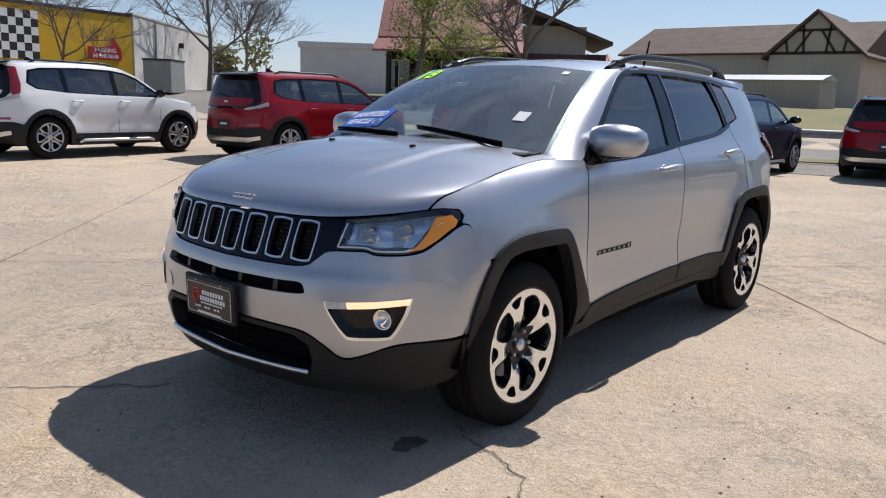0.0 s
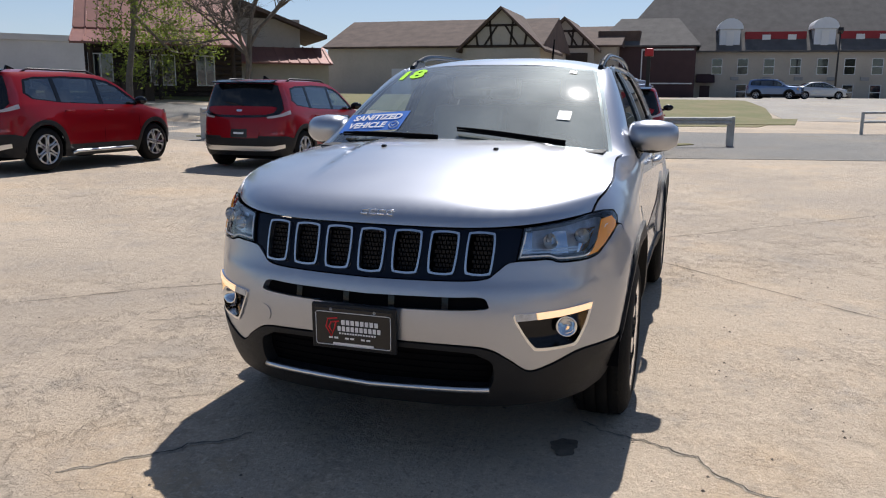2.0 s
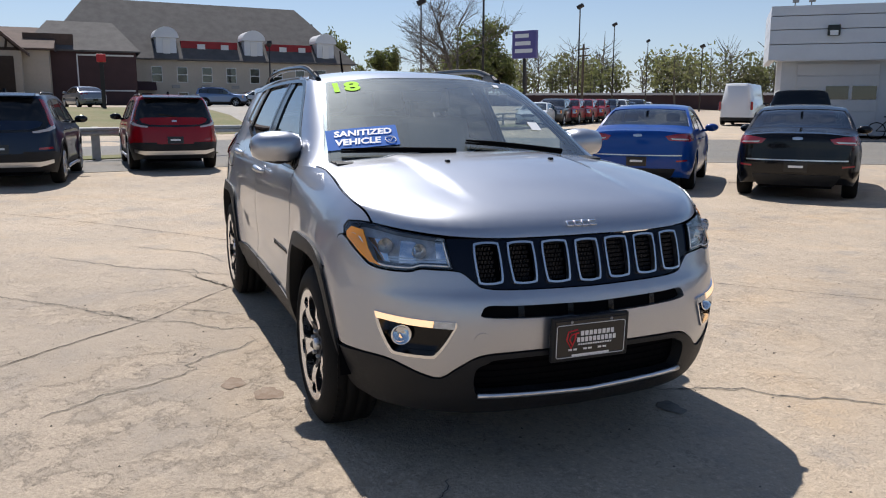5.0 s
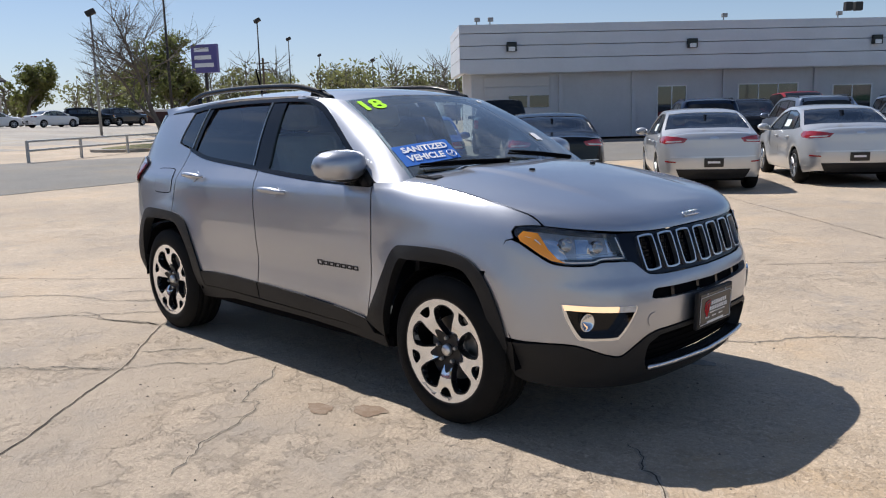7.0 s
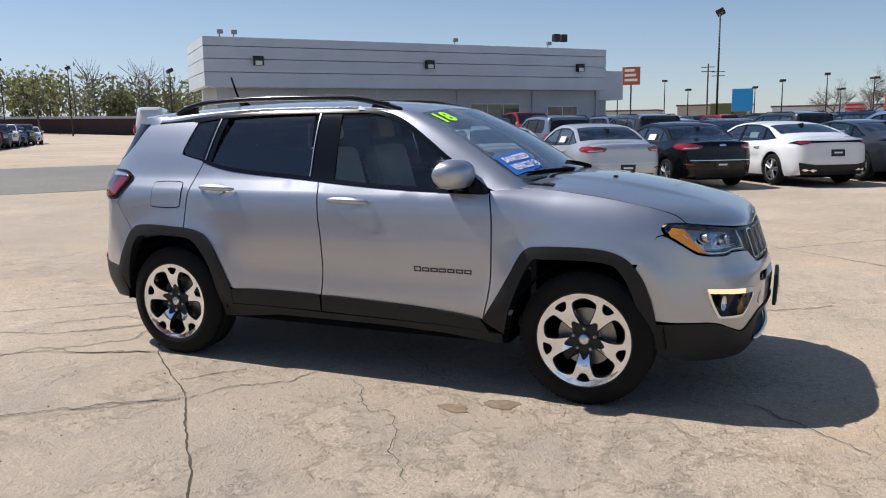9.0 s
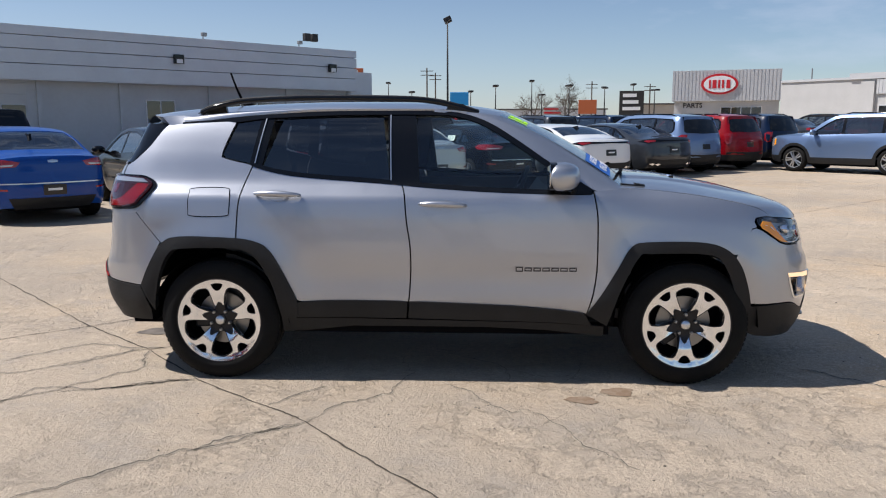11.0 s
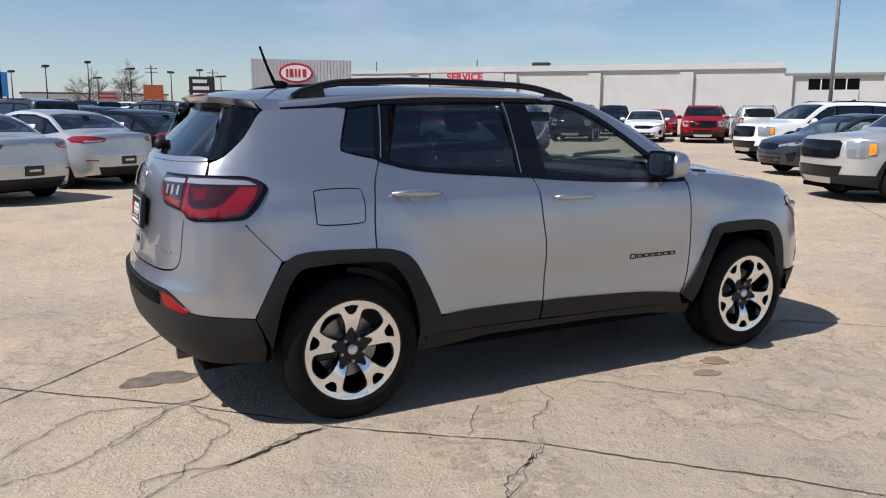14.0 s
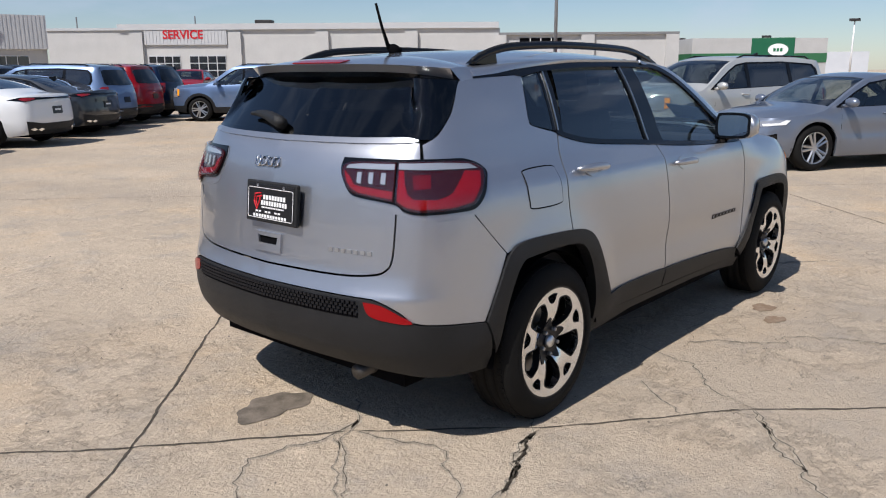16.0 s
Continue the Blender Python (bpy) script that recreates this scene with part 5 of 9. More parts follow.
# ---- wells, floor pan, cabin ----
bm = bmesh.new()
box(bm, -1.95, 1.95, -0.60, 0.60, 0.26, 0.34)
box(bm, -0.90, 0.90, -0.82, 0.82, 0.27, 0.34)
part("floor_pan", bm, VOID, suv)
for wx in (1.318, -1.318):
    for sd in (1, -1):
        bm = bmesh.new()
        rows = []
        for k in range(13):
            a = math.pi * k / 12
            rows.append([bm.verts.new((wx + 0.40 * math.cos(a), sd * yy, 0.33 + 0.41 * math.sin(a))) for yy in (0.55, 0.865)])
        for a, b in zip(rows, rows[1:]):
            bm.faces.new((a[0], a[1], b[1], b[0]))
        bm.faces.new([r[0] for r in rows])
        part("wheel_well", bm, VOID, suv)
bm = bmesh.new()
tube(bm, [(-1.85, -0.42, 0.315), (-2.04, -0.42, 0.305)], 0.032, 12)
tube(bm, [(-1.86, -0.40, 0.335), (-1.84, 0.25, 0.335)], 0.075, 10)
part("exhaust", bm, DARK_STEEL, suv, smooth=True)
# cabin
part("dashboard", prism(bmesh.new(), [(0.62, 0.75), (0.52, 0.98), (0.58, 1.065), (0.75, 1.085), (1.00, 1.085), (1.00, 0.75)], -0.70, 0.70), DASH, suv)
part("cabin_floor", new_box(-1.85, 1.0, -0.72, 0.72, 0.345, 0.40), DASH, suv)
part("engine_bulkhead", new_box(1.0, 1.03, -0.75, 0.75, 0.34, 1.07), DASH, suv)
part("headlining", new_box(-1.45, 0.10, -0.53, 0.53, 1.500, 1.512, 0.004), TRIM, suv)
part("load_cover", new_box(-1.90, -1.25, -0.66, 0.66, 1.02, 1.05), DASH, suv)
for sd in (1, -1):
    part("door_lining", new_box(-1.30, 0.70, min(sd * 0.74, sd * 0.77), max(sd * 0.74, sd * 0.77), 0.42, 1.065), DASH, suv)


def cabin_seat(x, y, wide):
    bm = bmesh.new()
    box(bm, x - 0.28, x + 0.25, y - wide, y + wide, 0.62, 0.78, 0.05)
    s = part("seat", bm, SEAT, suv)
    bm = bmesh.new()
    box(bm, -0.07, 0.07, y - wide, y + wide, 0.0, 0.62, 0.05, pose(x - 0.28, 0, 0.70, 0, -16, 0))
    part("backrest", bm, SEAT, s)
    for o in ((0.0,) if wide < 0.3 else (-0.35, 0.35)):
        bm = bmesh.new()
        box(bm, -0.05, 0.05, y + o - 0.125, y + o + 0.125, 0.66, 0.82, 0.04, pose(x - 0.28, 0, 0.70, 0, -14, 0))
        part("headrest", bm, SEAT, s)


cabin_seat(0.0, 0.36, 0.25)
cabin_seat(0.0, -0.36, 0.25)
cabin_seat(-0.90, 0.0, 0.64)
bm = bmesh.new()
ring = [(0.42 + 0.075 * math.sin(a), 0.36 + 0.185 * math.cos(a), 0.985 + 0.17 * math.sin(a)) for a in np.linspace(0, 2 * math.pi, 25)]
tube(bm, ring, 0.015, 8, False)
box(bm, 0.42, 0.46, 0.30, 0.42, 0.93, 1.03, 0.01)
tube(bm, [(0.44, 0.36, 0.98), (0.60, 0.36, 0.93)], 0.03, 8)
part("steering_wheel", bm, DASH, suv, smooth=True)
bm = bmesh.new()
box(bm, 0.30, 0.33, -0.12, 0.12, 1.40, 1.46, 0.012)
part("inside_mirror", bm, DASH, suv)


# ---- stickers behind the windscreen ----
def on_screen(y, v, lift=0.004):
    w = 0.735 + (0.565 - 0.735) * v
    p = screen(y / w, v)
    return p + Vector((0.5, 0, 0.86)) * lift


RISE = 0.845


def sticker_spot(cy, cv, tilt=0.0):
    """Maps metres across and up to the windscreen; across grows to the viewer's right."""
    return lambda a, b: on_screen(cy + a, cv + b / RISE + a * tilt)


sp = sticker_spot(-0.505, 0.235, 0.02)
skin("sanitized_sticker", [(-0.170, 0.075), (0.180, 0.085), (0.160, -0.075), (-0.190, -0.085)], sp, STICKER, suv, 0.04, depth=0, normal=Vector((0.6, 0, 0.8)), label="blue sticker with white words")
drawn_text("sticker_word", "SANITIZED", 0.062, WHITE, suv, lambda a, b: sp(a * 0.93, b + 0.032) + Vector((0.003, 0, 0.003)), bold=0.0022, shear=0.25)
drawn_text("sticker_word", "VEHICLE", 0.062, WHITE, suv, lambda a, b: sp(a * 0.93 - 0.040, b - 0.035) + Vector((0.003, 0, 0.003)), bold=0.0022, shear=0.25)
bm = bmesh.new()
tube(bm, [sp(0.122 + 0.026 * math.cos(a), -0.036 + 0.026 * math.sin(a)) + Vector((0.003, 0, 0.003)) for a in np.linspace(0, 2 * math.pi, 15)], 0.0025, 4)
tube(bm, [sp(0.110, -0.036) + Vector((0.003, 0, 0.003)), sp(0.119, -0.046) + Vector((0.003, 0, 0.003)), sp(0.136, -0.022) + Vector((0.003, 0, 0.003))], 0.0028, 4)
part("sticker_tick", bm, WHITE, suv)
sp2 = sticker_spot(-0.480, 0.865, 0.06)
drawn_text("year_sticker", "18", 0.17, LIME, suv, sp2, "lime green year figures", bold=0.006, shear=0.1)
sp3 = sticker_spot(0.47, 0.33)
skin("paper_slip", [(-0.032, 0.038), (0.032, 0.038), (0.032, -0.038), (-0.032, -0.038)], sp3, WHITE, suv, 0.04, depth=0, normal=Vector((0.6, 0, 0.8)))
sp4 = sticker_spot(0.44, 0.91)
skin("paper_slip", [(-0.018, 0.02), (0.018, 0.02), (0.018, -0.02), (-0.018, -0.02)], sp4, WHITE, suv, 0.03, depth=0, normal=Vector((0.6, 0, 0.8)))

# ---- ground ----
def concrete(name, light, dark, pebble=1.0, wear=0.5):
    """Old cast concrete: broad stains, worn patches, exposed gravel, fine pits."""
    m, nt, b = node_mat(name)
    N, L = nt.nodes.new, nt.links.new
    co = N("ShaderNodeTexCoord")

    def noise_of(scale, detail=5, rough=0.55):
        n = N("ShaderNodeTexNoise")
        n.inputs["Scale"].default_value, n.inputs["Detail"].default_value, n.inputs["Roughness"].default_value = scale, detail, rough
        L(co.outputs["Object"], n.inputs["Vector"])
        return n.outputs["Fac"]

    def rng(x, a, c, d=0.0, e=1.0):
        r = N("ShaderNodeMapRange")
        for i, v in enumerate((a, c, d, e)):
            r.inputs[i + 1].default_value = v
        L(x, r.inputs[0])
        return r.outputs[0]

    def blend(f, a, c, kind="MIX"):
        x = N("ShaderNodeMix")
        x.data_type, x.blend_type = "RGBA", kind
        for key, v in (("A", a), ("B", c)):
            if isinstance(v, tuple):
                x.inputs[key].default_value = (*v, 1)
            else:
                L(v, x.inputs[key])
        if isinstance(f, float):
            x.inputs["Factor"].default_value = f
        else:
            L(f, x.inputs["Factor"])
        return x.outputs["Result"]
    col = blend(rng(noise_of(0.22, 6, 0.6), 0.35, 0.68), light, dark)
    warm = tuple(c * k for c, k in zip(light, (1.10, 0.95, 0.74)))
    col = blend(rng(noise_of(0.55, 5, 0.65), 0.50, 0.72, 0.0, 0.75), col, warm)
    grey = tuple(sum(dark) / 3 * k for k in (0.80, 0.80, 0.79))
    col = blend(rng(noise_of(1.7, 7, 0.7), 0.52, 0.75, 0.0, wear), col, grey)
    pale = tuple(min(1, c * 1.35) for c in light)
    col = blend(rng(noise_of(3.8, 8, 0.75), 0.56, 0.72, 0.0, wear), col, pale)
    # gravel showing through
    v = N("ShaderNodeTexVoronoi")
    v.inputs["Scale"].default_value, v.inputs["Randomness"].default_value = 55.0, 1.0
    L(co.outputs["Object"], v.inputs["Vector"])
    sep = N("ShaderNodeSeparateColor")
    L(v.outputs["Color"], sep.inputs[0])
    stone = blend(sep.outputs[0], tuple(c * 0.42 for c in dark), tuple(min(1, c * 1.30) for c in light))
    where = N("ShaderNodeMath")
    where.operation = "MULTIPLY"
    L(rng(noise_of(0.9, 4, 0.6), 0.38, 0.62), where.inputs[0])
    L(rng(v.outputs["Distance"], 0.55, 0.25, 0.0, 0.50 * pebble), where.inputs[1])
    col = blend(where.outputs[0], col, stone)
    col = blend(rng(noise_of(160.0, 2, 0.5), 0.58, 0.75, 0.0, 0.45), col, tuple(c * 0.5 for c in dark))
    # sand grains, dark pits and specks
    col = blend(rng(noise_of(260.0, 3, 0.7), 0.40, 0.62, 0.0, 0.25), col, tuple(c * 0.55 for c in dark))
    def where_worn(x, seed_scale):
        k = N("ShaderNodeMath")
        k.operation = "MULTIPLY"
        L(x, k.inputs[0])
        L(rng(noise_of(seed_scale, 5, 0.65), 0.42, 0.62, 0.10, 1.0), k.inputs[1])
        return k.outputs[0]
    col = blend(where_worn(rng(noise_of(22.0, 7, 0.8), 0.52, 0.62, 0.0, 0.80), 0.75), col, tuple(c * 0.55 for c in dark))
    col = blend(where_worn(rng(noise_of(31.0, 7, 0.8), 0.52, 0.62, 0.0, 0.75), 0.62), col, tuple(min(1, c * 1.35) for c in light))
    col = blend(rng(noise_of(0.11, 4, 0.6), 0.45, 0.62, 0.0, 0.55), col, tuple(c * k for c, k in zip(dark, (0.88, 0.92, 0.98))))
    # patches where the skin has scaled off, with sharp ragged edges
    peel = N("ShaderNodeMath")
    peel.operation = "MULTIPLY"
    L(rng(noise_of(1.3, 12, 0.74), 0.505, 0.535), peel.inputs[0])
    L(rng(noise_of(0.33, 3, 0.5), 0.40, 0.58, 0.15, 1.0), peel.inputs[1])
    rough_top = blend(rng(noise_of(48.0, 8, 0.8), 0.36, 0.64), tuple(c * 0.62 for c in dark), tuple(min(1, c * 1.22) for c in light))
    half = N("ShaderNodeMath")
    half.operation, half.inputs[1].default_value = "MULTIPLY", 0.55 * wear
    L(peel.outputs[0], half.inputs[0])
    col = blend(half.outputs[0], col, rough_top)
    # web of hairline cracks in worn patches
    wob, addv = N("ShaderNodeTexNoise"), N("ShaderNodeVectorMath")
    wob.inputs["Scale"].default_value, wob.inputs["Detail"].default_value = 3.0, 5
    L(co.outputs["Object"], wob.inputs["Vector"])
    sc = N("ShaderNodeVectorMath")
    sc.operation, sc.inputs["Scale"].default_value = "SCALE", 0.35
    L(wob.outputs["Color"], sc.inputs[0])
    L(co.outputs["Object"], addv.inputs[0])
    L(sc.outputs[0], addv.inputs[1])
    web = N("ShaderNodeTexVoronoi")
    web.feature = "DISTANCE_TO_EDGE"
    web.inputs["Scale"].default_value = 1.7
    L(addv.outputs[0], web.inputs["Vector"])
    hair = N("ShaderNodeMath")
    hair.operation = "MULTIPLY"
    L(rng(web.outputs["Distance"], 0.0060, 0.0015, 0.0, 0.75 * wear), hair.inputs[0])
    L(rng(noise_of(0.45, 4, 0.6), 0.52, 0.62), hair.inputs[1])
    col = blend(hair.outputs[0], col, tuple(c * 0.22 for c in dark))
    L(col, b.inputs["Base Color"])
    b.inputs["Roughness"].default_value = 0.82
    b.inputs["Specular IOR Level"].default_value = 0.35
    bump, add = N("ShaderNodeBump"), N("ShaderNodeMath")
    add.operation = "ADD"
    L(noise_of(70.0, 4, 0.7), add.inputs[0])
    L(rng(noise_of(9.0, 5, 0.7), 0.3, 0.7), add.inputs[1])
    bump.inputs["Strength"].default_value, bump.inputs["Distance"].default_value = 0.8, 0.014
    sunk = N("ShaderNodeMath")
    sunk.operation, sunk.inputs[1].default_value = "MULTIPLY_ADD", -0.45
    L(peel.outputs[0], sunk.inputs[0])
    L(add.outputs[0], sunk.inputs[2])
    L(sunk.outputs[0], bump.inputs["Height"])
    L(bump.outputs[0], b.inputs["Normal"])
    return m


CONCRETE = concrete("worn_concrete", (0.550, 0.447, 0.335), (0.392, 0.317, 0.238), 1.0, 0.75)
PALE_CONCRETE = concrete("pale_concrete", (0.40, 0.37, 0.325), (0.31, 0.285, 0.25), 0.3, 0.3)
ROAD = concrete("grey_road", (0.235, 0.222, 0.200), (0.185, 0.175, 0.158), 0.5, 0.3)
GRASS = mat("spring_grass", (0.115, 0.125, 0.035), 0.9, 0, 0, 0.7, 0.6, 40, color2=(0.19, 0.155, 0.07))
CRACK = mat("dirt_in_cracks", (0.085, 0.068, 0.050), 0.95, 0, 0.4, 8, 0.5, 90)
STAIN = mat("oil_stain", (0.095, 0.078, 0.06), 0.6, 0, 0, 14, 0.2, 60, color2=(0.20, 0.165, 0.13))
RUST = mat("rust_stain", (0.17, 0.105, 0.062), 0.8, 0, 0, 12, 0.2, 60, color2=(0.26, 0.20, 0.145))

axis = sorted({round(s * (abs(v) ** 2.6) * 1400, 3) for v in np.linspace(0, 1, 70) for s in (1, -1)})
ga = [(x, y, G(x, y)) for x in axis for y in axis]
n_ = len(axis)
me = bpy.data.meshes.new("ground")
me.from_pydata(ga, [], [(i * n_ + j, (i + 1) * n_ + j, (i + 1) * n_ + j + 1, i * n_ + j + 1) for i in range(n_ - 1) for j in range(n_ - 1)])
me.polygons.foreach_set("use_smooth", [True] * len(me.polygons))
me.materials.append(CONCRETE)
ground = tagged(new("ground", me), "worn tan concrete lot with cracks and stains", "ground", kind="structure")


def land(x, y):
    return Vector((x, y, G(x, y)))


UPV = Vector((0, 0, 1))


def patch(name, outline, material, label, category, lift=0.02, gap=2.5, depth=0.05):
    return tagged(skin(name, outline, land, material, None, gap, lift=lift, depth=depth, normal=UPV), label, category, kind="structure")


patch("road", open_curve([(-12.3, -60), (-12.6, -10), (-14.6, 3), (-14.8, 6.2), (-12, 10.7), (-3.5, 24), (8, 42)], 4) + open_curve([(-4, 50), (-14, 31), (-22, 18), (-27.5, 8), (-26, -5), (-25.5, -60)], 4), ROAD, "smooth grey road beside the lot", "road", 0.008)
patch("grass_strip", open_curve([(-13.9, -12), (-14.6, -8), (-16.2, -4), (-18.4, 0.5), (-19.3, 0.3), (-17.3, -4.5), (-15.6, -9), (-15.0, -12)], 3), GRASS, "thin strip of spring grass under the rail", "grass", 0.035, 1.0)
patch("lawn", open_curve([(-27.5, -45), (-28.5, -6), (-30, 1), (-33, 4), (-50, 4), (-56, -2), (-56, -45)], 3), GRASS, "spring lawn beyond the road", "grass", 0.03, 3)
patch("hotel_lot", [(-57, 3), (-36, 5), (-38, 11), (-46, 26), (-80, 34), (-82, 0), (-57, -2)], PALE_CONCRETE, "pale concrete parking lot of the hotel", "car park", 0.012, 4)
patch("grass_verge", open_curve([(-31, 1.0), (-35, 0.5), (-37, 5.5), (-37, 5.5), (-33, 5.0)], 3) , GRASS, "mown verge beside the hotel lot", "grass", 0.05, 1.5)
isle = open_curve([(-31.8, 12.2), (-34.2, 11.6), (-38.6, 17.0), (-38.6, 21.0), (-36.4, 21.6), (-33.0, 17.8), (-31.4, 13.2)], 4)
patch("island_kerb", isle, PALE_CONCRETE, "pale concrete kerb round a tree island", "kerb", 0.14, 1.0, 0.18)
patch("island_grass", [(-35 + (x + 35) * 0.88, 16.6 + (y - 16.6) * 0.88) for x, y in isle], GRASS, "grass on the tree island", "grass", 0.16, 1.0)


# ---- joints and cracks in the concrete ----
def ribbon(name, pts, width, ragged, material, seed, lift=0.004):
    """A flat ragged strip along pts: dirt standing in a crack."""
    r = random.Random(seed)
    line = [np.array(p, float) for p in pts]
    fine = []
    for a, b in zip(line, line[1:]):
        n = max(2, int(np.linalg.norm(b - a) / 0.028))
        fine += [a + (b - a) * k / n for k in range(n)]
    fine.append(line[-1])
    co, fa, w = [], [], 0.0
    off, sway = 0.0, 0.0
    for k, p in enumerate(fine):
        d = fine[min(k + 1, len(fine) - 1)] - fine[max(k - 1, 0)]
        d = d / (np.linalg.norm(d) or 1)
        nrm = np.array((-d[1], d[0]))
        off = off * 0.82 + r.gauss(0, ragged * 0.75)
        sway = sway * 0.965 + r.gauss(0, ragged * 0.55)
        w = max(0.15, min(1.9, w * 0.6 + 0.4 * r.uniform(0.1, 2.0) + 0.12 * r.gauss(0, 1)))
        if k in (0, len(fine) - 1):
            w = 0.1
        fade = min(1.0, k / 12, (len(fine) - 1 - k) / 12)
        q = p + nrm * (off + sway * fade)
        for s in (-1, 1):
            e = q + nrm * s * width * w / 2
            co.append((e[0], e[1], G(e[0], e[1]) + lift))
        if k:
            fa.append((2 * k - 2, 2 * k, 2 * k + 1, 2 * k - 1))
    me = bpy.data.meshes.new(name)
    me.from_pydata(co, [], fa)
    me.materials.append(material)
    return tagged(new(name, me), kind="structure")


JOINTS = [
    [(6.2, -8.2), (3.0, -5.25), (0.27, -2.60), (-0.68, -1.54), (-1.46, -0.91), (-2.00, -0.33), (-2.68, 0.25), (-4.6, 2.1), (-9.5, 6.6)],
    [(-9.94, -6.02), (-6.03, -2.32), (-3.50, -0.46), (-2.72, 0.20), (-1.50, 1.42), (-0.56, 2.44), (0.67, 3.47), (3.2, 5.9), (8.5, 11.0)],
    [(-8.0, -13.0), (-4.0, -9.3), (1.2, -4.15), (5.6, 0.1), (9.8, 4.2)],
    [(9.5, -2.0), (6.0, 1.3), (2.0, 5.15), (-4.0, 11.0)],
]
for k, line in enumerate(JOINTS):
    tagged(ribbon("slab_joint", line, 0.0080, 0.0030, CRACK, 40 + k), "dirt-filled joint between concrete slabs", "joint")
CRACKS = [
    [(-4.25, -4.85), (-2.87, -3.73), (-2.16, -2.83), (-1.36, -2.05), (-1.00, -1.79), (-0.68, -1.54)],
    [(-0.68, -1.54), (-0.52, -1.27), (-0.33, -1.10), (-0.29, -0.91), (-0.22, -0.73)],
    [(-0.92, -1.32), (-0.82, -1.13), (-0.68, -1.00)],
    [(-0.02, -0.92), (0.34, -1.36), (0.39, -1.30), (0.67, -1.75), (0.88, -2.04)],
    [(-1.15, -1.94), (-0.92, -1.72), (-0.68, -1.54)],
    [(1.56, 0.78), (1.73, 1.17), (1.77, 1.21), (1.95, 1.42), (2.14, 1.62), (2.6, 2.0)],
    [(1.50, 0.71), (1.56, 0.78)],
    [(2.61, -1.04), (2.35, -0.79), (2.08, -0.54)],
    [(-2.42, -1.46), (-2.31, -1.11), (-1.96, -1.08), (-1.48, -0.90)],
    [(-2.15, -1.18), (-1.84, -1.10), (-1.49, -0.93)],
    [(-2.81, -0.62), (-2.43, -0.21), (-2.10, -0.30), (-1.90, -0.26)],
    [(-2.39, -0.70), (-1.99, -0.34), (-1.73, -0.10)],
    [(-2.01, -1.15), (-1.51, -0.93), (-1.10, -0.60)],
    [(-3.7, -1.6), (-3.1, -1.0), (-2.55, -0.85), (-2.1, -0.30)],
    [(-3.4, -2.3), (-2.42, -1.46), (-1.9, -0.75), (-1.99, -0.34)],
]
CHIPPED = mat("chipped_concrete", (0.47, 0.40, 0.315), 0.9, 0, 0.5, 30, 0.8, 120)
for k, line in enumerate(CRACKS):
    tagged(ribbon("crack_edge", line, 0.020, 0.012, CHIPPED, 70 + k, 0.002), "chipped pale edge along a crack", "crack")
    tagged(ribbon("crack", line, 0.0040 if k < 8 else 0.0027, 0.012, CRACK, 70 + k), "ragged crack in the concrete", "crack")


def blot(name, cx, cy, rx, ry, material, seed, lift):
    r = random.Random(seed)
    ph = [r.uniform(0, 6.28) for _ in range(4)]
    pts = []
    for k in range(40):
        a = 2 * math.pi * k / 40
        s = 1 + 0.16 * math.sin(2 * a + ph[0]) + 0.12 * math.sin(3 * a + ph[1]) + 0.08 * math.sin(7 * a + ph[2])
        pts.append((cx + rx * s * math.cos(a), cy + ry * s * math.sin(a)))
    bm = bmesh.new()
    bm.faces.new([bm.verts.new((x, y, G(x, y) + lift)) for x, y in pts])
    ob = part(name, bm, material)
    return tagged(ob, kind="structure")


tagged(blot("oil_stain", -2.05, 0.14, 0.17, 0.13, STAIN, 3, 0.003), "dark oil stain on the concrete", "stain")
tagged(blot("oil_stain", 1.79, 0.68, 0.07, 0.06, STAIN, 4, 0.003), "small dark oil stain on the concrete", "stain")
tagged(blot("rust_stain", 0.72, -1.16, 0.09, 0.05, RUST, 5, 0.003), "rusty brown stain on the concrete", "stain")
tagged(blot("rust_stain", 0.93, -1.02, 0.10, 0.06, RUST, 6, 0.003), "rusty brown stain on the concrete", "stain")
r_ = random.Random(9)
co_, fa_ = [], []
for k in range(1500):
    a, d = r_.uniform(0, 6.283), 1.2 + 7.5 * r_.random() ** 1.3
    x, y, s = d * math.cos(a) * 1.2, d * math.sin(a), 0.002 + 0.008 * r_.random() ** 3
    b0 = len(co_)
    for i in range(5):
        t = 2 * math.pi * i / 5
        co_.append((x + s * math.cos(t) * r_.uniform(0.7, 1.3), y + s * math.sin(t) * r_.uniform(0.7, 1.3), G(x, y) - 0.001))
    co_.append((x, y, G(x, y) + s * 0.8))
    fa_ += [(b0 + i, b0 + (i + 1) % 5, b0 + 5) for i in range(5)]
me = bpy.data.meshes.new("grit")
me.from_pydata(co_, [], fa_)
me.materials.append(STAIN)
tagged(new("grit", me), "loose grit and pebbles on the concrete", "grit", kind="stuff")

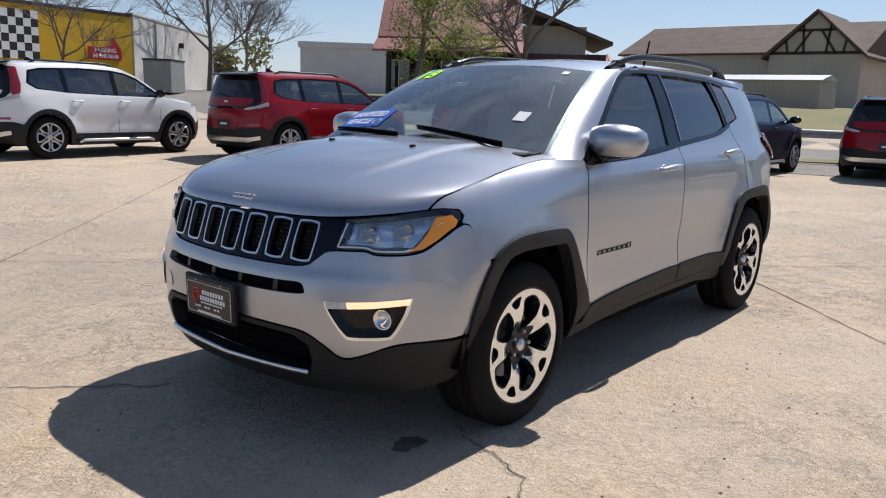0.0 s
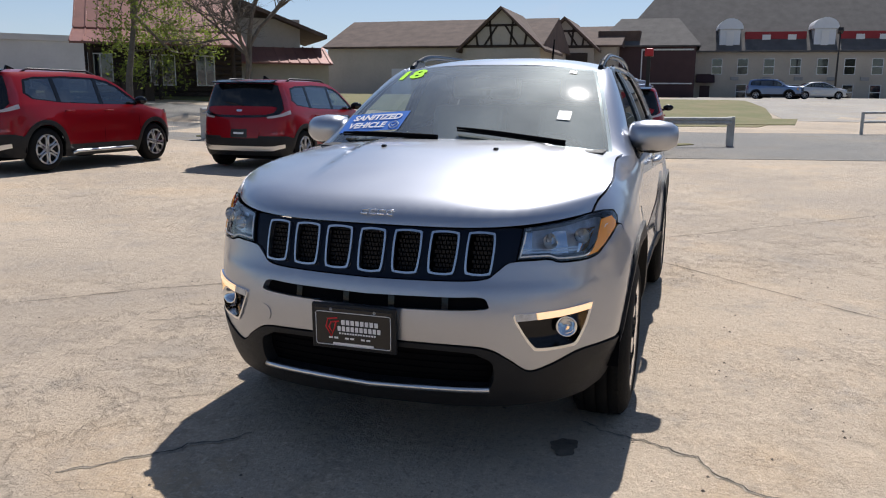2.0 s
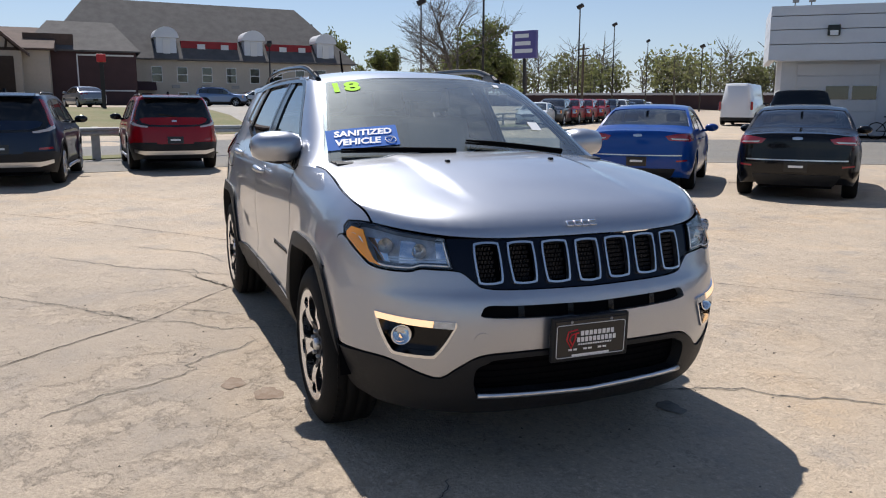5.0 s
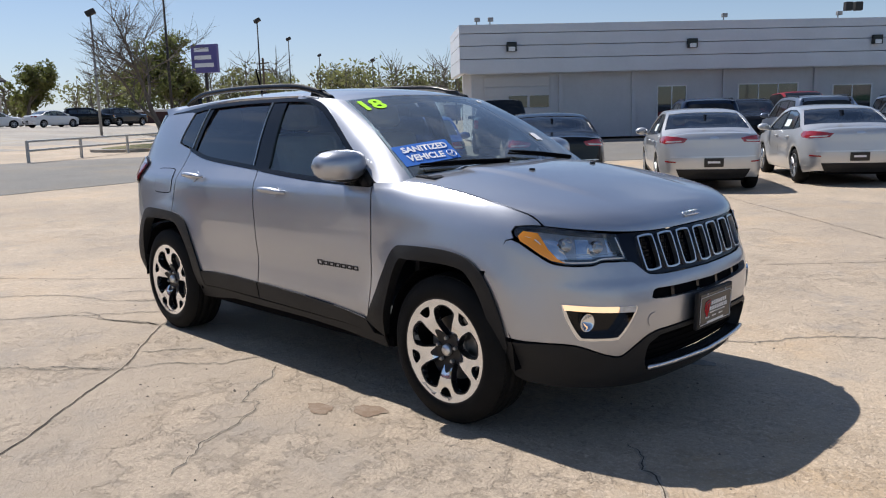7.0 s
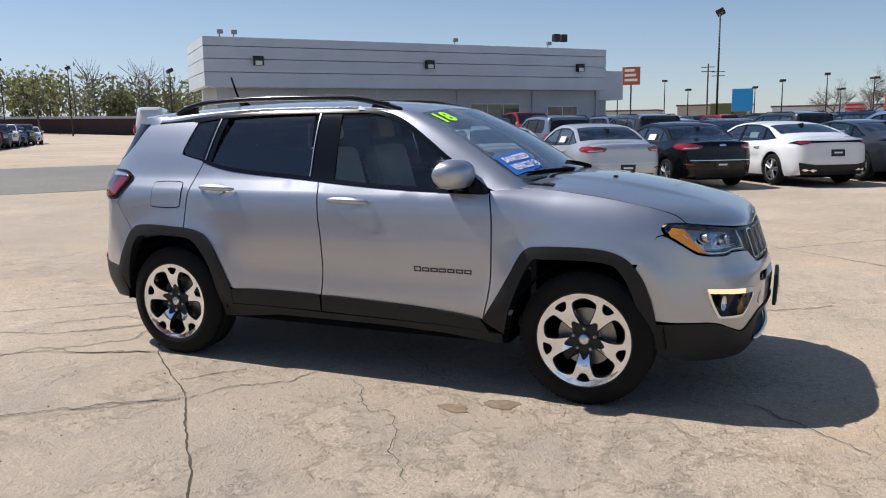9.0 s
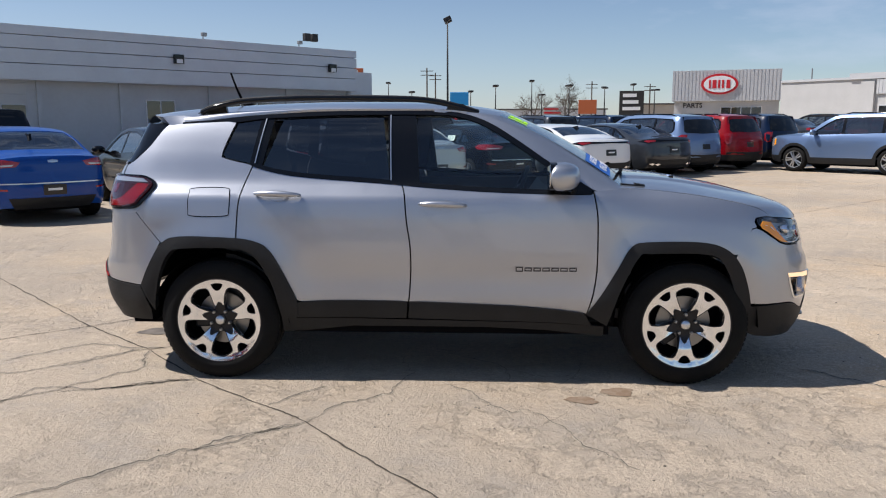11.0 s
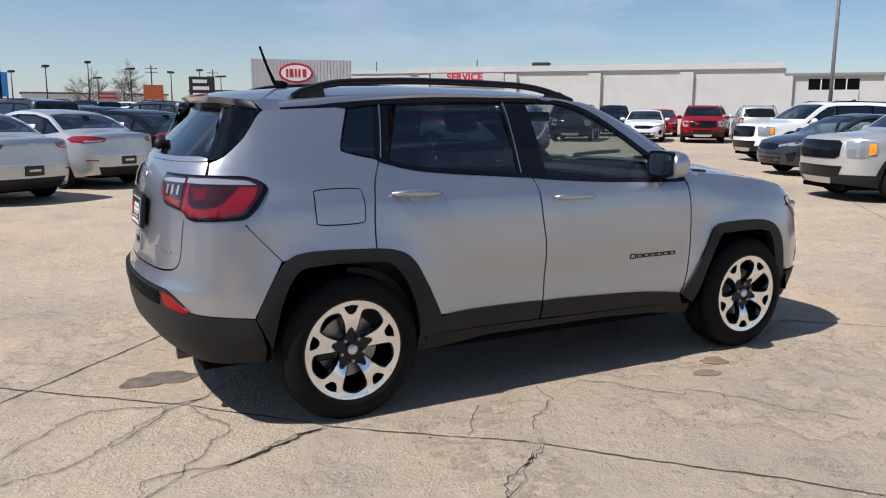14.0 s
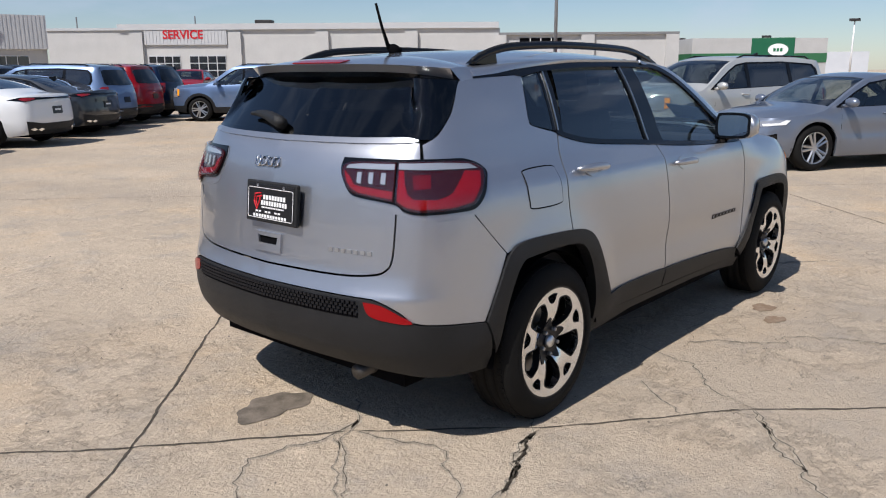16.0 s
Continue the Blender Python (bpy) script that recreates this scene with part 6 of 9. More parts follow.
# ---- parked vehicles ----
PAINTS = {
    "red": car_paint("red_paint", (0.24, 0.002, 0.007), 0.0, 0.3, coat=0.5), "navy": car_paint("navy_paint", (0.004, 0.013, 0.040), 0.0, 0.3, coat=0.5),
    "white": car_paint("white_paint", (0.74, 0.75, 0.76), 0.0, 0.3), "blue": car_paint("blue_paint", (0.002, 0.050, 0.26), 0.0, 0.3, coat=0.5),
    "black": car_paint("black_paint", (0.004, 0.004, 0.005), 0.0, 0.2, coat=0.5), "silver": car_paint("pale_silver_paint", (0.56, 0.57, 0.58), 0.6, 0.35),
    "dark grey": car_paint("grey_paint", (0.035, 0.039, 0.046), 0.4, 0.3), "steel blue": car_paint("steel_blue_paint", (0.15, 0.22, 0.36), 0.6, 0.32),
    "beige silver": car_paint("beige_silver_paint", (0.55, 0.55, 0.53), 0.5, 0.35), "slate": car_paint("slate_paint", (0.19, 0.22, 0.28), 0.6, 0.3),
    "orange": car_paint("orange_paint", (0.50, 0.20, 0.03), 0.2, 0.3),
}
CAR_GLASS = mat("dark_car_glass", (0.006, 0.007, 0.008), 0.04)
CAR_TAIL = mat("tail_lamp_red", (0.28, 0.008, 0.012), 0.12, coat=1.0)
CAR_HEAD = mat("head_lamp", (0.45, 0.46, 0.48), 0.12, 0.6)
ALLOY = mat("alloy_wheel", (0.50, 0.51, 0.53), 0.3, 0.9)
PAPER = mat("window_paper", (0.66, 0.74, 0.70), 0.7)


CAR_PANE = glass("car_side_glass", (0.50, 0.56, 0.55), ior=1.75)
CAR_REAR_PANE = glass("car_back_glass", (0.16, 0.18, 0.19), ior=1.9)
CABIN = mat("grey_cabin_trim", (0.10, 0.10, 0.10), 0.8, 0, 0.3, 4)
LAMP_CLEAR = mat("clear_reversing_lamp", (0.55, 0.50, 0.48), 0.15, 0.2, coat=1.0)


def far_wheel(radius, style):
    """A parked car's wheel facing +y: tyre, dark dish, bright lip and spokes."""
    w = new("wheel")
    bm = bmesh.new()
    R = radius
    lathe(bm, [(0.008, R * 0.68), (0.016, R * 0.72), (0.015, R * 0.82), (0.0, R * 0.95), (-0.035, R), (-0.165, R), (-0.20, R * 0.93), (-0.205, R * 0.6)], 36)
    part("tyre", bm, RUBBER, w, smooth=True)
    bm = bmesh.new()
    lathe(bm, [(-0.07, 0.001), (-0.07, R * 0.60), (-0.01, R * 0.655), (0.006, R * 0.67)], 32)
    part("rim_dish", bm, ALLOYDARK, w, smooth=True)
    bm = bmesh.new()
    lathe(bm, [(-0.004, R * 0.640), (0.010, R * 0.655), (0.014, R * 0.685), (0.006, R * 0.70)], 36)
    lathe(bm, [(0.008, 0.001), (0.006, R * 0.14), (-0.02, R * 0.16)], 14)
    if style == "loops":
        for k in range(6):
            a = 2 * math.pi * k / 6
            loop = [(0.17, 0.0), (0.30, 0.30), (0.48, 0.40), (0.63, 0.30), (0.65, 0.0), (0.63, -0.30), (0.48, -0.40), (0.30, -0.30)]
            pts = [(R * r * math.cos(a + b), 0.002 + 0.010 * r, R * r * math.sin(a + b)) for r, b in [tuple(p) for p in smooth_curve(loop, 3, True)]]
            tube(bm, pts + pts[:1], R * 0.050, 5, False)
    else:
        for k in range(5):
            for o in (-0.17, 0.17):
                a = 2 * math.pi * k / 5
                p, q = (R * 0.12 * math.cos(a + 2 * o), R * 0.12 * math.sin(a + 2 * o)), (R * 0.66 * math.cos(a + o), R * 0.66 * math.sin(a + o))
                tube(bm, [(p[0], -0.006, p[1]), (q[0], 0.004, q[1])], [R * 0.060, R * 0.062], 5)
    part("spokes", bm, GLOSSBLACK if style == "dark" else ALLOY, w)
    return w


def shell(L, W, wb, wheel_r, side, front, rear):
    """A car's outer skin body(s, z), s running along its plan from tail to nose; also s for a half-width at nose and tail."""
    kx, ky = L / 4.335, W / 1.748
    line = [(p[0] * kx, p[1] * ky) for p in HALF]
    arc = [0.0]
    for a, b in zip(line, line[1:]):
        arc.append(arc[-1] - math.hypot(b[0] - a[0], b[1] - a[1]))
    mid = min(range(len(line)), key=lambda i: abs(line[i][0]))
    arc = [a - arc[mid] + line[mid][0] for a in arc]
    S, X, Y = (np.array(q[::-1]) for q in (arc, [p[0] for p in line], [p[1] for p in line]))
    gx, gy = (table(lambda s, q=q: float(np.interp(s, S, q)), float(S[0]), float(S[-1]), 900) for q in (X, Y))
    i_side, i_front, i_rear = (table(lambda z, k=k: pchip(k, z), k[0][0], k[-1][0], 300) for k in (side, front, rear))
    fi = [i for i in range(len(line)) if line[i][0] > 0.30 * L]
    ri = [i for i in range(len(line)) if line[i][0] < -0.30 * L][::-1]

    def fs(y):
        return float(np.interp(y, [line[i][1] for i in fi], [arc[i] for i in fi]))

    def rs(y):
        return float(np.interp(y, [line[i][1] for i in ri], [arc[i] for i in ri]))
    lo, hi = float(S[0]) + 0.02, float(S[-1]) - 0.02

    def skin_at(s, z):
        s = min(max(s, lo), hi)
        x, y = gx(s), gy(s)
        dx, dy = gx(s + 0.02) - gx(s - 0.02), gy(s + 0.02) - gy(s - 0.02)
        l = math.hypot(dx, dy) or 1.0
        nx, ny = -dy / l, dx / l
        d = i_side(z)
        for wx in (wb / 2, -wb / 2):
            d += 0.020 * math.exp(-((math.hypot(x - wx, z - wheel_r) - wheel_r - 0.10) / 0.10) ** 2) * step(0.25, 0.5, z)
        d -= 0.016 * math.exp(-((z - 0.58) / 0.10) ** 2) * (1 - step(0.25, 0.42, abs(x) / wb))
        d = ny * ny * d + nx * nx * (i_front(z) if x > 0 else i_rear(z))
        return Vector((x + nx * d, y + ny * d, z))
    return skin_at, gx, fs, rs


def auto(kind, label, L, W, wb, top, side, front, rear, dlo, panes, wind, back=None, wheel_r=0.33, sill=0.21, clad=None, tail=(), nose=(), near=True, wheels="twin", rails=False):
    """A parked car, nose to +x: side skins cut by wheel arches and windows, one top skin with its screens, lamps laid on the ends, cabin and wheels."""
    car = thing(kind, label, "car")
    side_of, gx, fs, rs = shell(L, W, wb, wheel_r, side, front, rear)
    tz = table(lambda x: pchip(top, x), top[0][0], top[-1][0], 500)
    paint, gap = PAINTS["white"], 0.075 if near else 0.15

    def lid(x, y):
        return Vector((x, y, tz(x) - 0.055 * (abs(y) / (W * 0.40)) ** 3))
    s0, s1 = rs(0.0), fs(0.0)
    run = [s0 + (s1 - s0) * k / 110 for k in range(111)]
    rim = []
    for s in run:
        z = tz(gx(s)) - 0.06
        for _ in range(14):
            p = side_of(s, z)
            z = 0.5 * z + 0.5 * lid(p.x, p.y).z
        rim.append((s, z))
    edge = [side_of(s, z) for s, z in rim]
    ex, ey = [p.x for p in edge], [p.y for p in edge]

    def foot(s, floor, R):
        x, z = gx(s), floor(gx(s))
        for wx in (wb / 2, -wb / 2):
            if abs(x - wx) < R:
                z = max(z, wheel_r + math.sqrt(R * R - (x - wx) ** 2))
        return (s, z)
    fine = [s0 + (s1 - s0) * k / 170 for k in range(171)]

    def sill_z(x):
        return sill + 0.05 * step(L * 0.36, L * 0.5, abs(x))
    low = [foot(s, sill_z, wheel_r + 0.045) for s in fine]
    high = [foot(s, lambda x: clad[0] + (clad[1] - clad[0]) * step(wb / 2, wb / 2 + 0.6, abs(x)), wheel_r + 0.12) for s in fine] if clad else low
    for sd in (1, -1):
        skin("body", rim + high[::-1], side_of, paint, car, gap, holes=[dlo], side=sd, depth=0.03)
        if clad:
            skin("cladding", high + low[::-1], side_of, CLAD, car, 0.12, lift=0.008, depth=0.03, side=sd)
        skin("window_surround", dlo, side_of, GLOSSBLACK, car, 0.2, holes=[p for p, g in panes], lift=-0.006, depth=0.01, side=sd)
        for p, g in panes:
            skin("side_window", p, side_of, g, car, 0.25, lift=-0.012, depth=0, side=sd)
        if near:
            belt = min(z for x, z in dlo) - 0.01
            for x in (dlo_front(dlo) - 0.10, (panes[0][0][0][0] + panes[1][0][1][0]) / 2):
                skin("door_seam", [(x - 0.004, belt), (x + 0.004, belt), (x + 0.004, 0.42), (x - 0.004, 0.42)], side_of, VOID, car, 0.2, lift=0.0015, depth=0, side=sd)
            for x in (panes[0][0][0][0] + 0.10, panes[1][0][0][0] + 0.12):
                z = belt - 0.075
                pts = [side_of(x + 0.10 * u, z) for u in (-1, -0.6, 0.6, 1)]
                bm = bmesh.new()
                tube(bm, [(p.x, sd * (p.y + o), p.z) for p, o in zip(pts, (0.0, 0.028, 0.028, 0.0))], 0.013, 6)
                part("door_handle", bm, paint, car, smooth=True)
        # door mirror
        mx = dlo_front(dlo) - 0.16
        mp = side_of(mx, min(z for x, z in dlo) + 0.03)
        bm = bmesh.new()
        bmesh.ops.create_uvsphere(bm, u_segments=12, v_segments=8, radius=1.0, matrix=pose(mx, sd * (mp.y + 0.15), mp.z + 0.05) @ Matrix.Diagonal((0.075, 0.125, 0.075, 1)))
        tube(bm, [(mx + 0.02, sd * (mp.y - 0.03), mp.z - 0.01), (mx + 0.01, sd * (mp.y + 0.10), mp.z + 0.01)], 0.03, 6)
        part("side_mirror", bm, GLOSSBLACK if wheels == "loops" else paint, car, smooth=True)

    def screen_of(xa, xb, bow_a, bow_b, inset):
        """Outline of a screen on the top skin between xa (upper) and xb (lower)."""
        out = []
        for x, bow, sgn in ((xa, bow_a, 1), (xb, bow_b, -1)):
            w = float(np.interp(x - bow, ex, ey)) - inset
            out += [(x - bow * t * t, w * t) for t in np.linspace(-1, 1, 11)[::sgn]]
        return out
    screens = [("windscreen", screen_of(wind[0], wind[1], 0.05, 0.13, 0.045), CAR_PANE)]
    if back:
        screens.append(("rear_screen", screen_of(back[1], back[0], -0.04, -0.10, 0.05), CAR_REAR_PANE))
    skin("roof", [(p.x, p.y) for p in edge] + [(p.x, -p.y) for p in edge[-2:0:-1]], lid, paint, car, gap, holes=[o for _, o, _ in screens], depth=0.02, normal=Vector((0, 0, 1)))
    for nm, o, g in screens:
        cx = sum(p[0] for p in o) / len(o)
        skin(nm, o, lid, g, car, 0.2, lift=-0.006, depth=0, normal=Vector((0, 0, 1)))
        if near:
            skin("screen_border", o, lid, GLOSSBLACK, car, 0.2, holes=[[(cx + (x - cx) * 0.92, y * 0.955) for x, y in o]], lift=-0.010, depth=0, normal=Vector((0, 0, 1)))
    # lamps, grilles and plates on the ends: (name, half outline in y and z, material, lift, joined across the middle)
    for rows, at in ((tail, rs), (nose, fs)):
        def end(u, v):
            p = side_of(at(abs(u)), v)
            return Vector((p.x, math.copysign(p.y, u) if u else 0.0, p.z))
        for nm, o, m_, lift, joined in rows:
            if not near and nm in ("plate_bar", "emblem", "exhaust_tip"):
                continue
            for sd in ((1,) if joined else (1, -1)):
                skin(nm, mirror_outline(list(o)) if joined else [(sd * a, b) for a, b in o], end, m_ or paint, car, 0.07 if near else 0.2, lift=lift, depth=0.012)
    # wheels in dark wells
    proto = far_wheel(wheel_r, wheels)
    proto.parent = car
    for n, (x, sd) in enumerate(((wb / 2, 1), (wb / 2, -1), (-wb / 2, 1), (-wb / 2, -1))):
        m_ = pose(x, sd * (W / 2 - 0.012), wheel_r, 0, 20 * n, 0 if sd > 0 else 180)
        if n == 0:
            proto.matrix_basis = m_
        else:
            copy_thing(proto, m_)
        bm = bmesh.new()
        rows = []
        for k in range(11):
            a = math.pi * k / 10
            rows.append([bm.verts.new((x + (wheel_r + 0.06) * math.cos(a), sd * yy, wheel_r - 0.03 + (wheel_r + 0.06) * math.sin(a))) for yy in (W / 2 - 0.34, W / 2 - 0.02)])
        for a, b in zip(rows, rows[1:]):
            bm.faces.new((a[0], a[1], b[1], b[0]))
        bm.faces.new([r[0] for r in rows])
        part("wheel_well", bm, VOID, car)
    bm = new_box(-L / 2 + 0.2, L / 2 - 0.2, -W / 2 + 0.36, W / 2 - 0.36, 0.19, 0.27)
    box(bm, -wb / 2 + wheel_r + 0.06, wb / 2 - wheel_r - 0.06, -W / 2 + 0.08, W / 2 - 0.08, 0.20, 0.27)
    part("underbody", bm, VOID, car)
    belt = min(z for x, z in dlo)
    bm = new_box(-wb / 2 - 0.3, wind[1] - 0.05, -W / 2 + 0.10, W / 2 - 0.10, 0.40, 0.46)
    box(bm, wind[1] - 0.55, wind[1] - 0.15, -W / 2 + 0.16, W / 2 - 0.16, 0.46, belt - 0.03)
    part("cabin", bm, CABIN, car)
    if near:
        for x, y, w in ((-0.05, 0.37, 0.24), (-0.05, -0.37, 0.24), (-0.85, 0.0, 0.55)):
            bm = bmesh.new()
            roof_in = min(tz(x - 0.3), tz(x - 0.55)) - (0.17 if w < 0.3 else 0.10)
            box(bm, -0.06, 0.06, y - w, y + w, 0.0, roof_in - 0.78, 0.04, pose(x - 0.25, 0, 0.66, 0, -16, 0))
            for o in ((0.0,) if w < 0.3 else (-0.33, 0.33)):
                box(bm, -0.05, 0.05, y + o - 0.12, y + o + 0.12, roof_in - 0.75, roof_in - 0.60, 0.03, pose(x - 0.25, 0, 0.66, 0, -14, 0))
            part("seat", bm, CABIN, car)
        part("antenna_fin", prism(bmesh.new(), [(-1.15, tz(-1.15) - 0.01), (-0.93, tz(-0.93) - 0.01), (-1.12, tz(-1.12) + 0.065)], -0.018, 0.018), GLOSSBLACK, car)
    if rails:
        for sd in (1, -1):
            bm = bmesh.new()
            xs = [p[0] for p in dlo]
            x0, x1 = min(xs) + 0.15, wind[0] - 0.25
            pts = [(x0, -0.02), (x0 + 0.15, 0.035), (x1 - 0.2, 0.035), (x1, -0.02)]
            tube(bm, [(x, sd * (float(np.interp(x, ex, ey)) - 0.05), tz(x) - 0.03 + dz) for x, dz in pts], 0.018, 6)
            part("roof_rail", bm, rails, car, smooth=True)
    return car


def dlo_front(dlo):
    return max(x for x, z in dlo)


def painted(car, colour, label):
    """Gives a copy its own paint."""
    for o in car.children:
        if o.name.split(".")[0] in ("body", "roof", "tail_panel", "plate_recess", "side_mirror", "door_handle") and o.data.materials[0] is PAINTS["white"]:
            o.material_slots[0].link = "OBJECT"
            o.material_slots[0].material = PAINTS[colour]
    return tagged(car, label)


def loft_car(kind, label, L, W, wb, top, belt, panes, front_glass, rear_glass, wheel_r=0.32, clad=True, near=True, tail=None, head=None, solid=False, grille_black=True, dark_wheels=False):
    """A parked car, nose to +x: a lofted shell cut into body, panes and cladding, with wheels, lamps and fittings."""
    car = thing(kind, label, "car")
    half = L / 2
    xs = sorted(set([round(p[0], 3) for p in top] + [round(v, 3) for v in np.linspace(-half, half, 46 if near else 30)]))
    xs = [x for i, x in enumerate(xs) if i == 0 or x - xs[i - 1] > 0.012]

    def wide(x):
        e = abs(x) / half
        return W / 2 * (1 - 0.16 * e ** 7 - 0.035 * e ** 3)

    def rows(x):
        w, t = wide(x), pchip(top, x)
        b = min(pchip(belt, x), t - 0.05)
        k = min(1.0, max(0.0, (t - b) / 0.42))
        z0 = 0.20 + 0.10 * step(half - 0.45, half, abs(x))
        return [(w * 0.90, z0), (w * 0.975, z0 + 0.10), (w, min(0.50, b - 0.05)), (w * 1.0, min(0.68, b - 0.04)), (w * (0.985 if k > 0.3 else 0.97), b - 0.03), (w * (0.955 - 0.0 * k), b),
                (w * (0.93 - 0.075 * k), b + (t - b) * 0.45), (w * (0.89 - 0.135 * k), t - 0.075 * k - 0.012 * (1 - k)), (w * (0.80 - 0.13 * k), t - 0.020 * k - 0.004), (w * 0.42, t), (0.0, t + 0.006)]
    grid = [rows(x) for x in xs]
    lists = {}
    for i in range(len(xs) - 1):
        xm = (xs[i] + xs[i + 1]) / 2
        open_ = pchip(top, xm) - pchip(belt, xm) > 0.10
        for j in range(10):
            if front_glass[0] < xm < front_glass[1] and j >= 8:
                key = "windscreen"
            elif rear_glass[0] < xm < rear_glass[1] and j >= (6 if rear_glass[1] - rear_glass[0] < 0.4 else 8) and not solid:
                key = "rear_screen"
            elif j in (5, 6) and open_ and any(a < xm < b for a, b in panes):
                key = "side_window.%d" % [a < xm < b for a, b in panes].index(True)
            elif j in (5, 6) and open_ and panes[0][0] < xm < panes[-1][1]:
                key = "side_pillar.%d" % sum(b < xm for a, b in panes)
            elif clad and j in (0, 1):
                key = "cladding"
            else:
                key = "body"
            lists.setdefault(key, []).append((i, j))
    for key, cells in lists.items():
        for sd in ((1, -1) if key.startswith("side") else (0,)):
            bm = bmesh.new()
            seen = {}

            def v(i, j, s):
                if (i, j, s) not in seen:
                    y, z = grid[i][j]
                    seen[(i, j, s)] = bm.verts.new((xs[i], s * y, z))
                return seen[(i, j, s)]
            for s in ((1, -1) if sd == 0 else (sd,)):
                for i, j in cells:
                    f = (v(i, j, s), v(i + 1, j, s), v(i + 1, j + 1, s), v(i, j + 1, s))
                    bm.faces.new(f if s > 0 else f[::-1])
                    if key == "body" and i in (0, len(xs) - 2) or key == "cladding" and i in (0, len(xs) - 2):
                        e = 0 if i == 0 else len(xs) - 1
                        (y0, z0), (y1, z1) = grid[e][j], grid[e][j + 1]
                        q = [bm.verts.new((xs[e], s * a, c)) for a, c in ((0, z0), (y0, z0), (y1, z1), (0, z1))]
                        bm.faces.new(q) if (s > 0) == (e > 0) else bm.faces.new(q[::-1])
            bmesh.ops.remove_doubles(bm, verts=bm.verts, dist=0.0005)
            bmesh.ops.recalc_face_normals(bm, faces=bm.faces)
            name = key.split(".")[0]
            ob = part(name, bm, {"body": PAINTS["white"], "cladding": CLAD, "side_pillar": GLOSSBLACK}.get(name, CAR_GLASS), car, smooth=True)
    # wheels in dark arches; without cladding a black slab stands for the arch's shade
    proto = far_wheel(wheel_r, "twin")
    proto.parent = car
    for n, (x, sd) in enumerate(((wb / 2, 1), (wb / 2, -1), (-wb / 2, 1), (-wb / 2, -1))):
        m = pose(x, sd * (W / 2 + 0.004), wheel_r, 0, 20 * n, 0 if sd > 0 else 180)
        if n == 0:
            proto.matrix_basis = m
        else:
            copy_thing(proto, m)
        bm = bmesh.new()
        pts = [(x + (wheel_r + (0.095 if clad else 0.03)) * math.cos(a), max(0.235, wheel_r + (wheel_r + (0.095 if clad else 0.03)) * math.sin(a))) for a in np.linspace(-0.35, math.pi + 0.35, 24)]
        prism(bm, pts, sd * (W / 2 - 0.22), sd * (W / 2 + (0.010 if clad else 0.002)))
        part("wheel_arch", bm, CLAD if clad else VOID, car)
    part("underbody", new_box(-half + 0.25, half - 0.25, -W / 2 + 0.12, W / 2 - 0.12, 0.17, 0.24), VOID, car)
    # lamps: (x, y, z, length, width, height)
    for spec, nm, mt in ((tail, "tail_lamp", CAR_TAIL), (head, "head_lamp", CAR_HEAD)):
        if spec:
            for sd in (1, -1):
                x, y, z, l, w, h = spec
                bm = new_box(x - l / 2, x + l / 2, sd * y - w / 2, sd * y + w / 2, z - h / 2, z + h / 2, min(l, w, h) * 0.28)
                bmesh.ops.rotate(bm, cent=(x, sd * y, z), matrix=Matrix.Rotation(radians(-sd * 24 * (1 if x > 0 else -1)), 3, "Z"), verts=bm.verts)
                part(nm, bm, mt, car)
    for sd in (1, -1):
        mx = front_glass[1] - 0.20
        mz = pchip(belt, mx) + 0.07
        part("side_mirror", new_box(mx - 0.07, mx + 0.06, *sorted((sd * (W / 2 - 0.16), sd * (W / 2 + 0.16))), mz - 0.06, mz + 0.07, 0.03), GLOSSBLACK, car)
        if near:
            for a, b in panes[-2:]:
                hx = a + 0.14
                part("door_handle", new_box(hx - 0.09, hx + 0.09, *sorted((sd * (wide(hx) - 0.01), sd * (wide(hx) + 0.03))), pchip(belt, hx) - 0.115, pchip(belt, hx) - 0.085, 0.01), SATIN, car)
    if near:
        part("dealer_plate", new_box(-half - 0.018, -half + 0.02, -0.16, 0.16, 0.50, 0.63, 0.006), PLATE_BLACK, car)
        part("plate_bar", new_box(-half - 0.021, -half - 0.017, -0.10, 0.10, 0.55, 0.58), WHITE, car)
        for k in range(3):
            part("emblem", new_box(-half - 0.004, -half + 0.03, -0.085 + 0.06 * k, -0.04 + 0.06 * k, 0.86, 0.89, 0.004), CHROME, car)
        part("bumper_strip", new_box(-half - 0.012, -half + 0.03, -W / 2 + 0.28, W / 2 - 0.28, 0.40, 0.43, 0.008), SATIN, car)
        part("antenna_fin", prism(bmesh.new(), [(rear_glass[1] + 0.10, pchip(top, rear_glass[1] + 0.10)), (rear_glass[1] + 0.32, pchip(top, rear_glass[1] + 0.32)), (rear_glass[1] + 0.12, pchip(top, rear_glass[1] + 0.1) + 0.075)], -0.018, 0.018), GLOSSBLACK, car)
    if grille_black:
        part("front_grille", new_box(half - 0.03, half + 0.012, -W * 0.30, W * 0.30, 0.34, 0.56, 0.02), GLOSSBLACK, car)
    return car


used = set()


def park(proto, x, y, heading, colour, label, group=""):
    m = pose(x, y, G(x, y), 0, 0, heading)
    if proto.name in used:
        car = copy_thing(proto, m)
    else:
        car = proto
        car.matrix_basis = m
        used.add(proto.name)
    if group:
        car["group"] = group
    return painted(car, colour, label)


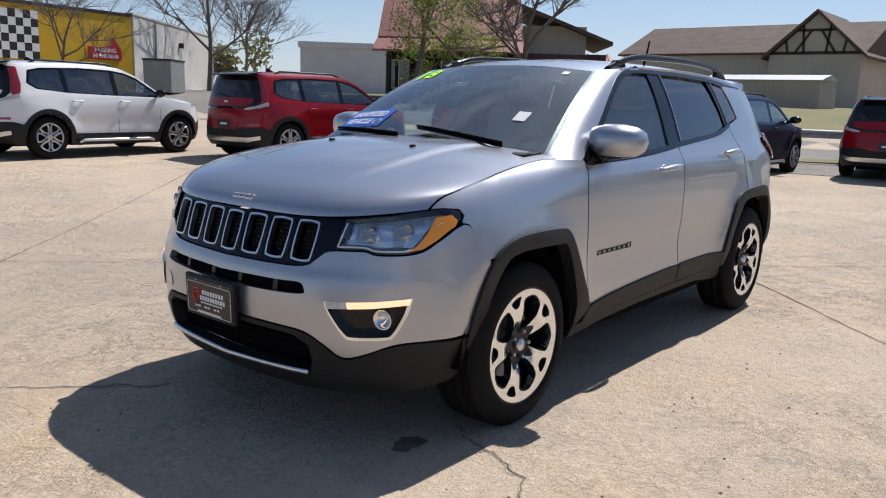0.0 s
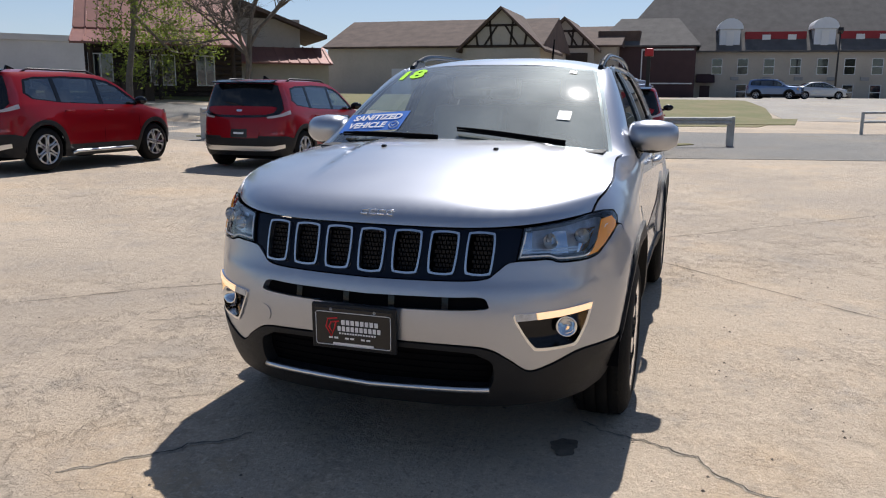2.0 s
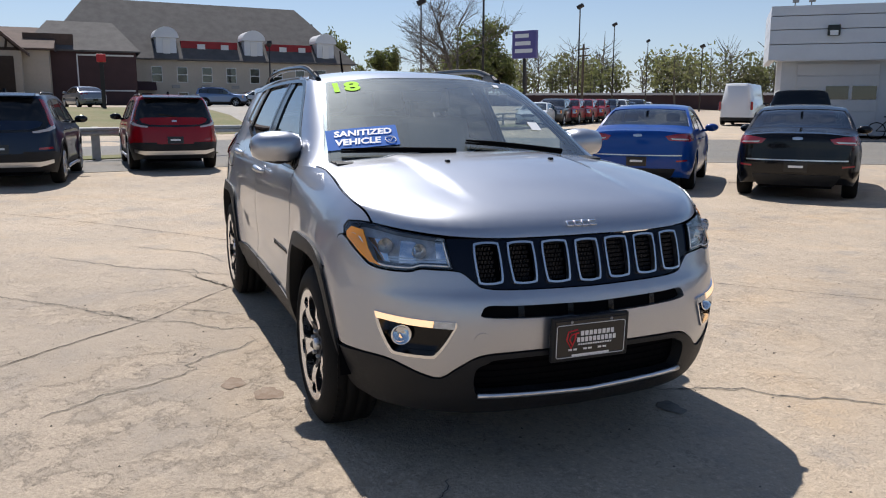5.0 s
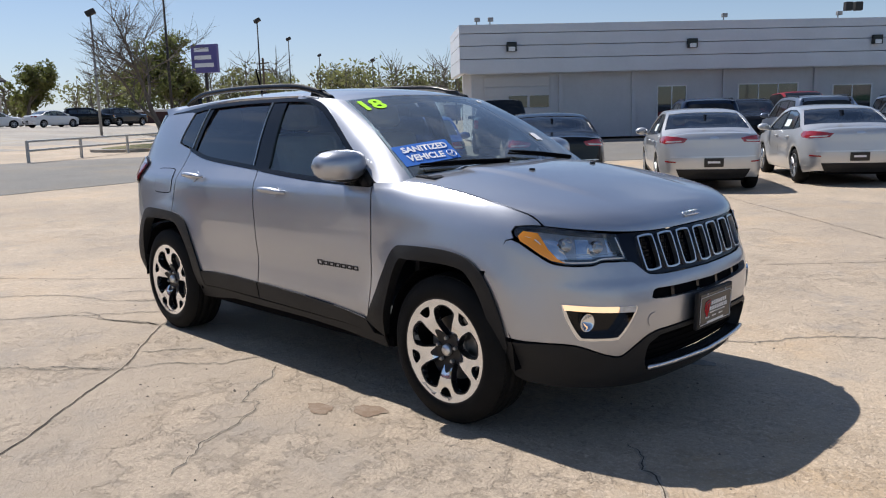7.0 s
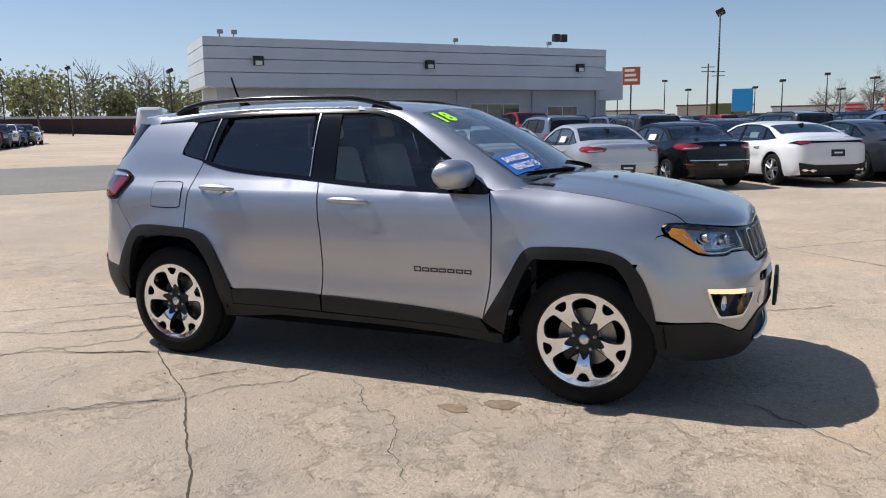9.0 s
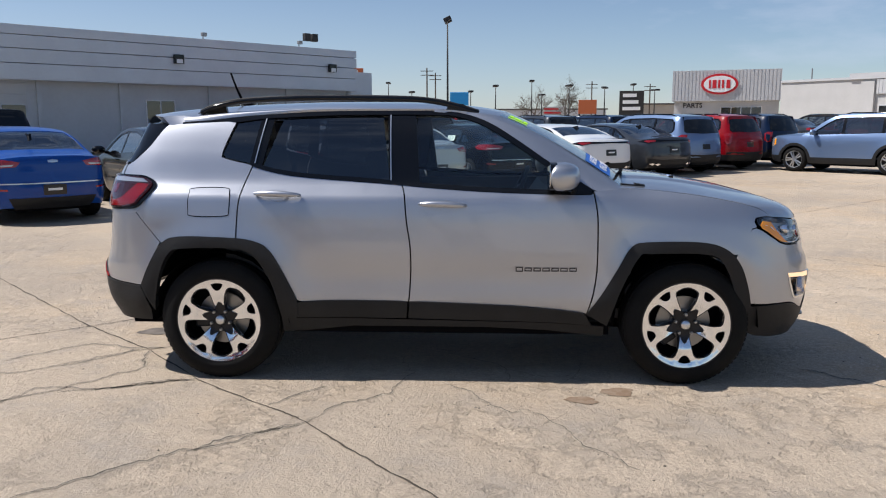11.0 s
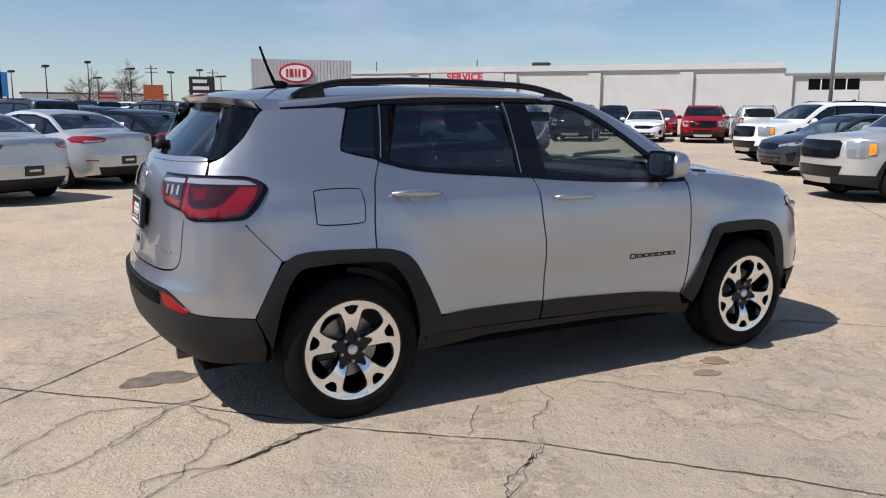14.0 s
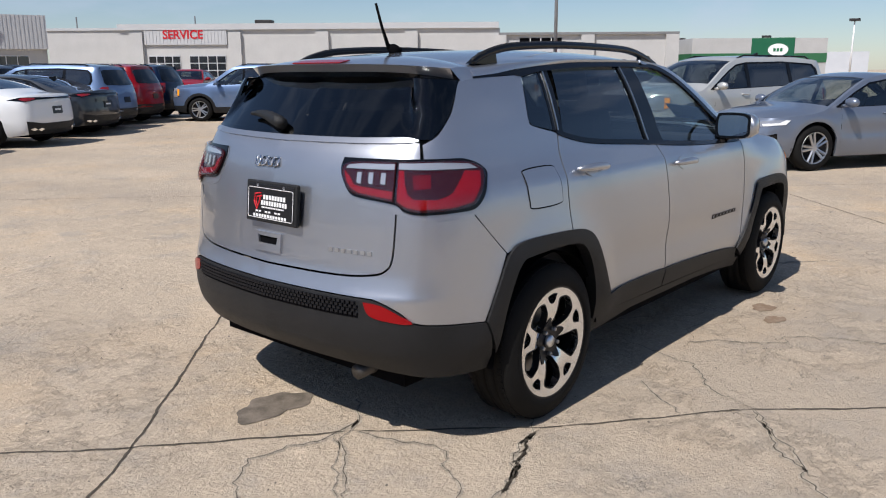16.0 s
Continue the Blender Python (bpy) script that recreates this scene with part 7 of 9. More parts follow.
VAN_TOP = [(-2.98, 0.6), (-2.97, 2.30), (-2.88, 2.52), (-2.6, 2.56), (1.3, 2.56), (1.7, 2.45), (2.3, 1.55), (2.45, 1.36), (2.85, 1.15), (2.98, 0.6)]
TRUCK_TOP = [(-2.90, 0.75), (-2.88, 1.28), (-1.05, 1.30), (-0.98, 1.55), (-0.85, 1.84), (0.3, 1.88), (0.65, 1.78), (1.15, 1.34), (1.5, 1.27), (2.6, 1.18), (2.80, 0.95), (2.90, 0.6)]
van = loft_car("panel_van", "white high-roof panel van, rear doors shut", 5.96, 2.05, 3.45, VAN_TOP, [(-3, 1.45), (3, 1.25)], [(1.15, 1.95)], (1.68, 2.42), (-3.2, -3.0), wheel_r=0.36, clad=True, near=False, tail=(-2.90, 0.93, 1.20, 0.12, 0.14, 0.5), head=(2.75, 0.8, 0.95, 0.2, 0.3, 0.3), solid=True)
pickup = loft_car("pickup_truck", "pickup truck parked by the showroom", 5.80, 2.03, 3.65, TRUCK_TOP, [(-2.9, 1.22), (2.9, 1.15)], [(-0.82, -0.05), (0.03, 0.85)], (0.52, 1.16), (-1.04, -0.86), wheel_r=0.40, clad=False, near=False, tail=(-2.86, 0.92, 1.02, 0.1, 0.12, 0.3), head=(2.76, 0.8, 0.92, 0.15, 0.3, 0.2))
def moved(rows, kx, kz, dz=0.0):
    """Outlines or tables scaled along and up."""
    return [(a * kx, b * kz + dz) for a, b in rows]


def plate_rows(z):
    return [("dealer_plate", [(0.0, z + 0.075), (0.16, z + 0.075), (0.16, z - 0.075), (0.0, z - 0.075)], PLATE_BLACK, 0.014, True),
            ("plate_bar", [(0.0, z + 0.022), (0.10, z + 0.022), (0.10, z - 0.012), (0.0, z - 0.012)], WHITE, 0.017, True)]


BOX_TOP = [(-1.95, 1.545), (-1.6, 1.580), (-1.0, 1.602), (-0.5, 1.606), (0.1, 1.580), (0.45, 1.475), (1.1, 1.11), (1.25, 1.07), (1.6, 1.025), (1.9, 0.955), (2.0, 0.915), (2.1, 0.87)]
BOX_SIDE = [(0.2, -0.07), (0.35, -0.02), (0.6, 0.0), (0.85, -0.004), (1.0, -0.025), (1.08, -0.055), (1.3, -0.125), (1.5, -0.205), (1.6, -0.28)]
BOX_FRONT = [(0.2, -0.12), (0.35, -0.03), (0.5, 0.0), (0.7, -0.02), (0.85, -0.07), (0.95, -0.15), (1.0, -0.22)]
BOX_REAR = [(0.22, -0.12), (0.34, -0.02), (0.5, 0.0), (0.75, -0.02), (0.90, -0.04), (1.05, -0.075), (1.2, -0.11), (1.45, -0.20), (1.56, -0.27)]
BOX_DLO = [(-1.60, 1.22), (-1.45, 1.13), (-0.9, 1.075), (0.0, 1.045), (0.95, 1.03), (0.99, 1.045), (0.5, 1.36), (0.30, 1.44), (0.0, 1.487), (-0.6, 1.500), (-1.3, 1.475), (-1.54, 1.43)]
boxy = auto("boxy_crossover", "red boxy crossover with black lower trim", 4.20, 1.80, 2.60, BOX_TOP, BOX_SIDE, BOX_FRONT, BOX_REAR, BOX_DLO,
            [([(0.05, 1.058), (0.92, 1.047), (0.48, 1.332), (0.28, 1.412), (0.05, 1.455)], CAR_PANE), ([(-0.88, 1.088), (-0.03, 1.062), (-0.03, 1.462), (-0.6, 1.475), (-0.90, 1.465)], CAR_REAR_PANE),
             ([(-1.54, 1.225), (-1.42, 1.148), (-0.96, 1.097), (-0.98, 1.460), (-1.3, 1.448), (-1.49, 1.41)], CAR_REAR_PANE)], (0.40, 1.10), wheel_r=0.345, clad=(0.40, 0.60), wheels="loops", rails=ALLOYDARK,
            tail=[("rear_screen", [(0.0, 1.510), (0.60, 1.500), (0.80, 1.470), (0.815, 1.30), (0.815, 1.06), (0.76, 0.985), (0.55, 0.930), (0.0, 0.915)], CAR_GLASS, 0.005, True),
                  ("tail_panel", [(0.0, 1.120), (0.62, 1.112), (0.72, 1.090), (0.66, 1.010), (0.50, 0.968), (0.0, 0.958)], None, 0.013, True),
                  ("tail_lamp", [(0.790, 1.478), (0.868, 1.465), (0.876, 1.20), (0.872, 1.08), (0.862, 1.010), (0.845, 1.000), (0.82, 1.05), (0.815, 1.30)], CAR_TAIL, 0.012, False),
                  ("tail_lamp_tip", [(0.53, 0.935), (0.74, 0.972), (0.845, 1.030), (0.866, 1.045), (0.868, 0.985), (0.80, 0.945), (0.64, 0.912), (0.54, 0.908)], LAMP_CLEAR, 0.014, False),
                  ("rear_reflector", [(0.60, 0.66), (0.80, 0.675), (0.81, 0.635), (0.61, 0.63)], CAR_TAIL, 0.012, False),
                  ("plate_recess", [(0.0, 0.735), (0.42, 0.735), (0.36, 0.565), (0.0, 0.56)], None, 0.010, True),
                  ("skid_strip", [(0.0, 0.425), (0.62, 0.425), (0.80, 0.46), (0.805, 0.40), (0.62, 0.345), (0.0, 0.345)], SATIN, 0.020, True),
                  ("emblem", [(0.0, 1.060), (0.055, 1.055), (0.055, 1.025), (0.0, 1.020)], SATIN, 0.018, True), *plate_rows(0.645)],
            nose=[("head_lamp", [(0.45, 0.90), (0.78, 0.945), (0.868, 0.94), (0.866, 0.88), (0.76, 0.855), (0.46, 0.865)], CAR_HEAD, 0.008, False),
                  ("front_grille", [(0.0, 0.66), (0.60, 0.66), (0.56, 0.42), (0.0, 0.40)], GLOSSBLACK, 0.012, True)])
for sd in (1, -1):
    bm = bmesh.new()
    tube(bm, [(-0.78, sd * 0.905, 0.255), (-0.70, sd * 0.915, 0.285), (0.62, sd * 0.915, 0.285), (0.72, sd * 0.905, 0.255)], 0.030, 6)
    part("sill_strip", bm, SATIN, boxy, smooth=True)
bm = bmesh.new()
tube(bm, [(-2.035, -0.06, 1.13), (-2.02, 0.08, 1.16), (-2.005, 0.30, 1.19)], 0.012, 6)
part("rear_wiper", bm, GLOSSBLACK, boxy)
part("roof_lip", prism(bmesh.new(), [(-1.66, 1.580), (-1.97, 1.535), (-1.985, 1.515), (-1.86, 1.515)], -0.58, 0.58), GLOSSBLACK, boxy)

SEDAN_TOP = [(-2.2, 0.995), (-1.95, 1.035), (-1.62, 1.055), (-1.45, 1.095), (-0.90, 1.355), (-0.5, 1.425), (0.0, 1.445), (0.38, 1.39), (0.65, 1.27), (1.22, 0.985), (1.7, 0.905), (2.05, 0.80), (2.2, 0.73)]
SEDAN_SIDE = [(0.18, -0.07), (0.3, -0.02), (0.5, 0.0), (0.7, 0.0), (0.86, -0.015), (0.95, -0.045), (1.2, -0.145), (1.4, -0.255), (1.45, -0.30)]
SEDAN_FRONT = [(0.2, -0.10), (0.35, -0.02), (0.5, 0.0), (0.6, -0.02), (0.7, -0.07), (0.78, -0.14), (0.85, -0.24)]
SEDAN_REAR = [(0.2, -0.14), (0.35, -0.03), (0.55, 0.0), (0.78, -0.02), (0.93, -0.03), (1.0, -0.06), (1.1, -0.15)]
SEDAN_DLO = [(-1.33, 1.03), (-0.95, 0.985), (0.0, 0.955), (0.95, 0.93), (0.99, 0.94), (0.62, 1.165), (0.35, 1.295), (0.0, 1.350), (-0.5, 1.345), (-0.9, 1.265)]
SEDAN_PANES = [[(0.04, 0.968), (0.91, 0.944), (0.60, 1.145), (0.34, 1.270), (0.04, 1.325)], [(-0.82, 0.995), (-0.03, 0.972), (-0.03, 1.328), (-0.5, 1.320), (-0.80, 1.258)], [(-1.24, 1.032), (-0.89, 1.002), (-0.87, 1.232)]]
SEDAN_LAMPS = [("tail_lamp", [(0.44, 0.925), (0.62, 0.955), (0.80, 0.968), (0.858, 0.955), (0.864, 0.90), (0.856, 0.850), (0.80, 0.838), (0.50, 0.855)], CAR_TAIL, 0.010, False),
               ("lamp_bar", [(0.52, 0.892), (0.78, 0.880), (0.80, 0.858), (0.55, 0.868)], LAMP_CLEAR, 0.014, False),
               ("bumper_strip", [(0.0, 0.622), (0.70, 0.622), (0.70, 0.604), (0.0, 0.604)], SATIN, 0.012, True),
               ("diffuser", [(0.0, 0.40), (0.62, 0.40), (0.56, 0.235), (0.0, 0.235)], CLAD, 0.008, True),
               ("rear_reflector", [(0.62, 0.535), (0.78, 0.545), (0.78, 0.520), (0.62, 0.51)], CAR_TAIL, 0.010, False),
               ("emblem", [(0.0, 0.955), (0.07, 0.948), (0.07, 0.918), (0.0, 0.912)], SATIN, 0.012, True), *plate_rows(0.515)]
SEDAN_NOSE = [("head_lamp", [(0.44, 0.705), (0.76, 0.770), (0.85, 0.775), (0.853, 0.725), (0.76, 0.690), (0.46, 0.655)], CAR_HEAD, 0.008, False),
              ("front_grille", [(0.0, 0.735), (0.36, 0.725), (0.43, 0.700), (0.44, 0.655), (0.30, 0.600), (0.0, 0.590)], GLOSSBLACK, 0.010, True),
              ("lower_intake", [(0.0, 0.43), (0.56, 0.43), (0.50, 0.27), (0.0, 0.26)], GLOSSBLACK, 0.010, True),
              ("side_intake", [(0.66, 0.50), (0.80, 0.56), (0.79, 0.36), (0.70, 0.33)], GLOSSBLACK, 0.010, False)]


def sedan_like(kind, label, near, wheels="twin", kx=1.0, kw=1.0, lamps=SEDAN_LAMPS, nose=SEDAN_NOSE, top=SEDAN_TOP, wheel_r=0.32):
    return auto(kind, label, 4.38 * kx, 1.74 * kw, 2.58 * kx, moved(top, kx, 1), SEDAN_SIDE, SEDAN_FRONT, SEDAN_REAR, moved(SEDAN_DLO, kx, 1),
                [(moved(p, kx, 1), g) for p, g in zip(SEDAN_PANES, (CAR_PANE, CAR_PANE, CAR_PANE))], (0.42 * kx, 1.20 * kx), (-1.46 * kx, -0.86 * kx), wheel_r=wheel_r, tail=lamps, nose=nose, near=near, wheels=wheels)


sedan = sedan_like("compact_sedan", "compact sedan parked in the dealer's row", True)
# the longer sporty sedan: thin dark lamp band, four exhaust tips
SPORT_TAIL = [("lamp_band", [(0.0, 0.975), (0.62, 0.985), (0.84, 0.985), (0.880, 0.965), (0.915, 0.930), (0.880, 0.920), (0.80, 0.895), (0.58, 0.935), (0.0, 0.948)], GLOSSBLACK, 0.010, True),
              ("tail_lamp", [(0.60, 0.972), (0.82, 0.970), (0.86, 0.950), (0.79, 0.910), (0.60, 0.945)], CAR_TAIL, 0.014, False),
              ("diffuser", [(0.0, 0.47), (0.50, 0.47), (0.80, 0.52), (0.78, 0.26), (0.0, 0.24)], CLAD, 0.010, True),
              ("exhaust_tip", [(0.46, 0.36), (0.54, 0.385), (0.62, 0.36), (0.54, 0.325)], CHROME, 0.030, False),
              ("exhaust_tip", [(0.62, 0.365), (0.69, 0.39), (0.76, 0.37), (0.69, 0.335)], CHROME, 0.030, False), *plate_rows(0.72)]
SPORT_TOP = [(-2.2, 1.035), (-2.0, 1.055), (-1.75, 1.075), (-1.5, 1.14), (-0.90, 1.335), (-0.5, 1.400), (0.0, 1.420), (0.38, 1.375), (0.65, 1.265), (1.22, 0.985), (1.7, 0.905), (2.05, 0.80), (2.2, 0.73)]
sport = sedan_like("sports_sedan", "long sporty sedan with a fastback tail", True, "twin", 1.10, 1.075, SPORT_TAIL, SEDAN_NOSE, SPORT_TOP, 0.35)
# the wide-grilled sedan that faces the lane
WIDE_NOSE = [("front_grille", [(0.0, 0.735), (0.48, 0.715), (0.60, 0.665), (0.46, 0.580), (0.30, 0.555), (0.0, 0.550)], GLOSSBLACK, 0.010, True),
             ("head_lamp", [(0.50, 0.700), (0.70, 0.735), (0.86, 0.765), (0.90, 0.760), (0.885, 0.705), (0.80, 0.668), (0.62, 0.650)], CAR_HEAD, 0.010, False),
             ("day_light", [(0.72, 0.700), (0.86, 0.720), (0.89, 0.765), (0.905, 0.760), (0.89, 0.695), (0.74, 0.672)], WHITE, 0.014, False),
             ("lower_intake", [(0.0, 0.42), (0.56, 0.42), (0.60, 0.30), (0.0, 0.27)], GLOSSBLACK, 0.010, True),
             ("intake_slat", [(0.0, 0.375), (0.52, 0.375), (0.53, 0.358), (0.0, 0.358)], SATIN, 0.016, True),
             ("intake_slat", [(0.0, 0.330), (0.52, 0.330), (0.53, 0.313), (0.0, 0.313)], SATIN, 0.016, True),
             ("side_intake", [(0.72, 0.52), (0.85, 0.57), (0.86, 0.40), (0.78, 0.36)], GLOSSBLACK, 0.010, False)]
wide_sedan = sedan_like("wide_sedan", "slate grey sedan with a wide dark grille", True, "twin", 1.11, 1.07, SEDAN_LAMPS, WIDE_NOSE, SEDAN_TOP, 0.345)

SUV_TOP = [(-2.2, 1.68), (-1.9, 1.72), (-1.0, 1.77), (0.1, 1.75), (0.45, 1.655), (1.15, 1.235), (1.3, 1.185), (1.6, 1.165), (2.2, 1.115), (2.4, 1.075), (2.5, 1.03)]
SUV_SIDE = [(0.25, -0.06), (0.4, -0.015), (0.7, 0.0), (0.95, -0.005), (1.08, -0.03), (1.16, -0.06), (1.4, -0.13), (1.65, -0.22), (1.75, -0.30)]
SUV_FRONT = [(0.25, -0.12), (0.4, -0.03), (0.55, 0.0), (0.9, -0.015), (1.0, -0.05), (1.06, -0.12), (1.12, -0.25)]
SUV_REAR = [(0.25, -0.12), (0.4, -0.02), (0.6, 0.0), (1.0, -0.03), (1.15, -0.07), (1.5, -0.25), (1.68, -0.36)]
SUV_DLO = [(-2.02, 1.30), (-1.95, 1.20), (0.0, 1.14), (0.95, 1.11), (1.02, 1.12), (0.5, 1.47), (0.28, 1.585), (0.0, 1.63), (-1.0, 1.645), (-1.85, 1.60), (-1.98, 1.50)]
SUV_PANES = [([(0.04, 1.152), (0.95, 1.127), (0.47, 1.448), (0.26, 1.555), (0.04, 1.598)], CAR_PANE), ([(-1.12, 1.185), (-0.04, 1.157), (-0.04, 1.603), (-1.1, 1.615)], CAR_REAR_PANE),
             ([(-1.94, 1.30), (-1.89, 1.218), (-1.20, 1.19), (-1.18, 1.613), (-1.82, 1.572), (-1.91, 1.48)], CAR_REAR_PANE)]
SUV_TAIL = [("rear_screen", [(0.0, 1.60), (0.60, 1.59), (0.78, 1.55), (0.82, 1.25), (0.74, 1.20), (0.0, 1.18)], CAR_GLASS, 0.005, True),
            ("tail_lamp", [(0.72, 1.15), (0.90, 1.15), (0.955, 1.10), (0.955, 0.90), (0.90, 0.82), (0.80, 0.84), (0.76, 1.0)], CAR_TAIL, 0.012, False),
            ("rear_bumper", [(0.0, 0.56), (0.80, 0.58), (0.90, 0.56), (0.88, 0.30), (0.0, 0.28)], CLAD, 0.014, True),
            ("emblem", [(0.0, 1.10), (0.07, 1.095), (0.07, 1.06), (0.0, 1.055)], SATIN, 0.012, True), *plate_rows(0.80)]
SUV_NOSE = [("front_grille", [(0.0, 1.02), (0.56, 1.02), (0.62, 0.98), (0.60, 0.76), (0.52, 0.72), (0.0, 0.715)], GLOSSBLACK, 0.012, True),
            ("head_lamp", [(0.68, 1.01), (0.86, 1.03), (0.955, 1.00), (0.955, 0.80), (0.88, 0.74), (0.72, 0.75)], CAR_HEAD, 0.012, False),
            ("turn_lamp", [(0.915, 0.985), (0.950, 0.985), (0.950, 0.81), (0.915, 0.79)], AMBER, 0.017, False),
            ("lower_grille", [(0.0, 0.60), (0.66, 0.60), (0.60, 0.44), (0.0, 0.43)], GLOSSBLACK, 0.012, True),
            ("skid_plate", [(0.0, 0.40), (0.45, 0.40), (0.40, 0.30), (0.0, 0.29)], SATIN, 0.014, True)]


def suv_like(kind, label, near, k=1.0, kz=1.0, wheels="dark", wheel_r=0.39):
    def ends(rows):
        return [(nm, [(a * k, b * kz) for a, b in o], m_, lift, j) for nm, o, m_, lift, j in rows]
    return auto(kind, label, 5.0 * k, 1.98 * (0.4 + 0.6 * k), 2.90 * k, moved(SUV_TOP, k, kz), [(z * kz, d) for z, d in SUV_SIDE], [(z * kz, d) for z, d in SUV_FRONT], [(z * kz, d) for z, d in SUV_REAR], moved(SUV_DLO, k, kz),
                [(moved(p, k, kz), g) for p, g in SUV_PANES], (0.40 * k, 1.15 * k), None, wheel_r=wheel_r, sill=0.25, clad=(0.42, 0.46), tail=ends(SUV_TAIL), nose=ends(SUV_NOSE), near=near, wheels=wheels, rails=GLOSSBLACK)


big_suv = suv_like("large_suv", "large SUV with a tall upright nose", True)
far_sedan = sedan_like("distant_sedan", "sedan in the crowded back lot", False, kx=1.05, kw=1.03)
far_suv = suv_like("distant_suv", "SUV in the crowded back lot", False, 0.90, 0.94, "twin", 0.35)

ROW = "crossovers along the road"
park(boxy, -3.18, -11.87, 187, "white", "white boxy crossover with black trim", ROW)
park(boxy, -6.66, -9.63, 179.5, "red", "red boxy crossover with pale alloy wheels", ROW)
park(boxy, -9.65, -6.69, 181, "red", "red boxy crossover with a silver bumper strip", ROW)
park(boxy, -12.52, -3.39, 176.5, "navy", "navy boxy crossover with a dark red pillar", ROW)
park(boxy, -15.10, -0.65, 183, "red", "red boxy crossover beside the guard rail", ROW)
ROW = "sedans in the dealer's row"
for x, y, h, c, lab in ((-7.80, 7.72, 136, "blue", "blue compact sedan with a bright bumper strip"), (-5.79, 9.30, 132, "black", "black compact sedan with a bright bumper strip"),
                        (-3.67, 11.32, 125, "silver", "pale silver compact sedan with a sticker in its window"), (-2.03, 13.52, 125, "silver", "pale silver compact sedan with alloy wheels"),
                        (-0.30, 15.0, 125, "black", "black compact sedan with a sticker in its window"), (1.87, 16.25, 124, "white", "white sporty sedan with dark wheels"),
                        (3.75, 17.85, 124, "dark grey", "dark grey sedan at the end of the row")):
    c_ = park(sport if x > 1 else sedan, x, y, h, c, lab, ROW)
    if x > -5:
        for sd in (1, -1):
            lo, hi = sd * 0.812, sd * 0.757
            part("window_sticker", prism(bmesh.new(), [(lo, 1.035), (hi, 1.165), (hi + sd * 0.004, 1.165), (lo + sd * 0.004, 1.035)], -0.62, -0.28, "x"), PAPER, c_)
for x, y, c in ((5.0, 19.0, "steel blue"), (6.7, 20.6, "red"), (8.4, 22.2, "navy")):
    park(far_suv, x, y, 124, c, c + " compact SUV at the row's end", ROW)
park(far_suv, 10.6, 17.9, 133, "steel blue", "steel blue compact SUV standing across the lane")
FACE = "SUVs facing the lane"
park(wide_sedan, 10.16, 0.89, 147, "slate", "slate grey sedan with a wide dark grille", FACE)
park(big_suv, 11.97, 3.94, 157, "beige silver", "silver large SUV with black wheels", FACE)
park(far_sedan, 15.3, 8.0, 158, "dark grey", "dark grey sedan between two SUVs", FACE)
park(big_suv, 18.76, 11.61, 160, "white", "white large SUV with black wheels", FACE)
for x, y, c, p in ((21.0, 26.3, "black", far_suv), (23.6, 24.4, "white", far_sedan), (25.4, 22.6, "red", far_suv), (28.2, 22.0, "beige silver", far_suv), (30.5, 20.6, "navy", far_suv), (32.4, 18.8, "red", far_suv), (18.6, 28.6, "dark grey", far_suv), (16.4, 30.6, "red", far_sedan)):
    park(p, x, y, 225 if c != "beige silver" else 45, c, c + " car facing the lane before the long white wall", "cars before the service wall")
for k, c in enumerate(("white", "dark grey", "black", "red", "silver", "white", "steel blue", "black", "beige silver", "navy")):
    x, y = 22.6 + 2.05 * k, 33.4 - 1.52 * k
    park(far_suv if k % 3 else far_sedan, x, y, 225 + (k * 7) % 5, c, c + " car in the second rank before the white wall", "cars before the service wall")
park(van, -35.8, 35.6, 128, "white", "white high-roof panel van with its rear doors shut")
park(pickup, -15.6, 19.4, 133, "black", "black pickup truck by the garage door")
park(pickup, -8.7, 29.8, 310, "red", "red pickup truck before the grey building")
rc = random.Random(21)
NAMES = ["white", "black", "silver", "dark grey", "red", "steel blue", "navy", "slate", "white", "silver", "black"]
# crowded back lot
for row in range(7):
    for k in range(13):
        a = row * 8.2 + 8.5
        b = k * 3.0 - 3.0 + rc.uniform(-0.3, 0.3)
        x, y = -3.0 + 0.77 * b - 0.62 * a * 0.35, 14.0 + 0.64 * b + 0.80 * a
        if -0.748 * (x + 21.38) + 0.664 * (y - 23.82) > -3.5 and y < 50 or x > 20:
            continue
        c = rc.choice(NAMES)
        park(far_sedan if rc.random() < 0.55 else far_suv, x, y, (124 if row % 2 == 0 else 304) + rc.uniform(-2, 2), c, c + " car in the crowded back lot", "cars in the back lot")
# beyond the tree island
for k, c in enumerate(("white", "dark grey", "red", "red", "red", "navy", "white", "navy", "dark grey", "white")):
    park(far_sedan if k in (0, 7, 9) else far_suv, -37.5 - 2.0 * k, 21.5 + 2.3 * k, 318, c, c + " car in the lot beyond the island", "cars beyond the island")
# by the hotel
for k, (y, c) in enumerate(((6.8, "steel blue"), (10.2, "silver"), (18.0, "white"), (22.0, "white"), (25.5, "black"), (29.0, "dark grey"))):
    park(far_sedan if k in (1, 2, 3) else far_suv, -68.0 - 0.8 * (k % 3), y, 75 + 30 * (k % 2), c, c + " car before the hotel", "cars before the hotel")
park(far_sedan, -56, -3.8, 200, "slate", "grey sedan turning by the dark red wing")

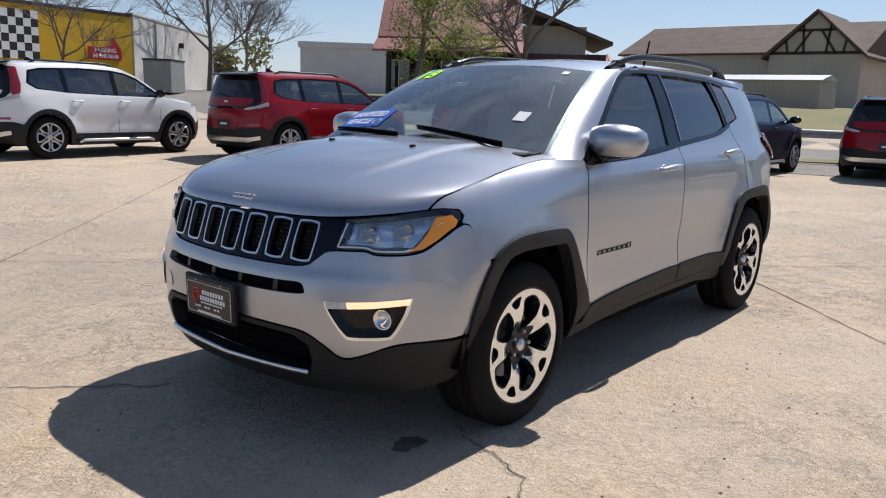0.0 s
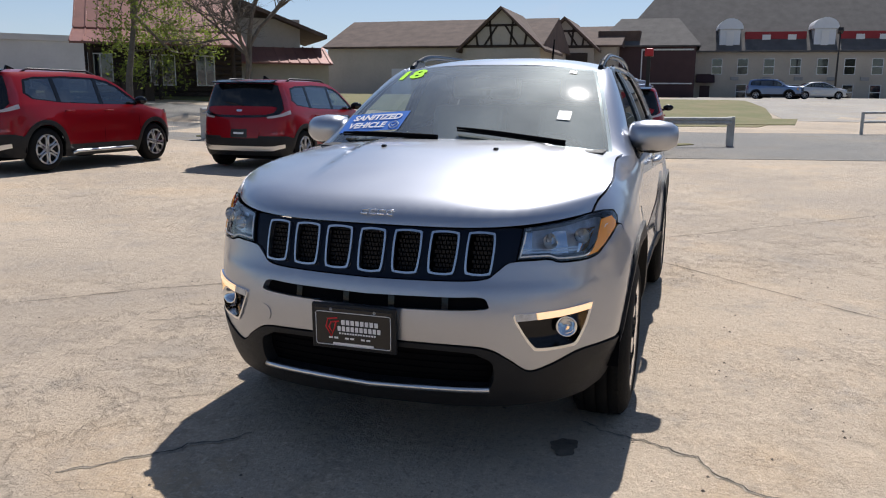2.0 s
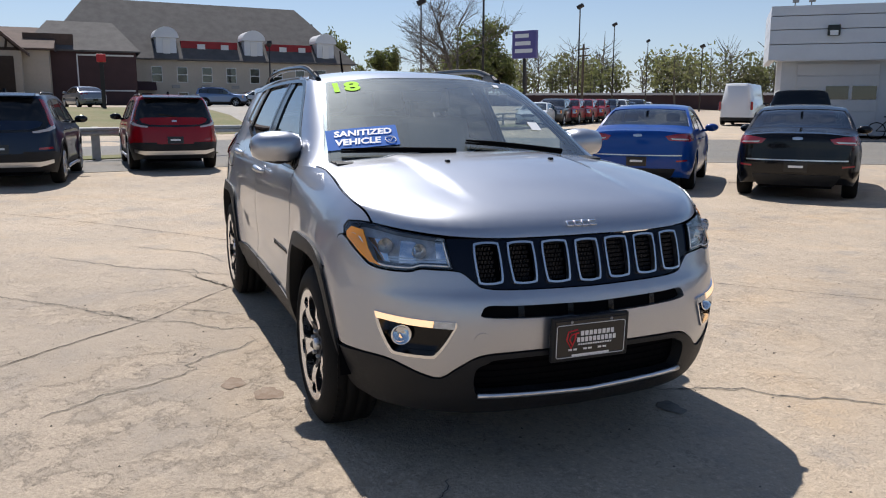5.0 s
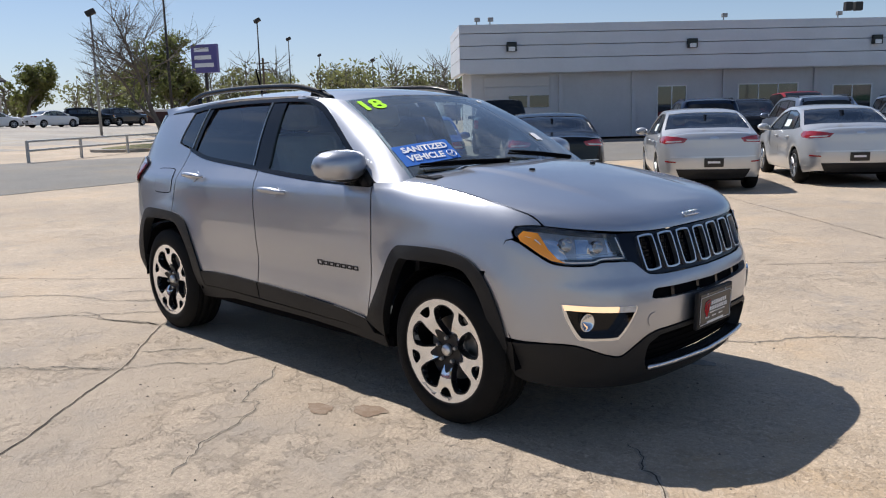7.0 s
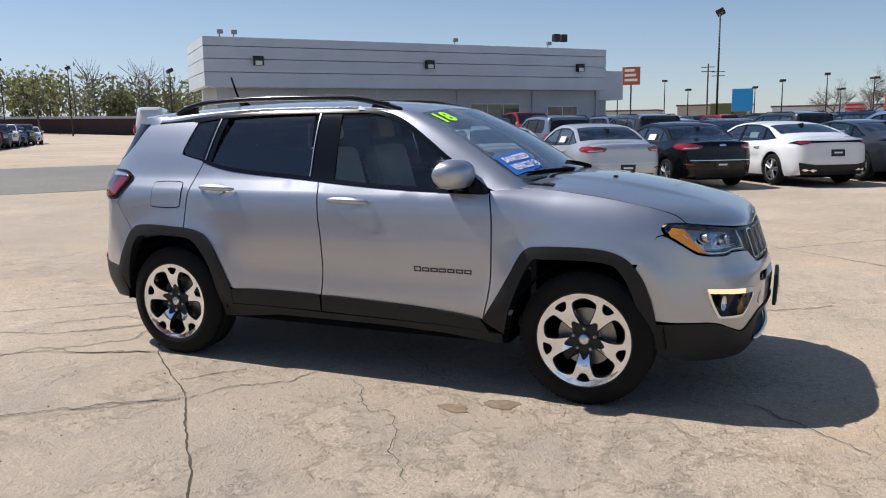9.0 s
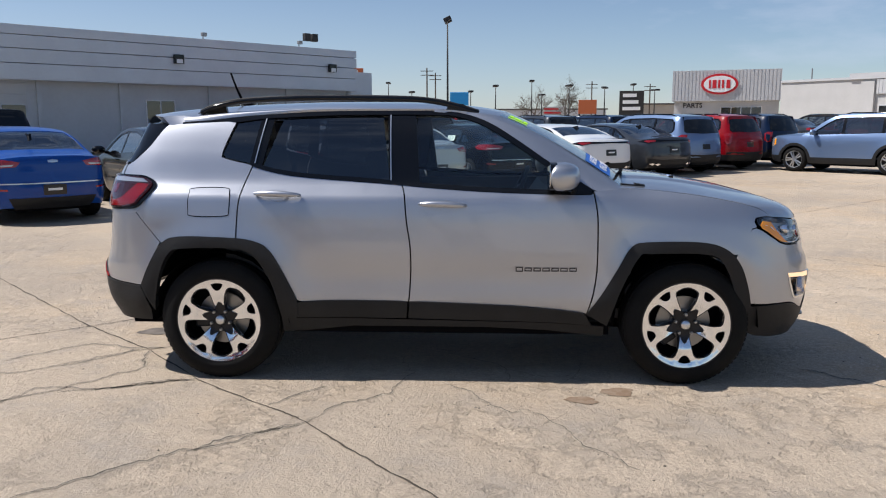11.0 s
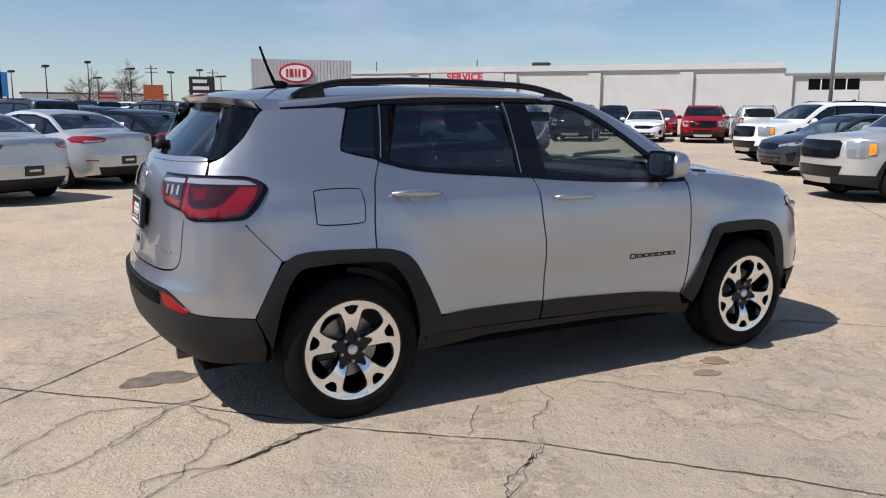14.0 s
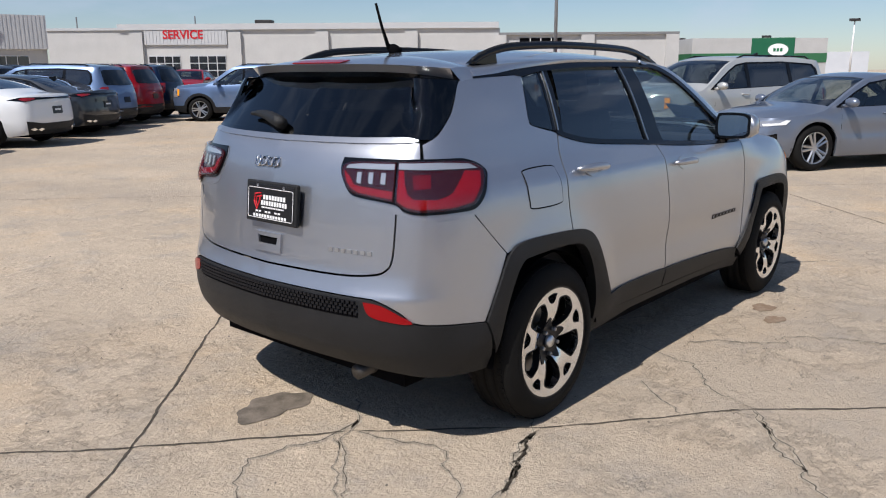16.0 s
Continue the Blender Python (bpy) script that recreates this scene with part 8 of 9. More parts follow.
# ---- buildings ----
WALL_GREY = mat("grey_render", (0.52, 0.535, 0.555), 0.8, 0, 0.12, 0.6, 0.15, 40)
METAL_PALE = mat("pale_metal_panel", (0.62, 0.64, 0.675), 0.4, 0.15, 0.08, 0.8)
METAL_WHITE = mat("white_metal_panel", (0.50, 0.505, 0.515), 0.5, 0.0, 0.06, 0.7)
CREAM = mat("cream_render", (0.47, 0.42, 0.355), 0.85, 0, 0.15, 0.5, 0.2, 30)
SHINGLE = mat("brown_shingle", (0.125, 0.085, 0.068), 0.9, 0, 0.35, 1.2, 0.5, 25)
SHINGLE_GREY = mat("grey_shingle", (0.120, 0.112, 0.108), 0.9, 0, 0.3, 1.2, 0.5, 25)
TIMBER = mat("dark_timber", (0.045, 0.030, 0.022), 0.8, 0, 0.3, 3)
MAROON = mat("maroon_boards", (0.055, 0.024, 0.026), 0.7, 0, 0.2, 1)
RED_PANEL = mat("red_panel", (0.28, 0.012, 0.018), 0.6, 0, 0.15, 1)
TIN = mat("red_tin_roof", (0.255, 0.105, 0.082), 0.5, 0.2, 0.25, 0.8)
LOG = mat("dark_logs", (0.050, 0.034, 0.026), 0.85, 0, 0.4, 2, 0.5, 12)
YELLOW = mat("yellow_wall", (0.66, 0.40, 0.012), 0.7, 0, 0.1, 0.6)
WHITE_WALL = mat("white_block_wall", (0.50, 0.495, 0.485), 0.85, 0, 0.10, 0.8, 0.2, 20)
WINDOW = mat("dark_window", (0.02, 0.023, 0.027), 0.06, coat=1.0)
FRAME_W = mat("white_frame", (0.66, 0.66, 0.66), 0.5)
POLE = mat("dark_pole", (0.035, 0.033, 0.033), 0.6, 0.3, 0.2, 3)
POLE_GREY = mat("grey_pole", (0.30, 0.30, 0.30), 0.5, 0.5, 0.2, 3)
POLE_WOOD = mat("wood_pole", (0.11, 0.085, 0.065), 0.9, 0, 0.3, 2)
RAIL_W = mat("weathered_white_steel", (0.52, 0.51, 0.48), 0.6, 0.2, 0.3, 5)
SIGN_RED = mat("sign_red", (0.52, 0.012, 0.020), 0.4)
SIGN_WHITE = mat("sign_white", (0.78, 0.78, 0.78), 0.4)


def wall_frame(a, b, z=None):
    """Pose whose x runs along the ground line a-b, y into the building (to the left of the line), z up."""
    ang = math.degrees(math.atan2(b[1] - a[1], b[0] - a[0]))
    return pose(a[0], a[1], min(G(*a), G(*b)) - 0.3 if z is None else z, 0, 0, ang), math.hypot(b[0] - a[0], b[1] - a[1])


def framed_window(parent, x0, x1, z0, z1, y=-0.03, bars=1, sill=True):
    w = part("window", new_box(x0, x1, y, y + 0.06, z0, z1), WINDOW, parent)
    bm = bmesh.new()
    t = 0.06
    for a, b, c, d in ((x0 - t, x1 + t, z1, z1 + t), (x0 - t, x1 + t, z0 - t, z0), (x0 - t, x0, z0, z1), (x1, x1 + t, z0, z1)):
        box(bm, a, b, y - 0.03, y + 0.05, c, d)
    for k in range(bars):
        m = x0 + (x1 - x0) * (k + 1) / (bars + 1)
        box(bm, m - 0.03, m + 0.03, y - 0.02, y + 0.02, z0, z1)
    part("window_frame", bm, FRAME_W, w)
    return w


def ribbed(bm, x0, x1, y, z0, z1, pitch, depth=0.03):
    n = int((x1 - x0) / pitch)
    for k in range(n):
        a = x0 + k * pitch
        box(bm, a, a + pitch * 0.55, y - depth, y, z0, z1)
    return bm


# grey showroom across the lot
m, LW = wall_frame((-21.38, 23.82), (-7.52, 39.41), 0.30)
m, LW = m @ Matrix.Diagonal((0.885, 0.885, 0.885, 1)), LW / 0.885
shop = thing("grey_showroom", "long grey flat-roofed building with pale metal fascia", "building", m)
part("wall", new_box(0.3, LW - 0.3, 0.0, 5.0, 0.0, 3.6), WALL_GREY, shop)
part("roof", new_box(0.2, LW - 0.2, -0.4, 5.0, 5.55, 5.62), SHINGLE_GREY, shop)
for k, (z0, z1) in enumerate(((3.42, 4.10), (4.13, 4.75), (4.78, 5.36), (5.39, 5.82))):
    for x0, x1 in ((-0.35, LW),):
        part("fascia_panel", new_box(x0, x1, -0.7, 0.02, z0, z1, 0.012), METAL_PALE, shop)
        part("fascia_panel", new_box(x0, x0 + 0.3, 0.022, 5.1, z0, z1, 0.012), METAL_PALE, shop)
part("soffit", new_box(0.0, LW, -0.69, 0.0, 3.38, 3.42), METAL_PALE, shop)
for x in (2.3, 11.7, 21.6):
    w = part("wall_light", new_box(x - 0.26, x + 0.26, -0.92, -0.70, 4.45, 4.92, 0.03), GLOSSBLACK, shop)
    part("lens", new_box(x - 0.17, x + 0.17, -0.935, -0.915, 4.47, 4.68), SIGN_WHITE, w)
door = part("garage_door", new_box(0.95, 4.45, -0.04, 0.02, 0.0, 3.28), METAL_WHITE, shop)
for k in range(6):
    part("garage_panel", new_box(0.99, 4.41, -0.07, -0.035, 0.04 + k * 0.54, 0.54 + k * 0.54, 0.015), METAL_WHITE, door)
for x0, x1 in ((2.25, 3.2), (3.35, 4.35)):
    part("garage_window", new_box(x0, x1, -0.085, -0.06, 1.65, 2.25), WINDOW, door)
for x0, x1, z0, z1, n in ((10.2, 11.7, 0.7, 2.55, 1), (14.6, 17.8, 0.0, 2.55, 2), (19.8, 21.9, 0.0, 2.4, 1)):
    framed_window(shop, x0, x1, z0, z1, bars=n)
for x in (5.0, 8.9, 13.8, 18.8, 23.4):
    part("pilaster", new_box(x - 0.12, x + 0.12, -0.12, 0.02, 0.0, 3.40), WALL_GREY, shop)
part("annex", new_box(LW, LW + 2.3, 0.6, 5, 2.85, 4.65), METAL_PALE, shop)
part("annex_wall", new_box(LW - 0.2, LW + 1.2, 0.9, 5, 0.0, 2.86), WALL_GREY, shop)
for x in (0.7, 1.4, 13.9, 20.2):
    bm = bmesh.new()
    tube(bm, [(x, 0.6, 5.6), (x, 0.6, 6.15)], 0.03, 6)
    box(bm, x - 0.12, x + 0.16, 0.42, 0.62, 6.1, 6.3, 0.02)
    part("roof_camera" if x < 15 else "roof_floodlight", bm, POLE_GREY, shop)
bm = bmesh.new()
for o in (0.0, 0.55):
    box(bm, 20.4 + o, 20.8 + o, 0.2, 0.5, 6.3, 6.75, 0.03)
part("roof_floodlight", bm, POLE, shop)

# dealership with sign box and long white service wall
m, LB = wall_frame((17.8, 72.8), (27.0, 70.0), 0.40)
sign = thing("showroom_entrance", "white ribbed sign box over a glazed entrance", "building", m)
part("sign_box", new_box(0, LB, 0, 14, 3.15, 6.0), METAL_WHITE, sign)
part("cladding_ribs", ribbed(bmesh.new(), 0.0, LB, 0.0, 3.15, 6.0, 0.32), METAL_WHITE, sign)
part("entrance_wall", new_box(0.2, LB - 0.1, 0.4, 14, 0, 3.15), WHITE_WALL, sign)
framed_window(sign, 4.5, 8.0, 0.0, 2.55, 0.35, 3)
bm = bmesh.new()
prism(bm, [(4.25 + 1.65 * math.cos(a), 4.70 + 0.95 * math.sin(a)) for a in np.linspace(0, 2 * math.pi, 33)[:-1]], -0.16, -0.02)
oval = part("oval_sign", bm, SIGN_RED, sign, "red oval sign")
bm = bmesh.new()
prism(bm, [(4.25 + 1.42 * math.cos(a), 4.70 + 0.76 * math.sin(a)) for a in np.linspace(0, 2 * math.pi, 33)[:-1]], -0.19, -0.15)
part("oval_face", bm, SIGN_WHITE, oval)
for x0, x1 in ((3.30, 3.48), (3.62, 3.98), (4.12, 4.30), (4.46, 4.64), (4.86, 5.20)):
    part("sign_bar", new_box(x0, x1, -0.22, -0.185, 4.32, 5.08), SIGN_RED, oval)
drawn_text("parts_word", "PARTS", 0.62, POLE, sign, lambda a, b: Vector((1.9 + a, 0.385, 2.75 + b)), bold=0.02)

m, LS = wall_frame((27.0, 70.0), (61.5, 27.9), 0.35)
serv = thing("service_building", "long white service building with pilasters and bay doors", "building", m)
part("wall", new_box(0.0, 39.4, 0, 18, 0, 4.75), WHITE_WALL, serv)
part("wall", new_box(39.4, LS, 0, 18, 0, 4.15), WHITE_WALL, serv)
part("roof", new_box(0.0, 39.3, 0.1, 18, 4.75, 4.85), METAL_WHITE, serv)
part("parapet", new_box(6.3, 39.3, -0.22, 0.15, 4.75, 5.25), METAL_WHITE, serv)
part("parapet", new_box(39.3, LS + 0.2, -0.25, 0.15, 4.15, 4.35), POLE_GREY, serv)
part("parapet", new_box(0.0, 6.3, -0.12, 0.15, 4.75, 4.95), METAL_WHITE, serv)
for x in (7.9, 16.5, 24.1, 31.8, 39.4, 46.9, LS - 0.35):
    part("pilaster", new_box(x - 0.55, x + 0.55, -0.30, 0.02, 0.0, 4.55 if x < 39 else 4.14), WHITE_WALL, serv)
part("bay_sign", new_box(8.6, 15.8, -0.16, 0.0, 3.50, 4.70), METAL_WHITE, serv)
part("bay_sign_ribs", ribbed(bmesh.new(), 8.6, 15.8, -0.16, 3.50, 4.70, 0.3), METAL_WHITE, serv)
drawn_text("service_word", "SERVICE", 1.0, SIGN_RED, serv, lambda a, b: Vector((12.0 + a * 0.98, -0.21, 4.32 + b)), "red letters", bold=0.025)
for x0, x1 in ((8.8, 11.6), (12.4, 15.6)):
    d = part("bay_door", new_box(x0, x1, -0.05, 0.02, 0, 2.65), METAL_WHITE, serv)
    for r in range(3):
        for k in range(4):
            w = (x1 - x0) / 4
            part("bay_pane", new_box(x0 + k * w + 0.05, x0 + (k + 1) * w - 0.05, -0.075, -0.045, 0.75 + r * 0.62, 1.28 + r * 0.62), WINDOW, d)
# open bay: a flat black slab stands for the shade inside
o = part("dark_bay_slab", new_box(41.1, 44.7, -0.03, 0.03, 0.0, 3.9), VOID, serv)
part("bay_shutter", new_box(41.1, 44.7, -0.08, -0.03, 1.35, 3.05, 0.01), METAL_WHITE, o)
for k in range(1, 4):
    part("bay_bar", new_box(41.1 + k * 0.9 - 0.04, 41.1 + k * 0.9 + 0.04, -0.09, -0.03, 3.05, 3.9), FRAME_W, o)
part("roof_unit", new_box(17.5, 19.0, 3, 4.2, 5.2, 5.75, 0.05), POLE, serv)
for x in (2.0, 12.6):
    bm = bmesh.new()
    tube(bm, [(x, 1.5, 4.8), (x, 1.5, 6.0)], 0.06, 6)
    part("vent_pipe", bm, POLE_GREY, serv)


def gabled(name, label, m, x0, x1, depth, eave, ridge, wall_mat, roof_mat, over=0.5, hip=0.0):
    """A house with its ridge along x; hip: metres by which the ridge is shorter at each end."""
    h = thing(name, label, "building", m)
    part("wall", new_box(x0, x1, 0, depth, 0, eave), wall_mat, h)
    if hip < 0.05:
        for x in (x0, x1):
            part("gable_wall", prism(bmesh.new(), [(0.0, eave), (depth, eave), (depth / 2, ridge - 0.1)], x - 0.01 if x == x1 else x - 0.0, x + 0.0 if x == x1 else x + 0.01, "x"), wall_mat, h)
    bm = bmesh.new()
    t = 0.14
    a = [(x0 - over, -over, eave), (x1 + over, -over, eave), (x1 + over - hip, depth / 2, ridge), (x0 - over + hip, depth / 2, ridge), (x1 + over, depth + over, eave), (x0 - over, depth + over, eave)]
    lo = [bm.verts.new(p) for p in a]
    hi = [bm.verts.new((p[0], p[1], p[2] + t)) for p in a]
    for q in ((0, 1, 2, 3), (3, 2, 4, 5)):
        bm.faces.new([hi[i] for i in q]), bm.faces.new([lo[i] for i in q[::-1]])
    for q in ((1, 4, 2), (0, 3, 5)):
        bm.faces.new([hi[i] for i in q])
    for i, j in ((0, 1), (1, 4), (4, 5), (5, 0)):
        bm.faces.new((lo[i], lo[j], hi[j], hi[i]))
    bmesh.ops.recalc_face_normals(bm, faces=bm.faces)
    part("roof", bm, roof_mat, h)
    return h


def beam(bm, p, q, w=0.16, y=-0.06):
    """A timber on a facade from p to q, in x and z."""
    d = Vector((q[0] - p[0], 0, q[1] - p[1]))
    n = Vector((-d.z, 0, d.x)).normalized() * w / 2
    lo = [bm.verts.new((c[0] + s * n.x, y, c[1] + s * n.z)) for c, s in ((p, 1), (q, 1), (q, -1), (p, -1))]
    hi = [bm.verts.new((v.co.x, y + 0.08, v.co.z)) for v in lo]
    bm.faces.new(lo[::-1])
    for i in range(4):
        bm.faces.new((lo[i], lo[(i + 1) % 4], hi[(i + 1) % 4], hi[i]))


# half-timbered hall: x along -30..-8, facade towards +x of the site
tm = pose(-60, -29.7, 1.0, 0, 0, 90)
hall = gabled("half_timbered_hall", "cream hall with brown shingle roof and dark timbers", tm, -0.8, 18.0, 13.0, 4.40, 7.1, CREAM, SHINGLE, 0.4)

def cross_gable(parent, x0, x1, eave, peak, y0, depth, timber=True):
    mid = (x0 + x1) / 2
    part("gable_front", prism(bmesh.new(), [(x0, 0), (x1, 0), (x1, eave), (mid, peak), (x0, eave)], y0, y0 + 0.3), CREAM, parent)
    for s, xe in ((-1, x0), (1, x1)):
        bm = bmesh.new()
        prism(bm, [(xe + s * 0.45, eave - 0.25), (mid, peak + 0.12), (mid, peak - 0.10), (xe + s * 0.45, eave - 0.47)], y0 - 0.45, y0 + depth)
        part("gable_roof", bm, SHINGLE, parent)
    if timber:
        bm = bmesh.new()
        h = peak - eave
        beam(bm, (x0, eave), (x1, eave), 0.22, y0 - 0.07)
        beam(bm, (x0 + 0.1, eave), (mid, peak), 0.22, y0 - 0.07)
        beam(bm, (x1 - 0.1, eave), (mid, peak), 0.22, y0 - 0.07)
        beam(bm, (mid - (x1 - x0) * 0.22, eave + h * 0.55), (mid + (x1 - x0) * 0.22, eave + h * 0.55), 0.18, y0 - 0.07)
        for k in (-0.30, -0.12, 0.12, 0.30):
            xx = mid + k * (x1 - x0)
            beam(bm, (xx, eave), (xx + 0.03 * (x1 - x0) * (1 if k > 0 else -1), eave + h * (1 - 2 * abs(k)) * 0.95), 0.16, y0 - 0.07)
        beam(bm, (mid - 0.22 * (x1 - x0), eave), (mid - 0.05 * (x1 - x0), eave + h * 0.55), 0.15, y0 - 0.07)
        beam(bm, (mid + 0.22 * (x1 - x0), eave), (mid + 0.05 * (x1 - x0), eave + h * 0.55), 0.15, y0 - 0.07)
        part("timber_frame", bm, TIMBER, parent)


cross_gable(hall, 11.9, 18.3, 4.40, 7.35, -1.2, 8.0)
part("side_door", new_box(5.2, 8.3, -0.05, 0.02, 0.4, 2.7), FRAME_W, hall)
lodge = gabled("half_timbered_lodge", "small half-timbered wing with dark openings", pose(-76.0, -14.0, 0.8, 0, 0, 90) @ Matrix.Diagonal((1.22, 1.22, 1.22, 1)), -0.4, 5.6, 10, 4.5, 6.4, CREAM, SHINGLE, 0.4)
cross_gable(lodge, -0.9, 3.9, 4.5, 6.7, -1.0, 7.0)
# no holes cut: dark slabs stand for the shade in the openings
for x0, x1 in ((-0.3, 1.0), (1.5, 3.4)):
    part("opening_shade_slab", new_box(x0, x1, -1.06, -0.9, 0.2, 4.0), TIMBER, lodge)
part("brown_roof_link", new_box(3.8, 7.2, 2, 9, 4.4, 5.9), SHINGLE, lodge)

shed_m = pose(-45, -17.2, 1.05, 0, 0, 90)
shed = thing("garden_shed", "low cream metal shed with shallow roof", "shed", shed_m)
part("wall", new_box(0, 6.9, 0, 3.5, 0, 1.95), CREAM, shed)
part("wall_ribs", ribbed(bmesh.new(), 0.0, 6.9, 0.0, 0.0, 1.9, 0.5, 0.02), CREAM, shed)
part("roof", prism(bmesh.new(), [(-0.15, 1.95), (3.65, 1.95), (1.75, 2.30)], -0.1, 7.0, "x"), METAL_WHITE, shed)
fence = thing("board_fence", "weathered grey board fence behind the cabin", "fence", pose(-52, -29.5, 1.0, 0, 0, 90))
for k in range(22):
    part("board", new_box(-9 + k * 0.42, -8.62 + k * 0.42, -0.02, 0.02, 0, 2.0 + 0.06 * (k % 3)), CREAM, fence)

# hotel with hipped roof, dormers and maroon wing
hm = pose(-84, -0.3, 0.55, 0, 0, 90 + 5)
hotel = gabled("hotel", "two-storey pale hotel with grey mansard roof and dormers", hm, -8.0, 24.0, 14.0, 5.6, 12.1, CREAM, SHINGLE_GREY, 0.5, 5.0)
for row, (z0, z1) in enumerate(((0.9, 2.3), (3.4, 4.9))):
    for k in range(8):
        x = 2.1 + 2.55 * k
        if row == 0 and k in (0,):
            continue
        framed_window(hotel, x, x + 0.95, z0, z1, bars=0)
        part("window_bar", new_box(x, x + 0.95, -0.07, -0.01, (z0 + z1) / 2 - 0.04, (z0 + z1) / 2 + 0.04), FRAME_W, hotel)
for k in range(6):
    part("air_unit", new_box(4.0 + 3.1 * k, 4.8 + 3.1 * k, -0.2, 0.0, 2.75, 3.1), POLE_GREY, hotel)
part("door", new_box(1.0, 2.0, -0.1, 0.0, 0, 2.2), MAROON, hotel)
part("awning", prism(bmesh.new(), [(-1.0, 2.5), (0.0, 3.4), (0.0, 2.5)], 0.6, 2.4, "x"), MAROON, hotel)
for x in (3.7, 12.8, 21.0):
    d = part("dormer", new_box(x - 1.0, x + 1.0, 0.2, 5.0, 5.6, 8.0), METAL_PALE, hotel)
    bm = bmesh.new()
    prism(bm, [(x + 1.25 * math.cos(a), 7.9 + 1.1 * math.sin(a)) for a in np.linspace(0, math.pi, 12)], -0.1, 5.5)
    part("dormer_hood", bm, METAL_PALE, d)
    part("dormer_window", new_box(x - 0.35, x + 0.35, 0.12, 0.22, 6.1, 7.7), FRAME_W, d)
for x0, x1 in ((5.3, 11.2), (14.4, 19.6)):
    p = part("red_dormer_band", new_box(x0, x1, 0.9, 4.5, 5.9, 7.7), RED_PANEL, hotel)
    for k in range(2):
        xx = x0 + (x1 - x0) * (0.28 + 0.42 * k)
        part("band_window", new_box(xx, xx + 0.8, 0.82, 0.92, 6.1, 7.4), FRAME_W, p)
bm = bmesh.new()
tube(bm, [(20.8, 6, 8), (20.8, 6, 10.6)], 0.12, 8)
tube(bm, [(21.3, 6, 8), (21.3, 6, 10.6)], 0.12, 8)
part("flue", bm, POLE, hotel)
wing = gabled("maroon_wing", "dark maroon hotel wing with hipped grey roof", pose(-78, -9.2, 1.2, 0, 0, 92), 0.0, 9.4, 9.0, 5.2, 8.2, MAROON, SHINGLE_GREY, 0.4, 2.2)
bm = bmesh.new()
box(bm, 4.2, 9.2, -0.06, -0.02, 4.85, 5.0)
box(bm, 4.2, 4.32, -0.06, -0.02, 1.7, 5.0)
box(bm, 4.2, 9.2, -0.06, -0.02, 1.6, 1.72)
part("pale_outline", bm, FRAME_W, wing)

# log cabin restaurant with tin roofs
cm = pose(-26.6, -27.0, 0.95, 0, 0, math.degrees(math.atan2(5.54, -4.25)))
cab = thing("log_cabin", "dark log cabin with red tin roof and porch", "building", cm)
for k in range(11):
    bm = bmesh.new()
    tube(bm, [(0.0, 0.9, 0.14 + 0.27 * k), (7.4, 0.9, 0.14 + 0.27 * k)], 0.15, 8)
    part("log", bm, LOG, cab)
part("back_wall", new_box(0.0, 7.4, 1.0, 9.0, 0, 3.6), LOG, cab)
for x0, x1 in ((0.2, 1.2), (3.0, 4.1), (5.2, 6.0)):
    framed_window(cab, x0, x1, 0.9, 2.3, 0.72, 1)
for x in (0.4, 3.4, 6.8):
    bm = bmesh.new()
    tube(bm, [(x, -1.2, 0), (x, -1.2, 2.9)], 0.11, 8)
    part("porch_post", bm, LOG, cab)


def tin_roof(name, x0, x1, y0, z0, y1, z1, parent):
    bm = bmesh.new()
    prism(bm, [(y0, z0), (y1, z1), (y1, z1 - 0.1), (y0, z0 - 0.1)], x0, x1, "x")
    r = part(name, bm, TIN, parent)
    bm = bmesh.new()
    for k in range(int((x1 - x0) / 0.55) + 1):
        x = x0 + 0.55 * k
        prism(bm, [(y0, z0 + 0.05), (y1, z1 + 0.05), (y1, z1), (y0, z0)], x - 0.03, x + 0.03, "x")
    part("seam", bm, TIN, r)


tin_roof("porch_roof", -0.4, 7.4, -1.8, 2.75, 0.9, 3.55, cab)
tin_roof("roof", -0.4, 7.2, 0.6, 3.55, 5.2, 7.0, cab)
tin_roof("back_roof", -0.4, 7.2, 9.6, 3.6, 5.2, 7.0, cab)
part("gable", prism(bmesh.new(), [(0.7, 3.4), (9.4, 3.4), (5.2, 6.9)], 7.0, 7.1, "x"), LOG, cab)
part("wing_wall", new_box(7.4, 12.3, 2.6, 11, 0, 2.4), CREAM, cab)
part("wing_upper", prism(bmesh.new(), [(4.2, 2.4), (10.5, 2.4), (10.5, 3.6), (4.2, 4.6)], 7.4, 11.0, "x"), CREAM, cab)
part("wing_top", prism(bmesh.new(), [(6.5, 5.95), (12.4, 3.75), (12.4, 3.55), (6.5, 5.75)], 3.4, 10.8), SHINGLE, cab)
tin_roof("wing_roof", 7.3, 12.4, 1.9, 2.15, 4.3, 3.1, cab)
for k in range(4):
    bm = bmesh.new()
    box(bm, 1.2 + k * 0.5, 1.6 + k * 0.5, -2.6, -2.1, 0, 0.95, 0.03)
    part("bin", bm, TIMBER, cab)
hedge = thing("low_shrub", "low green shrub beside the cabin", "shrub", pose(-29.5, -17.5, G(-29.5, -17.5)))
rb = random.Random(3)
co, fa = [], []
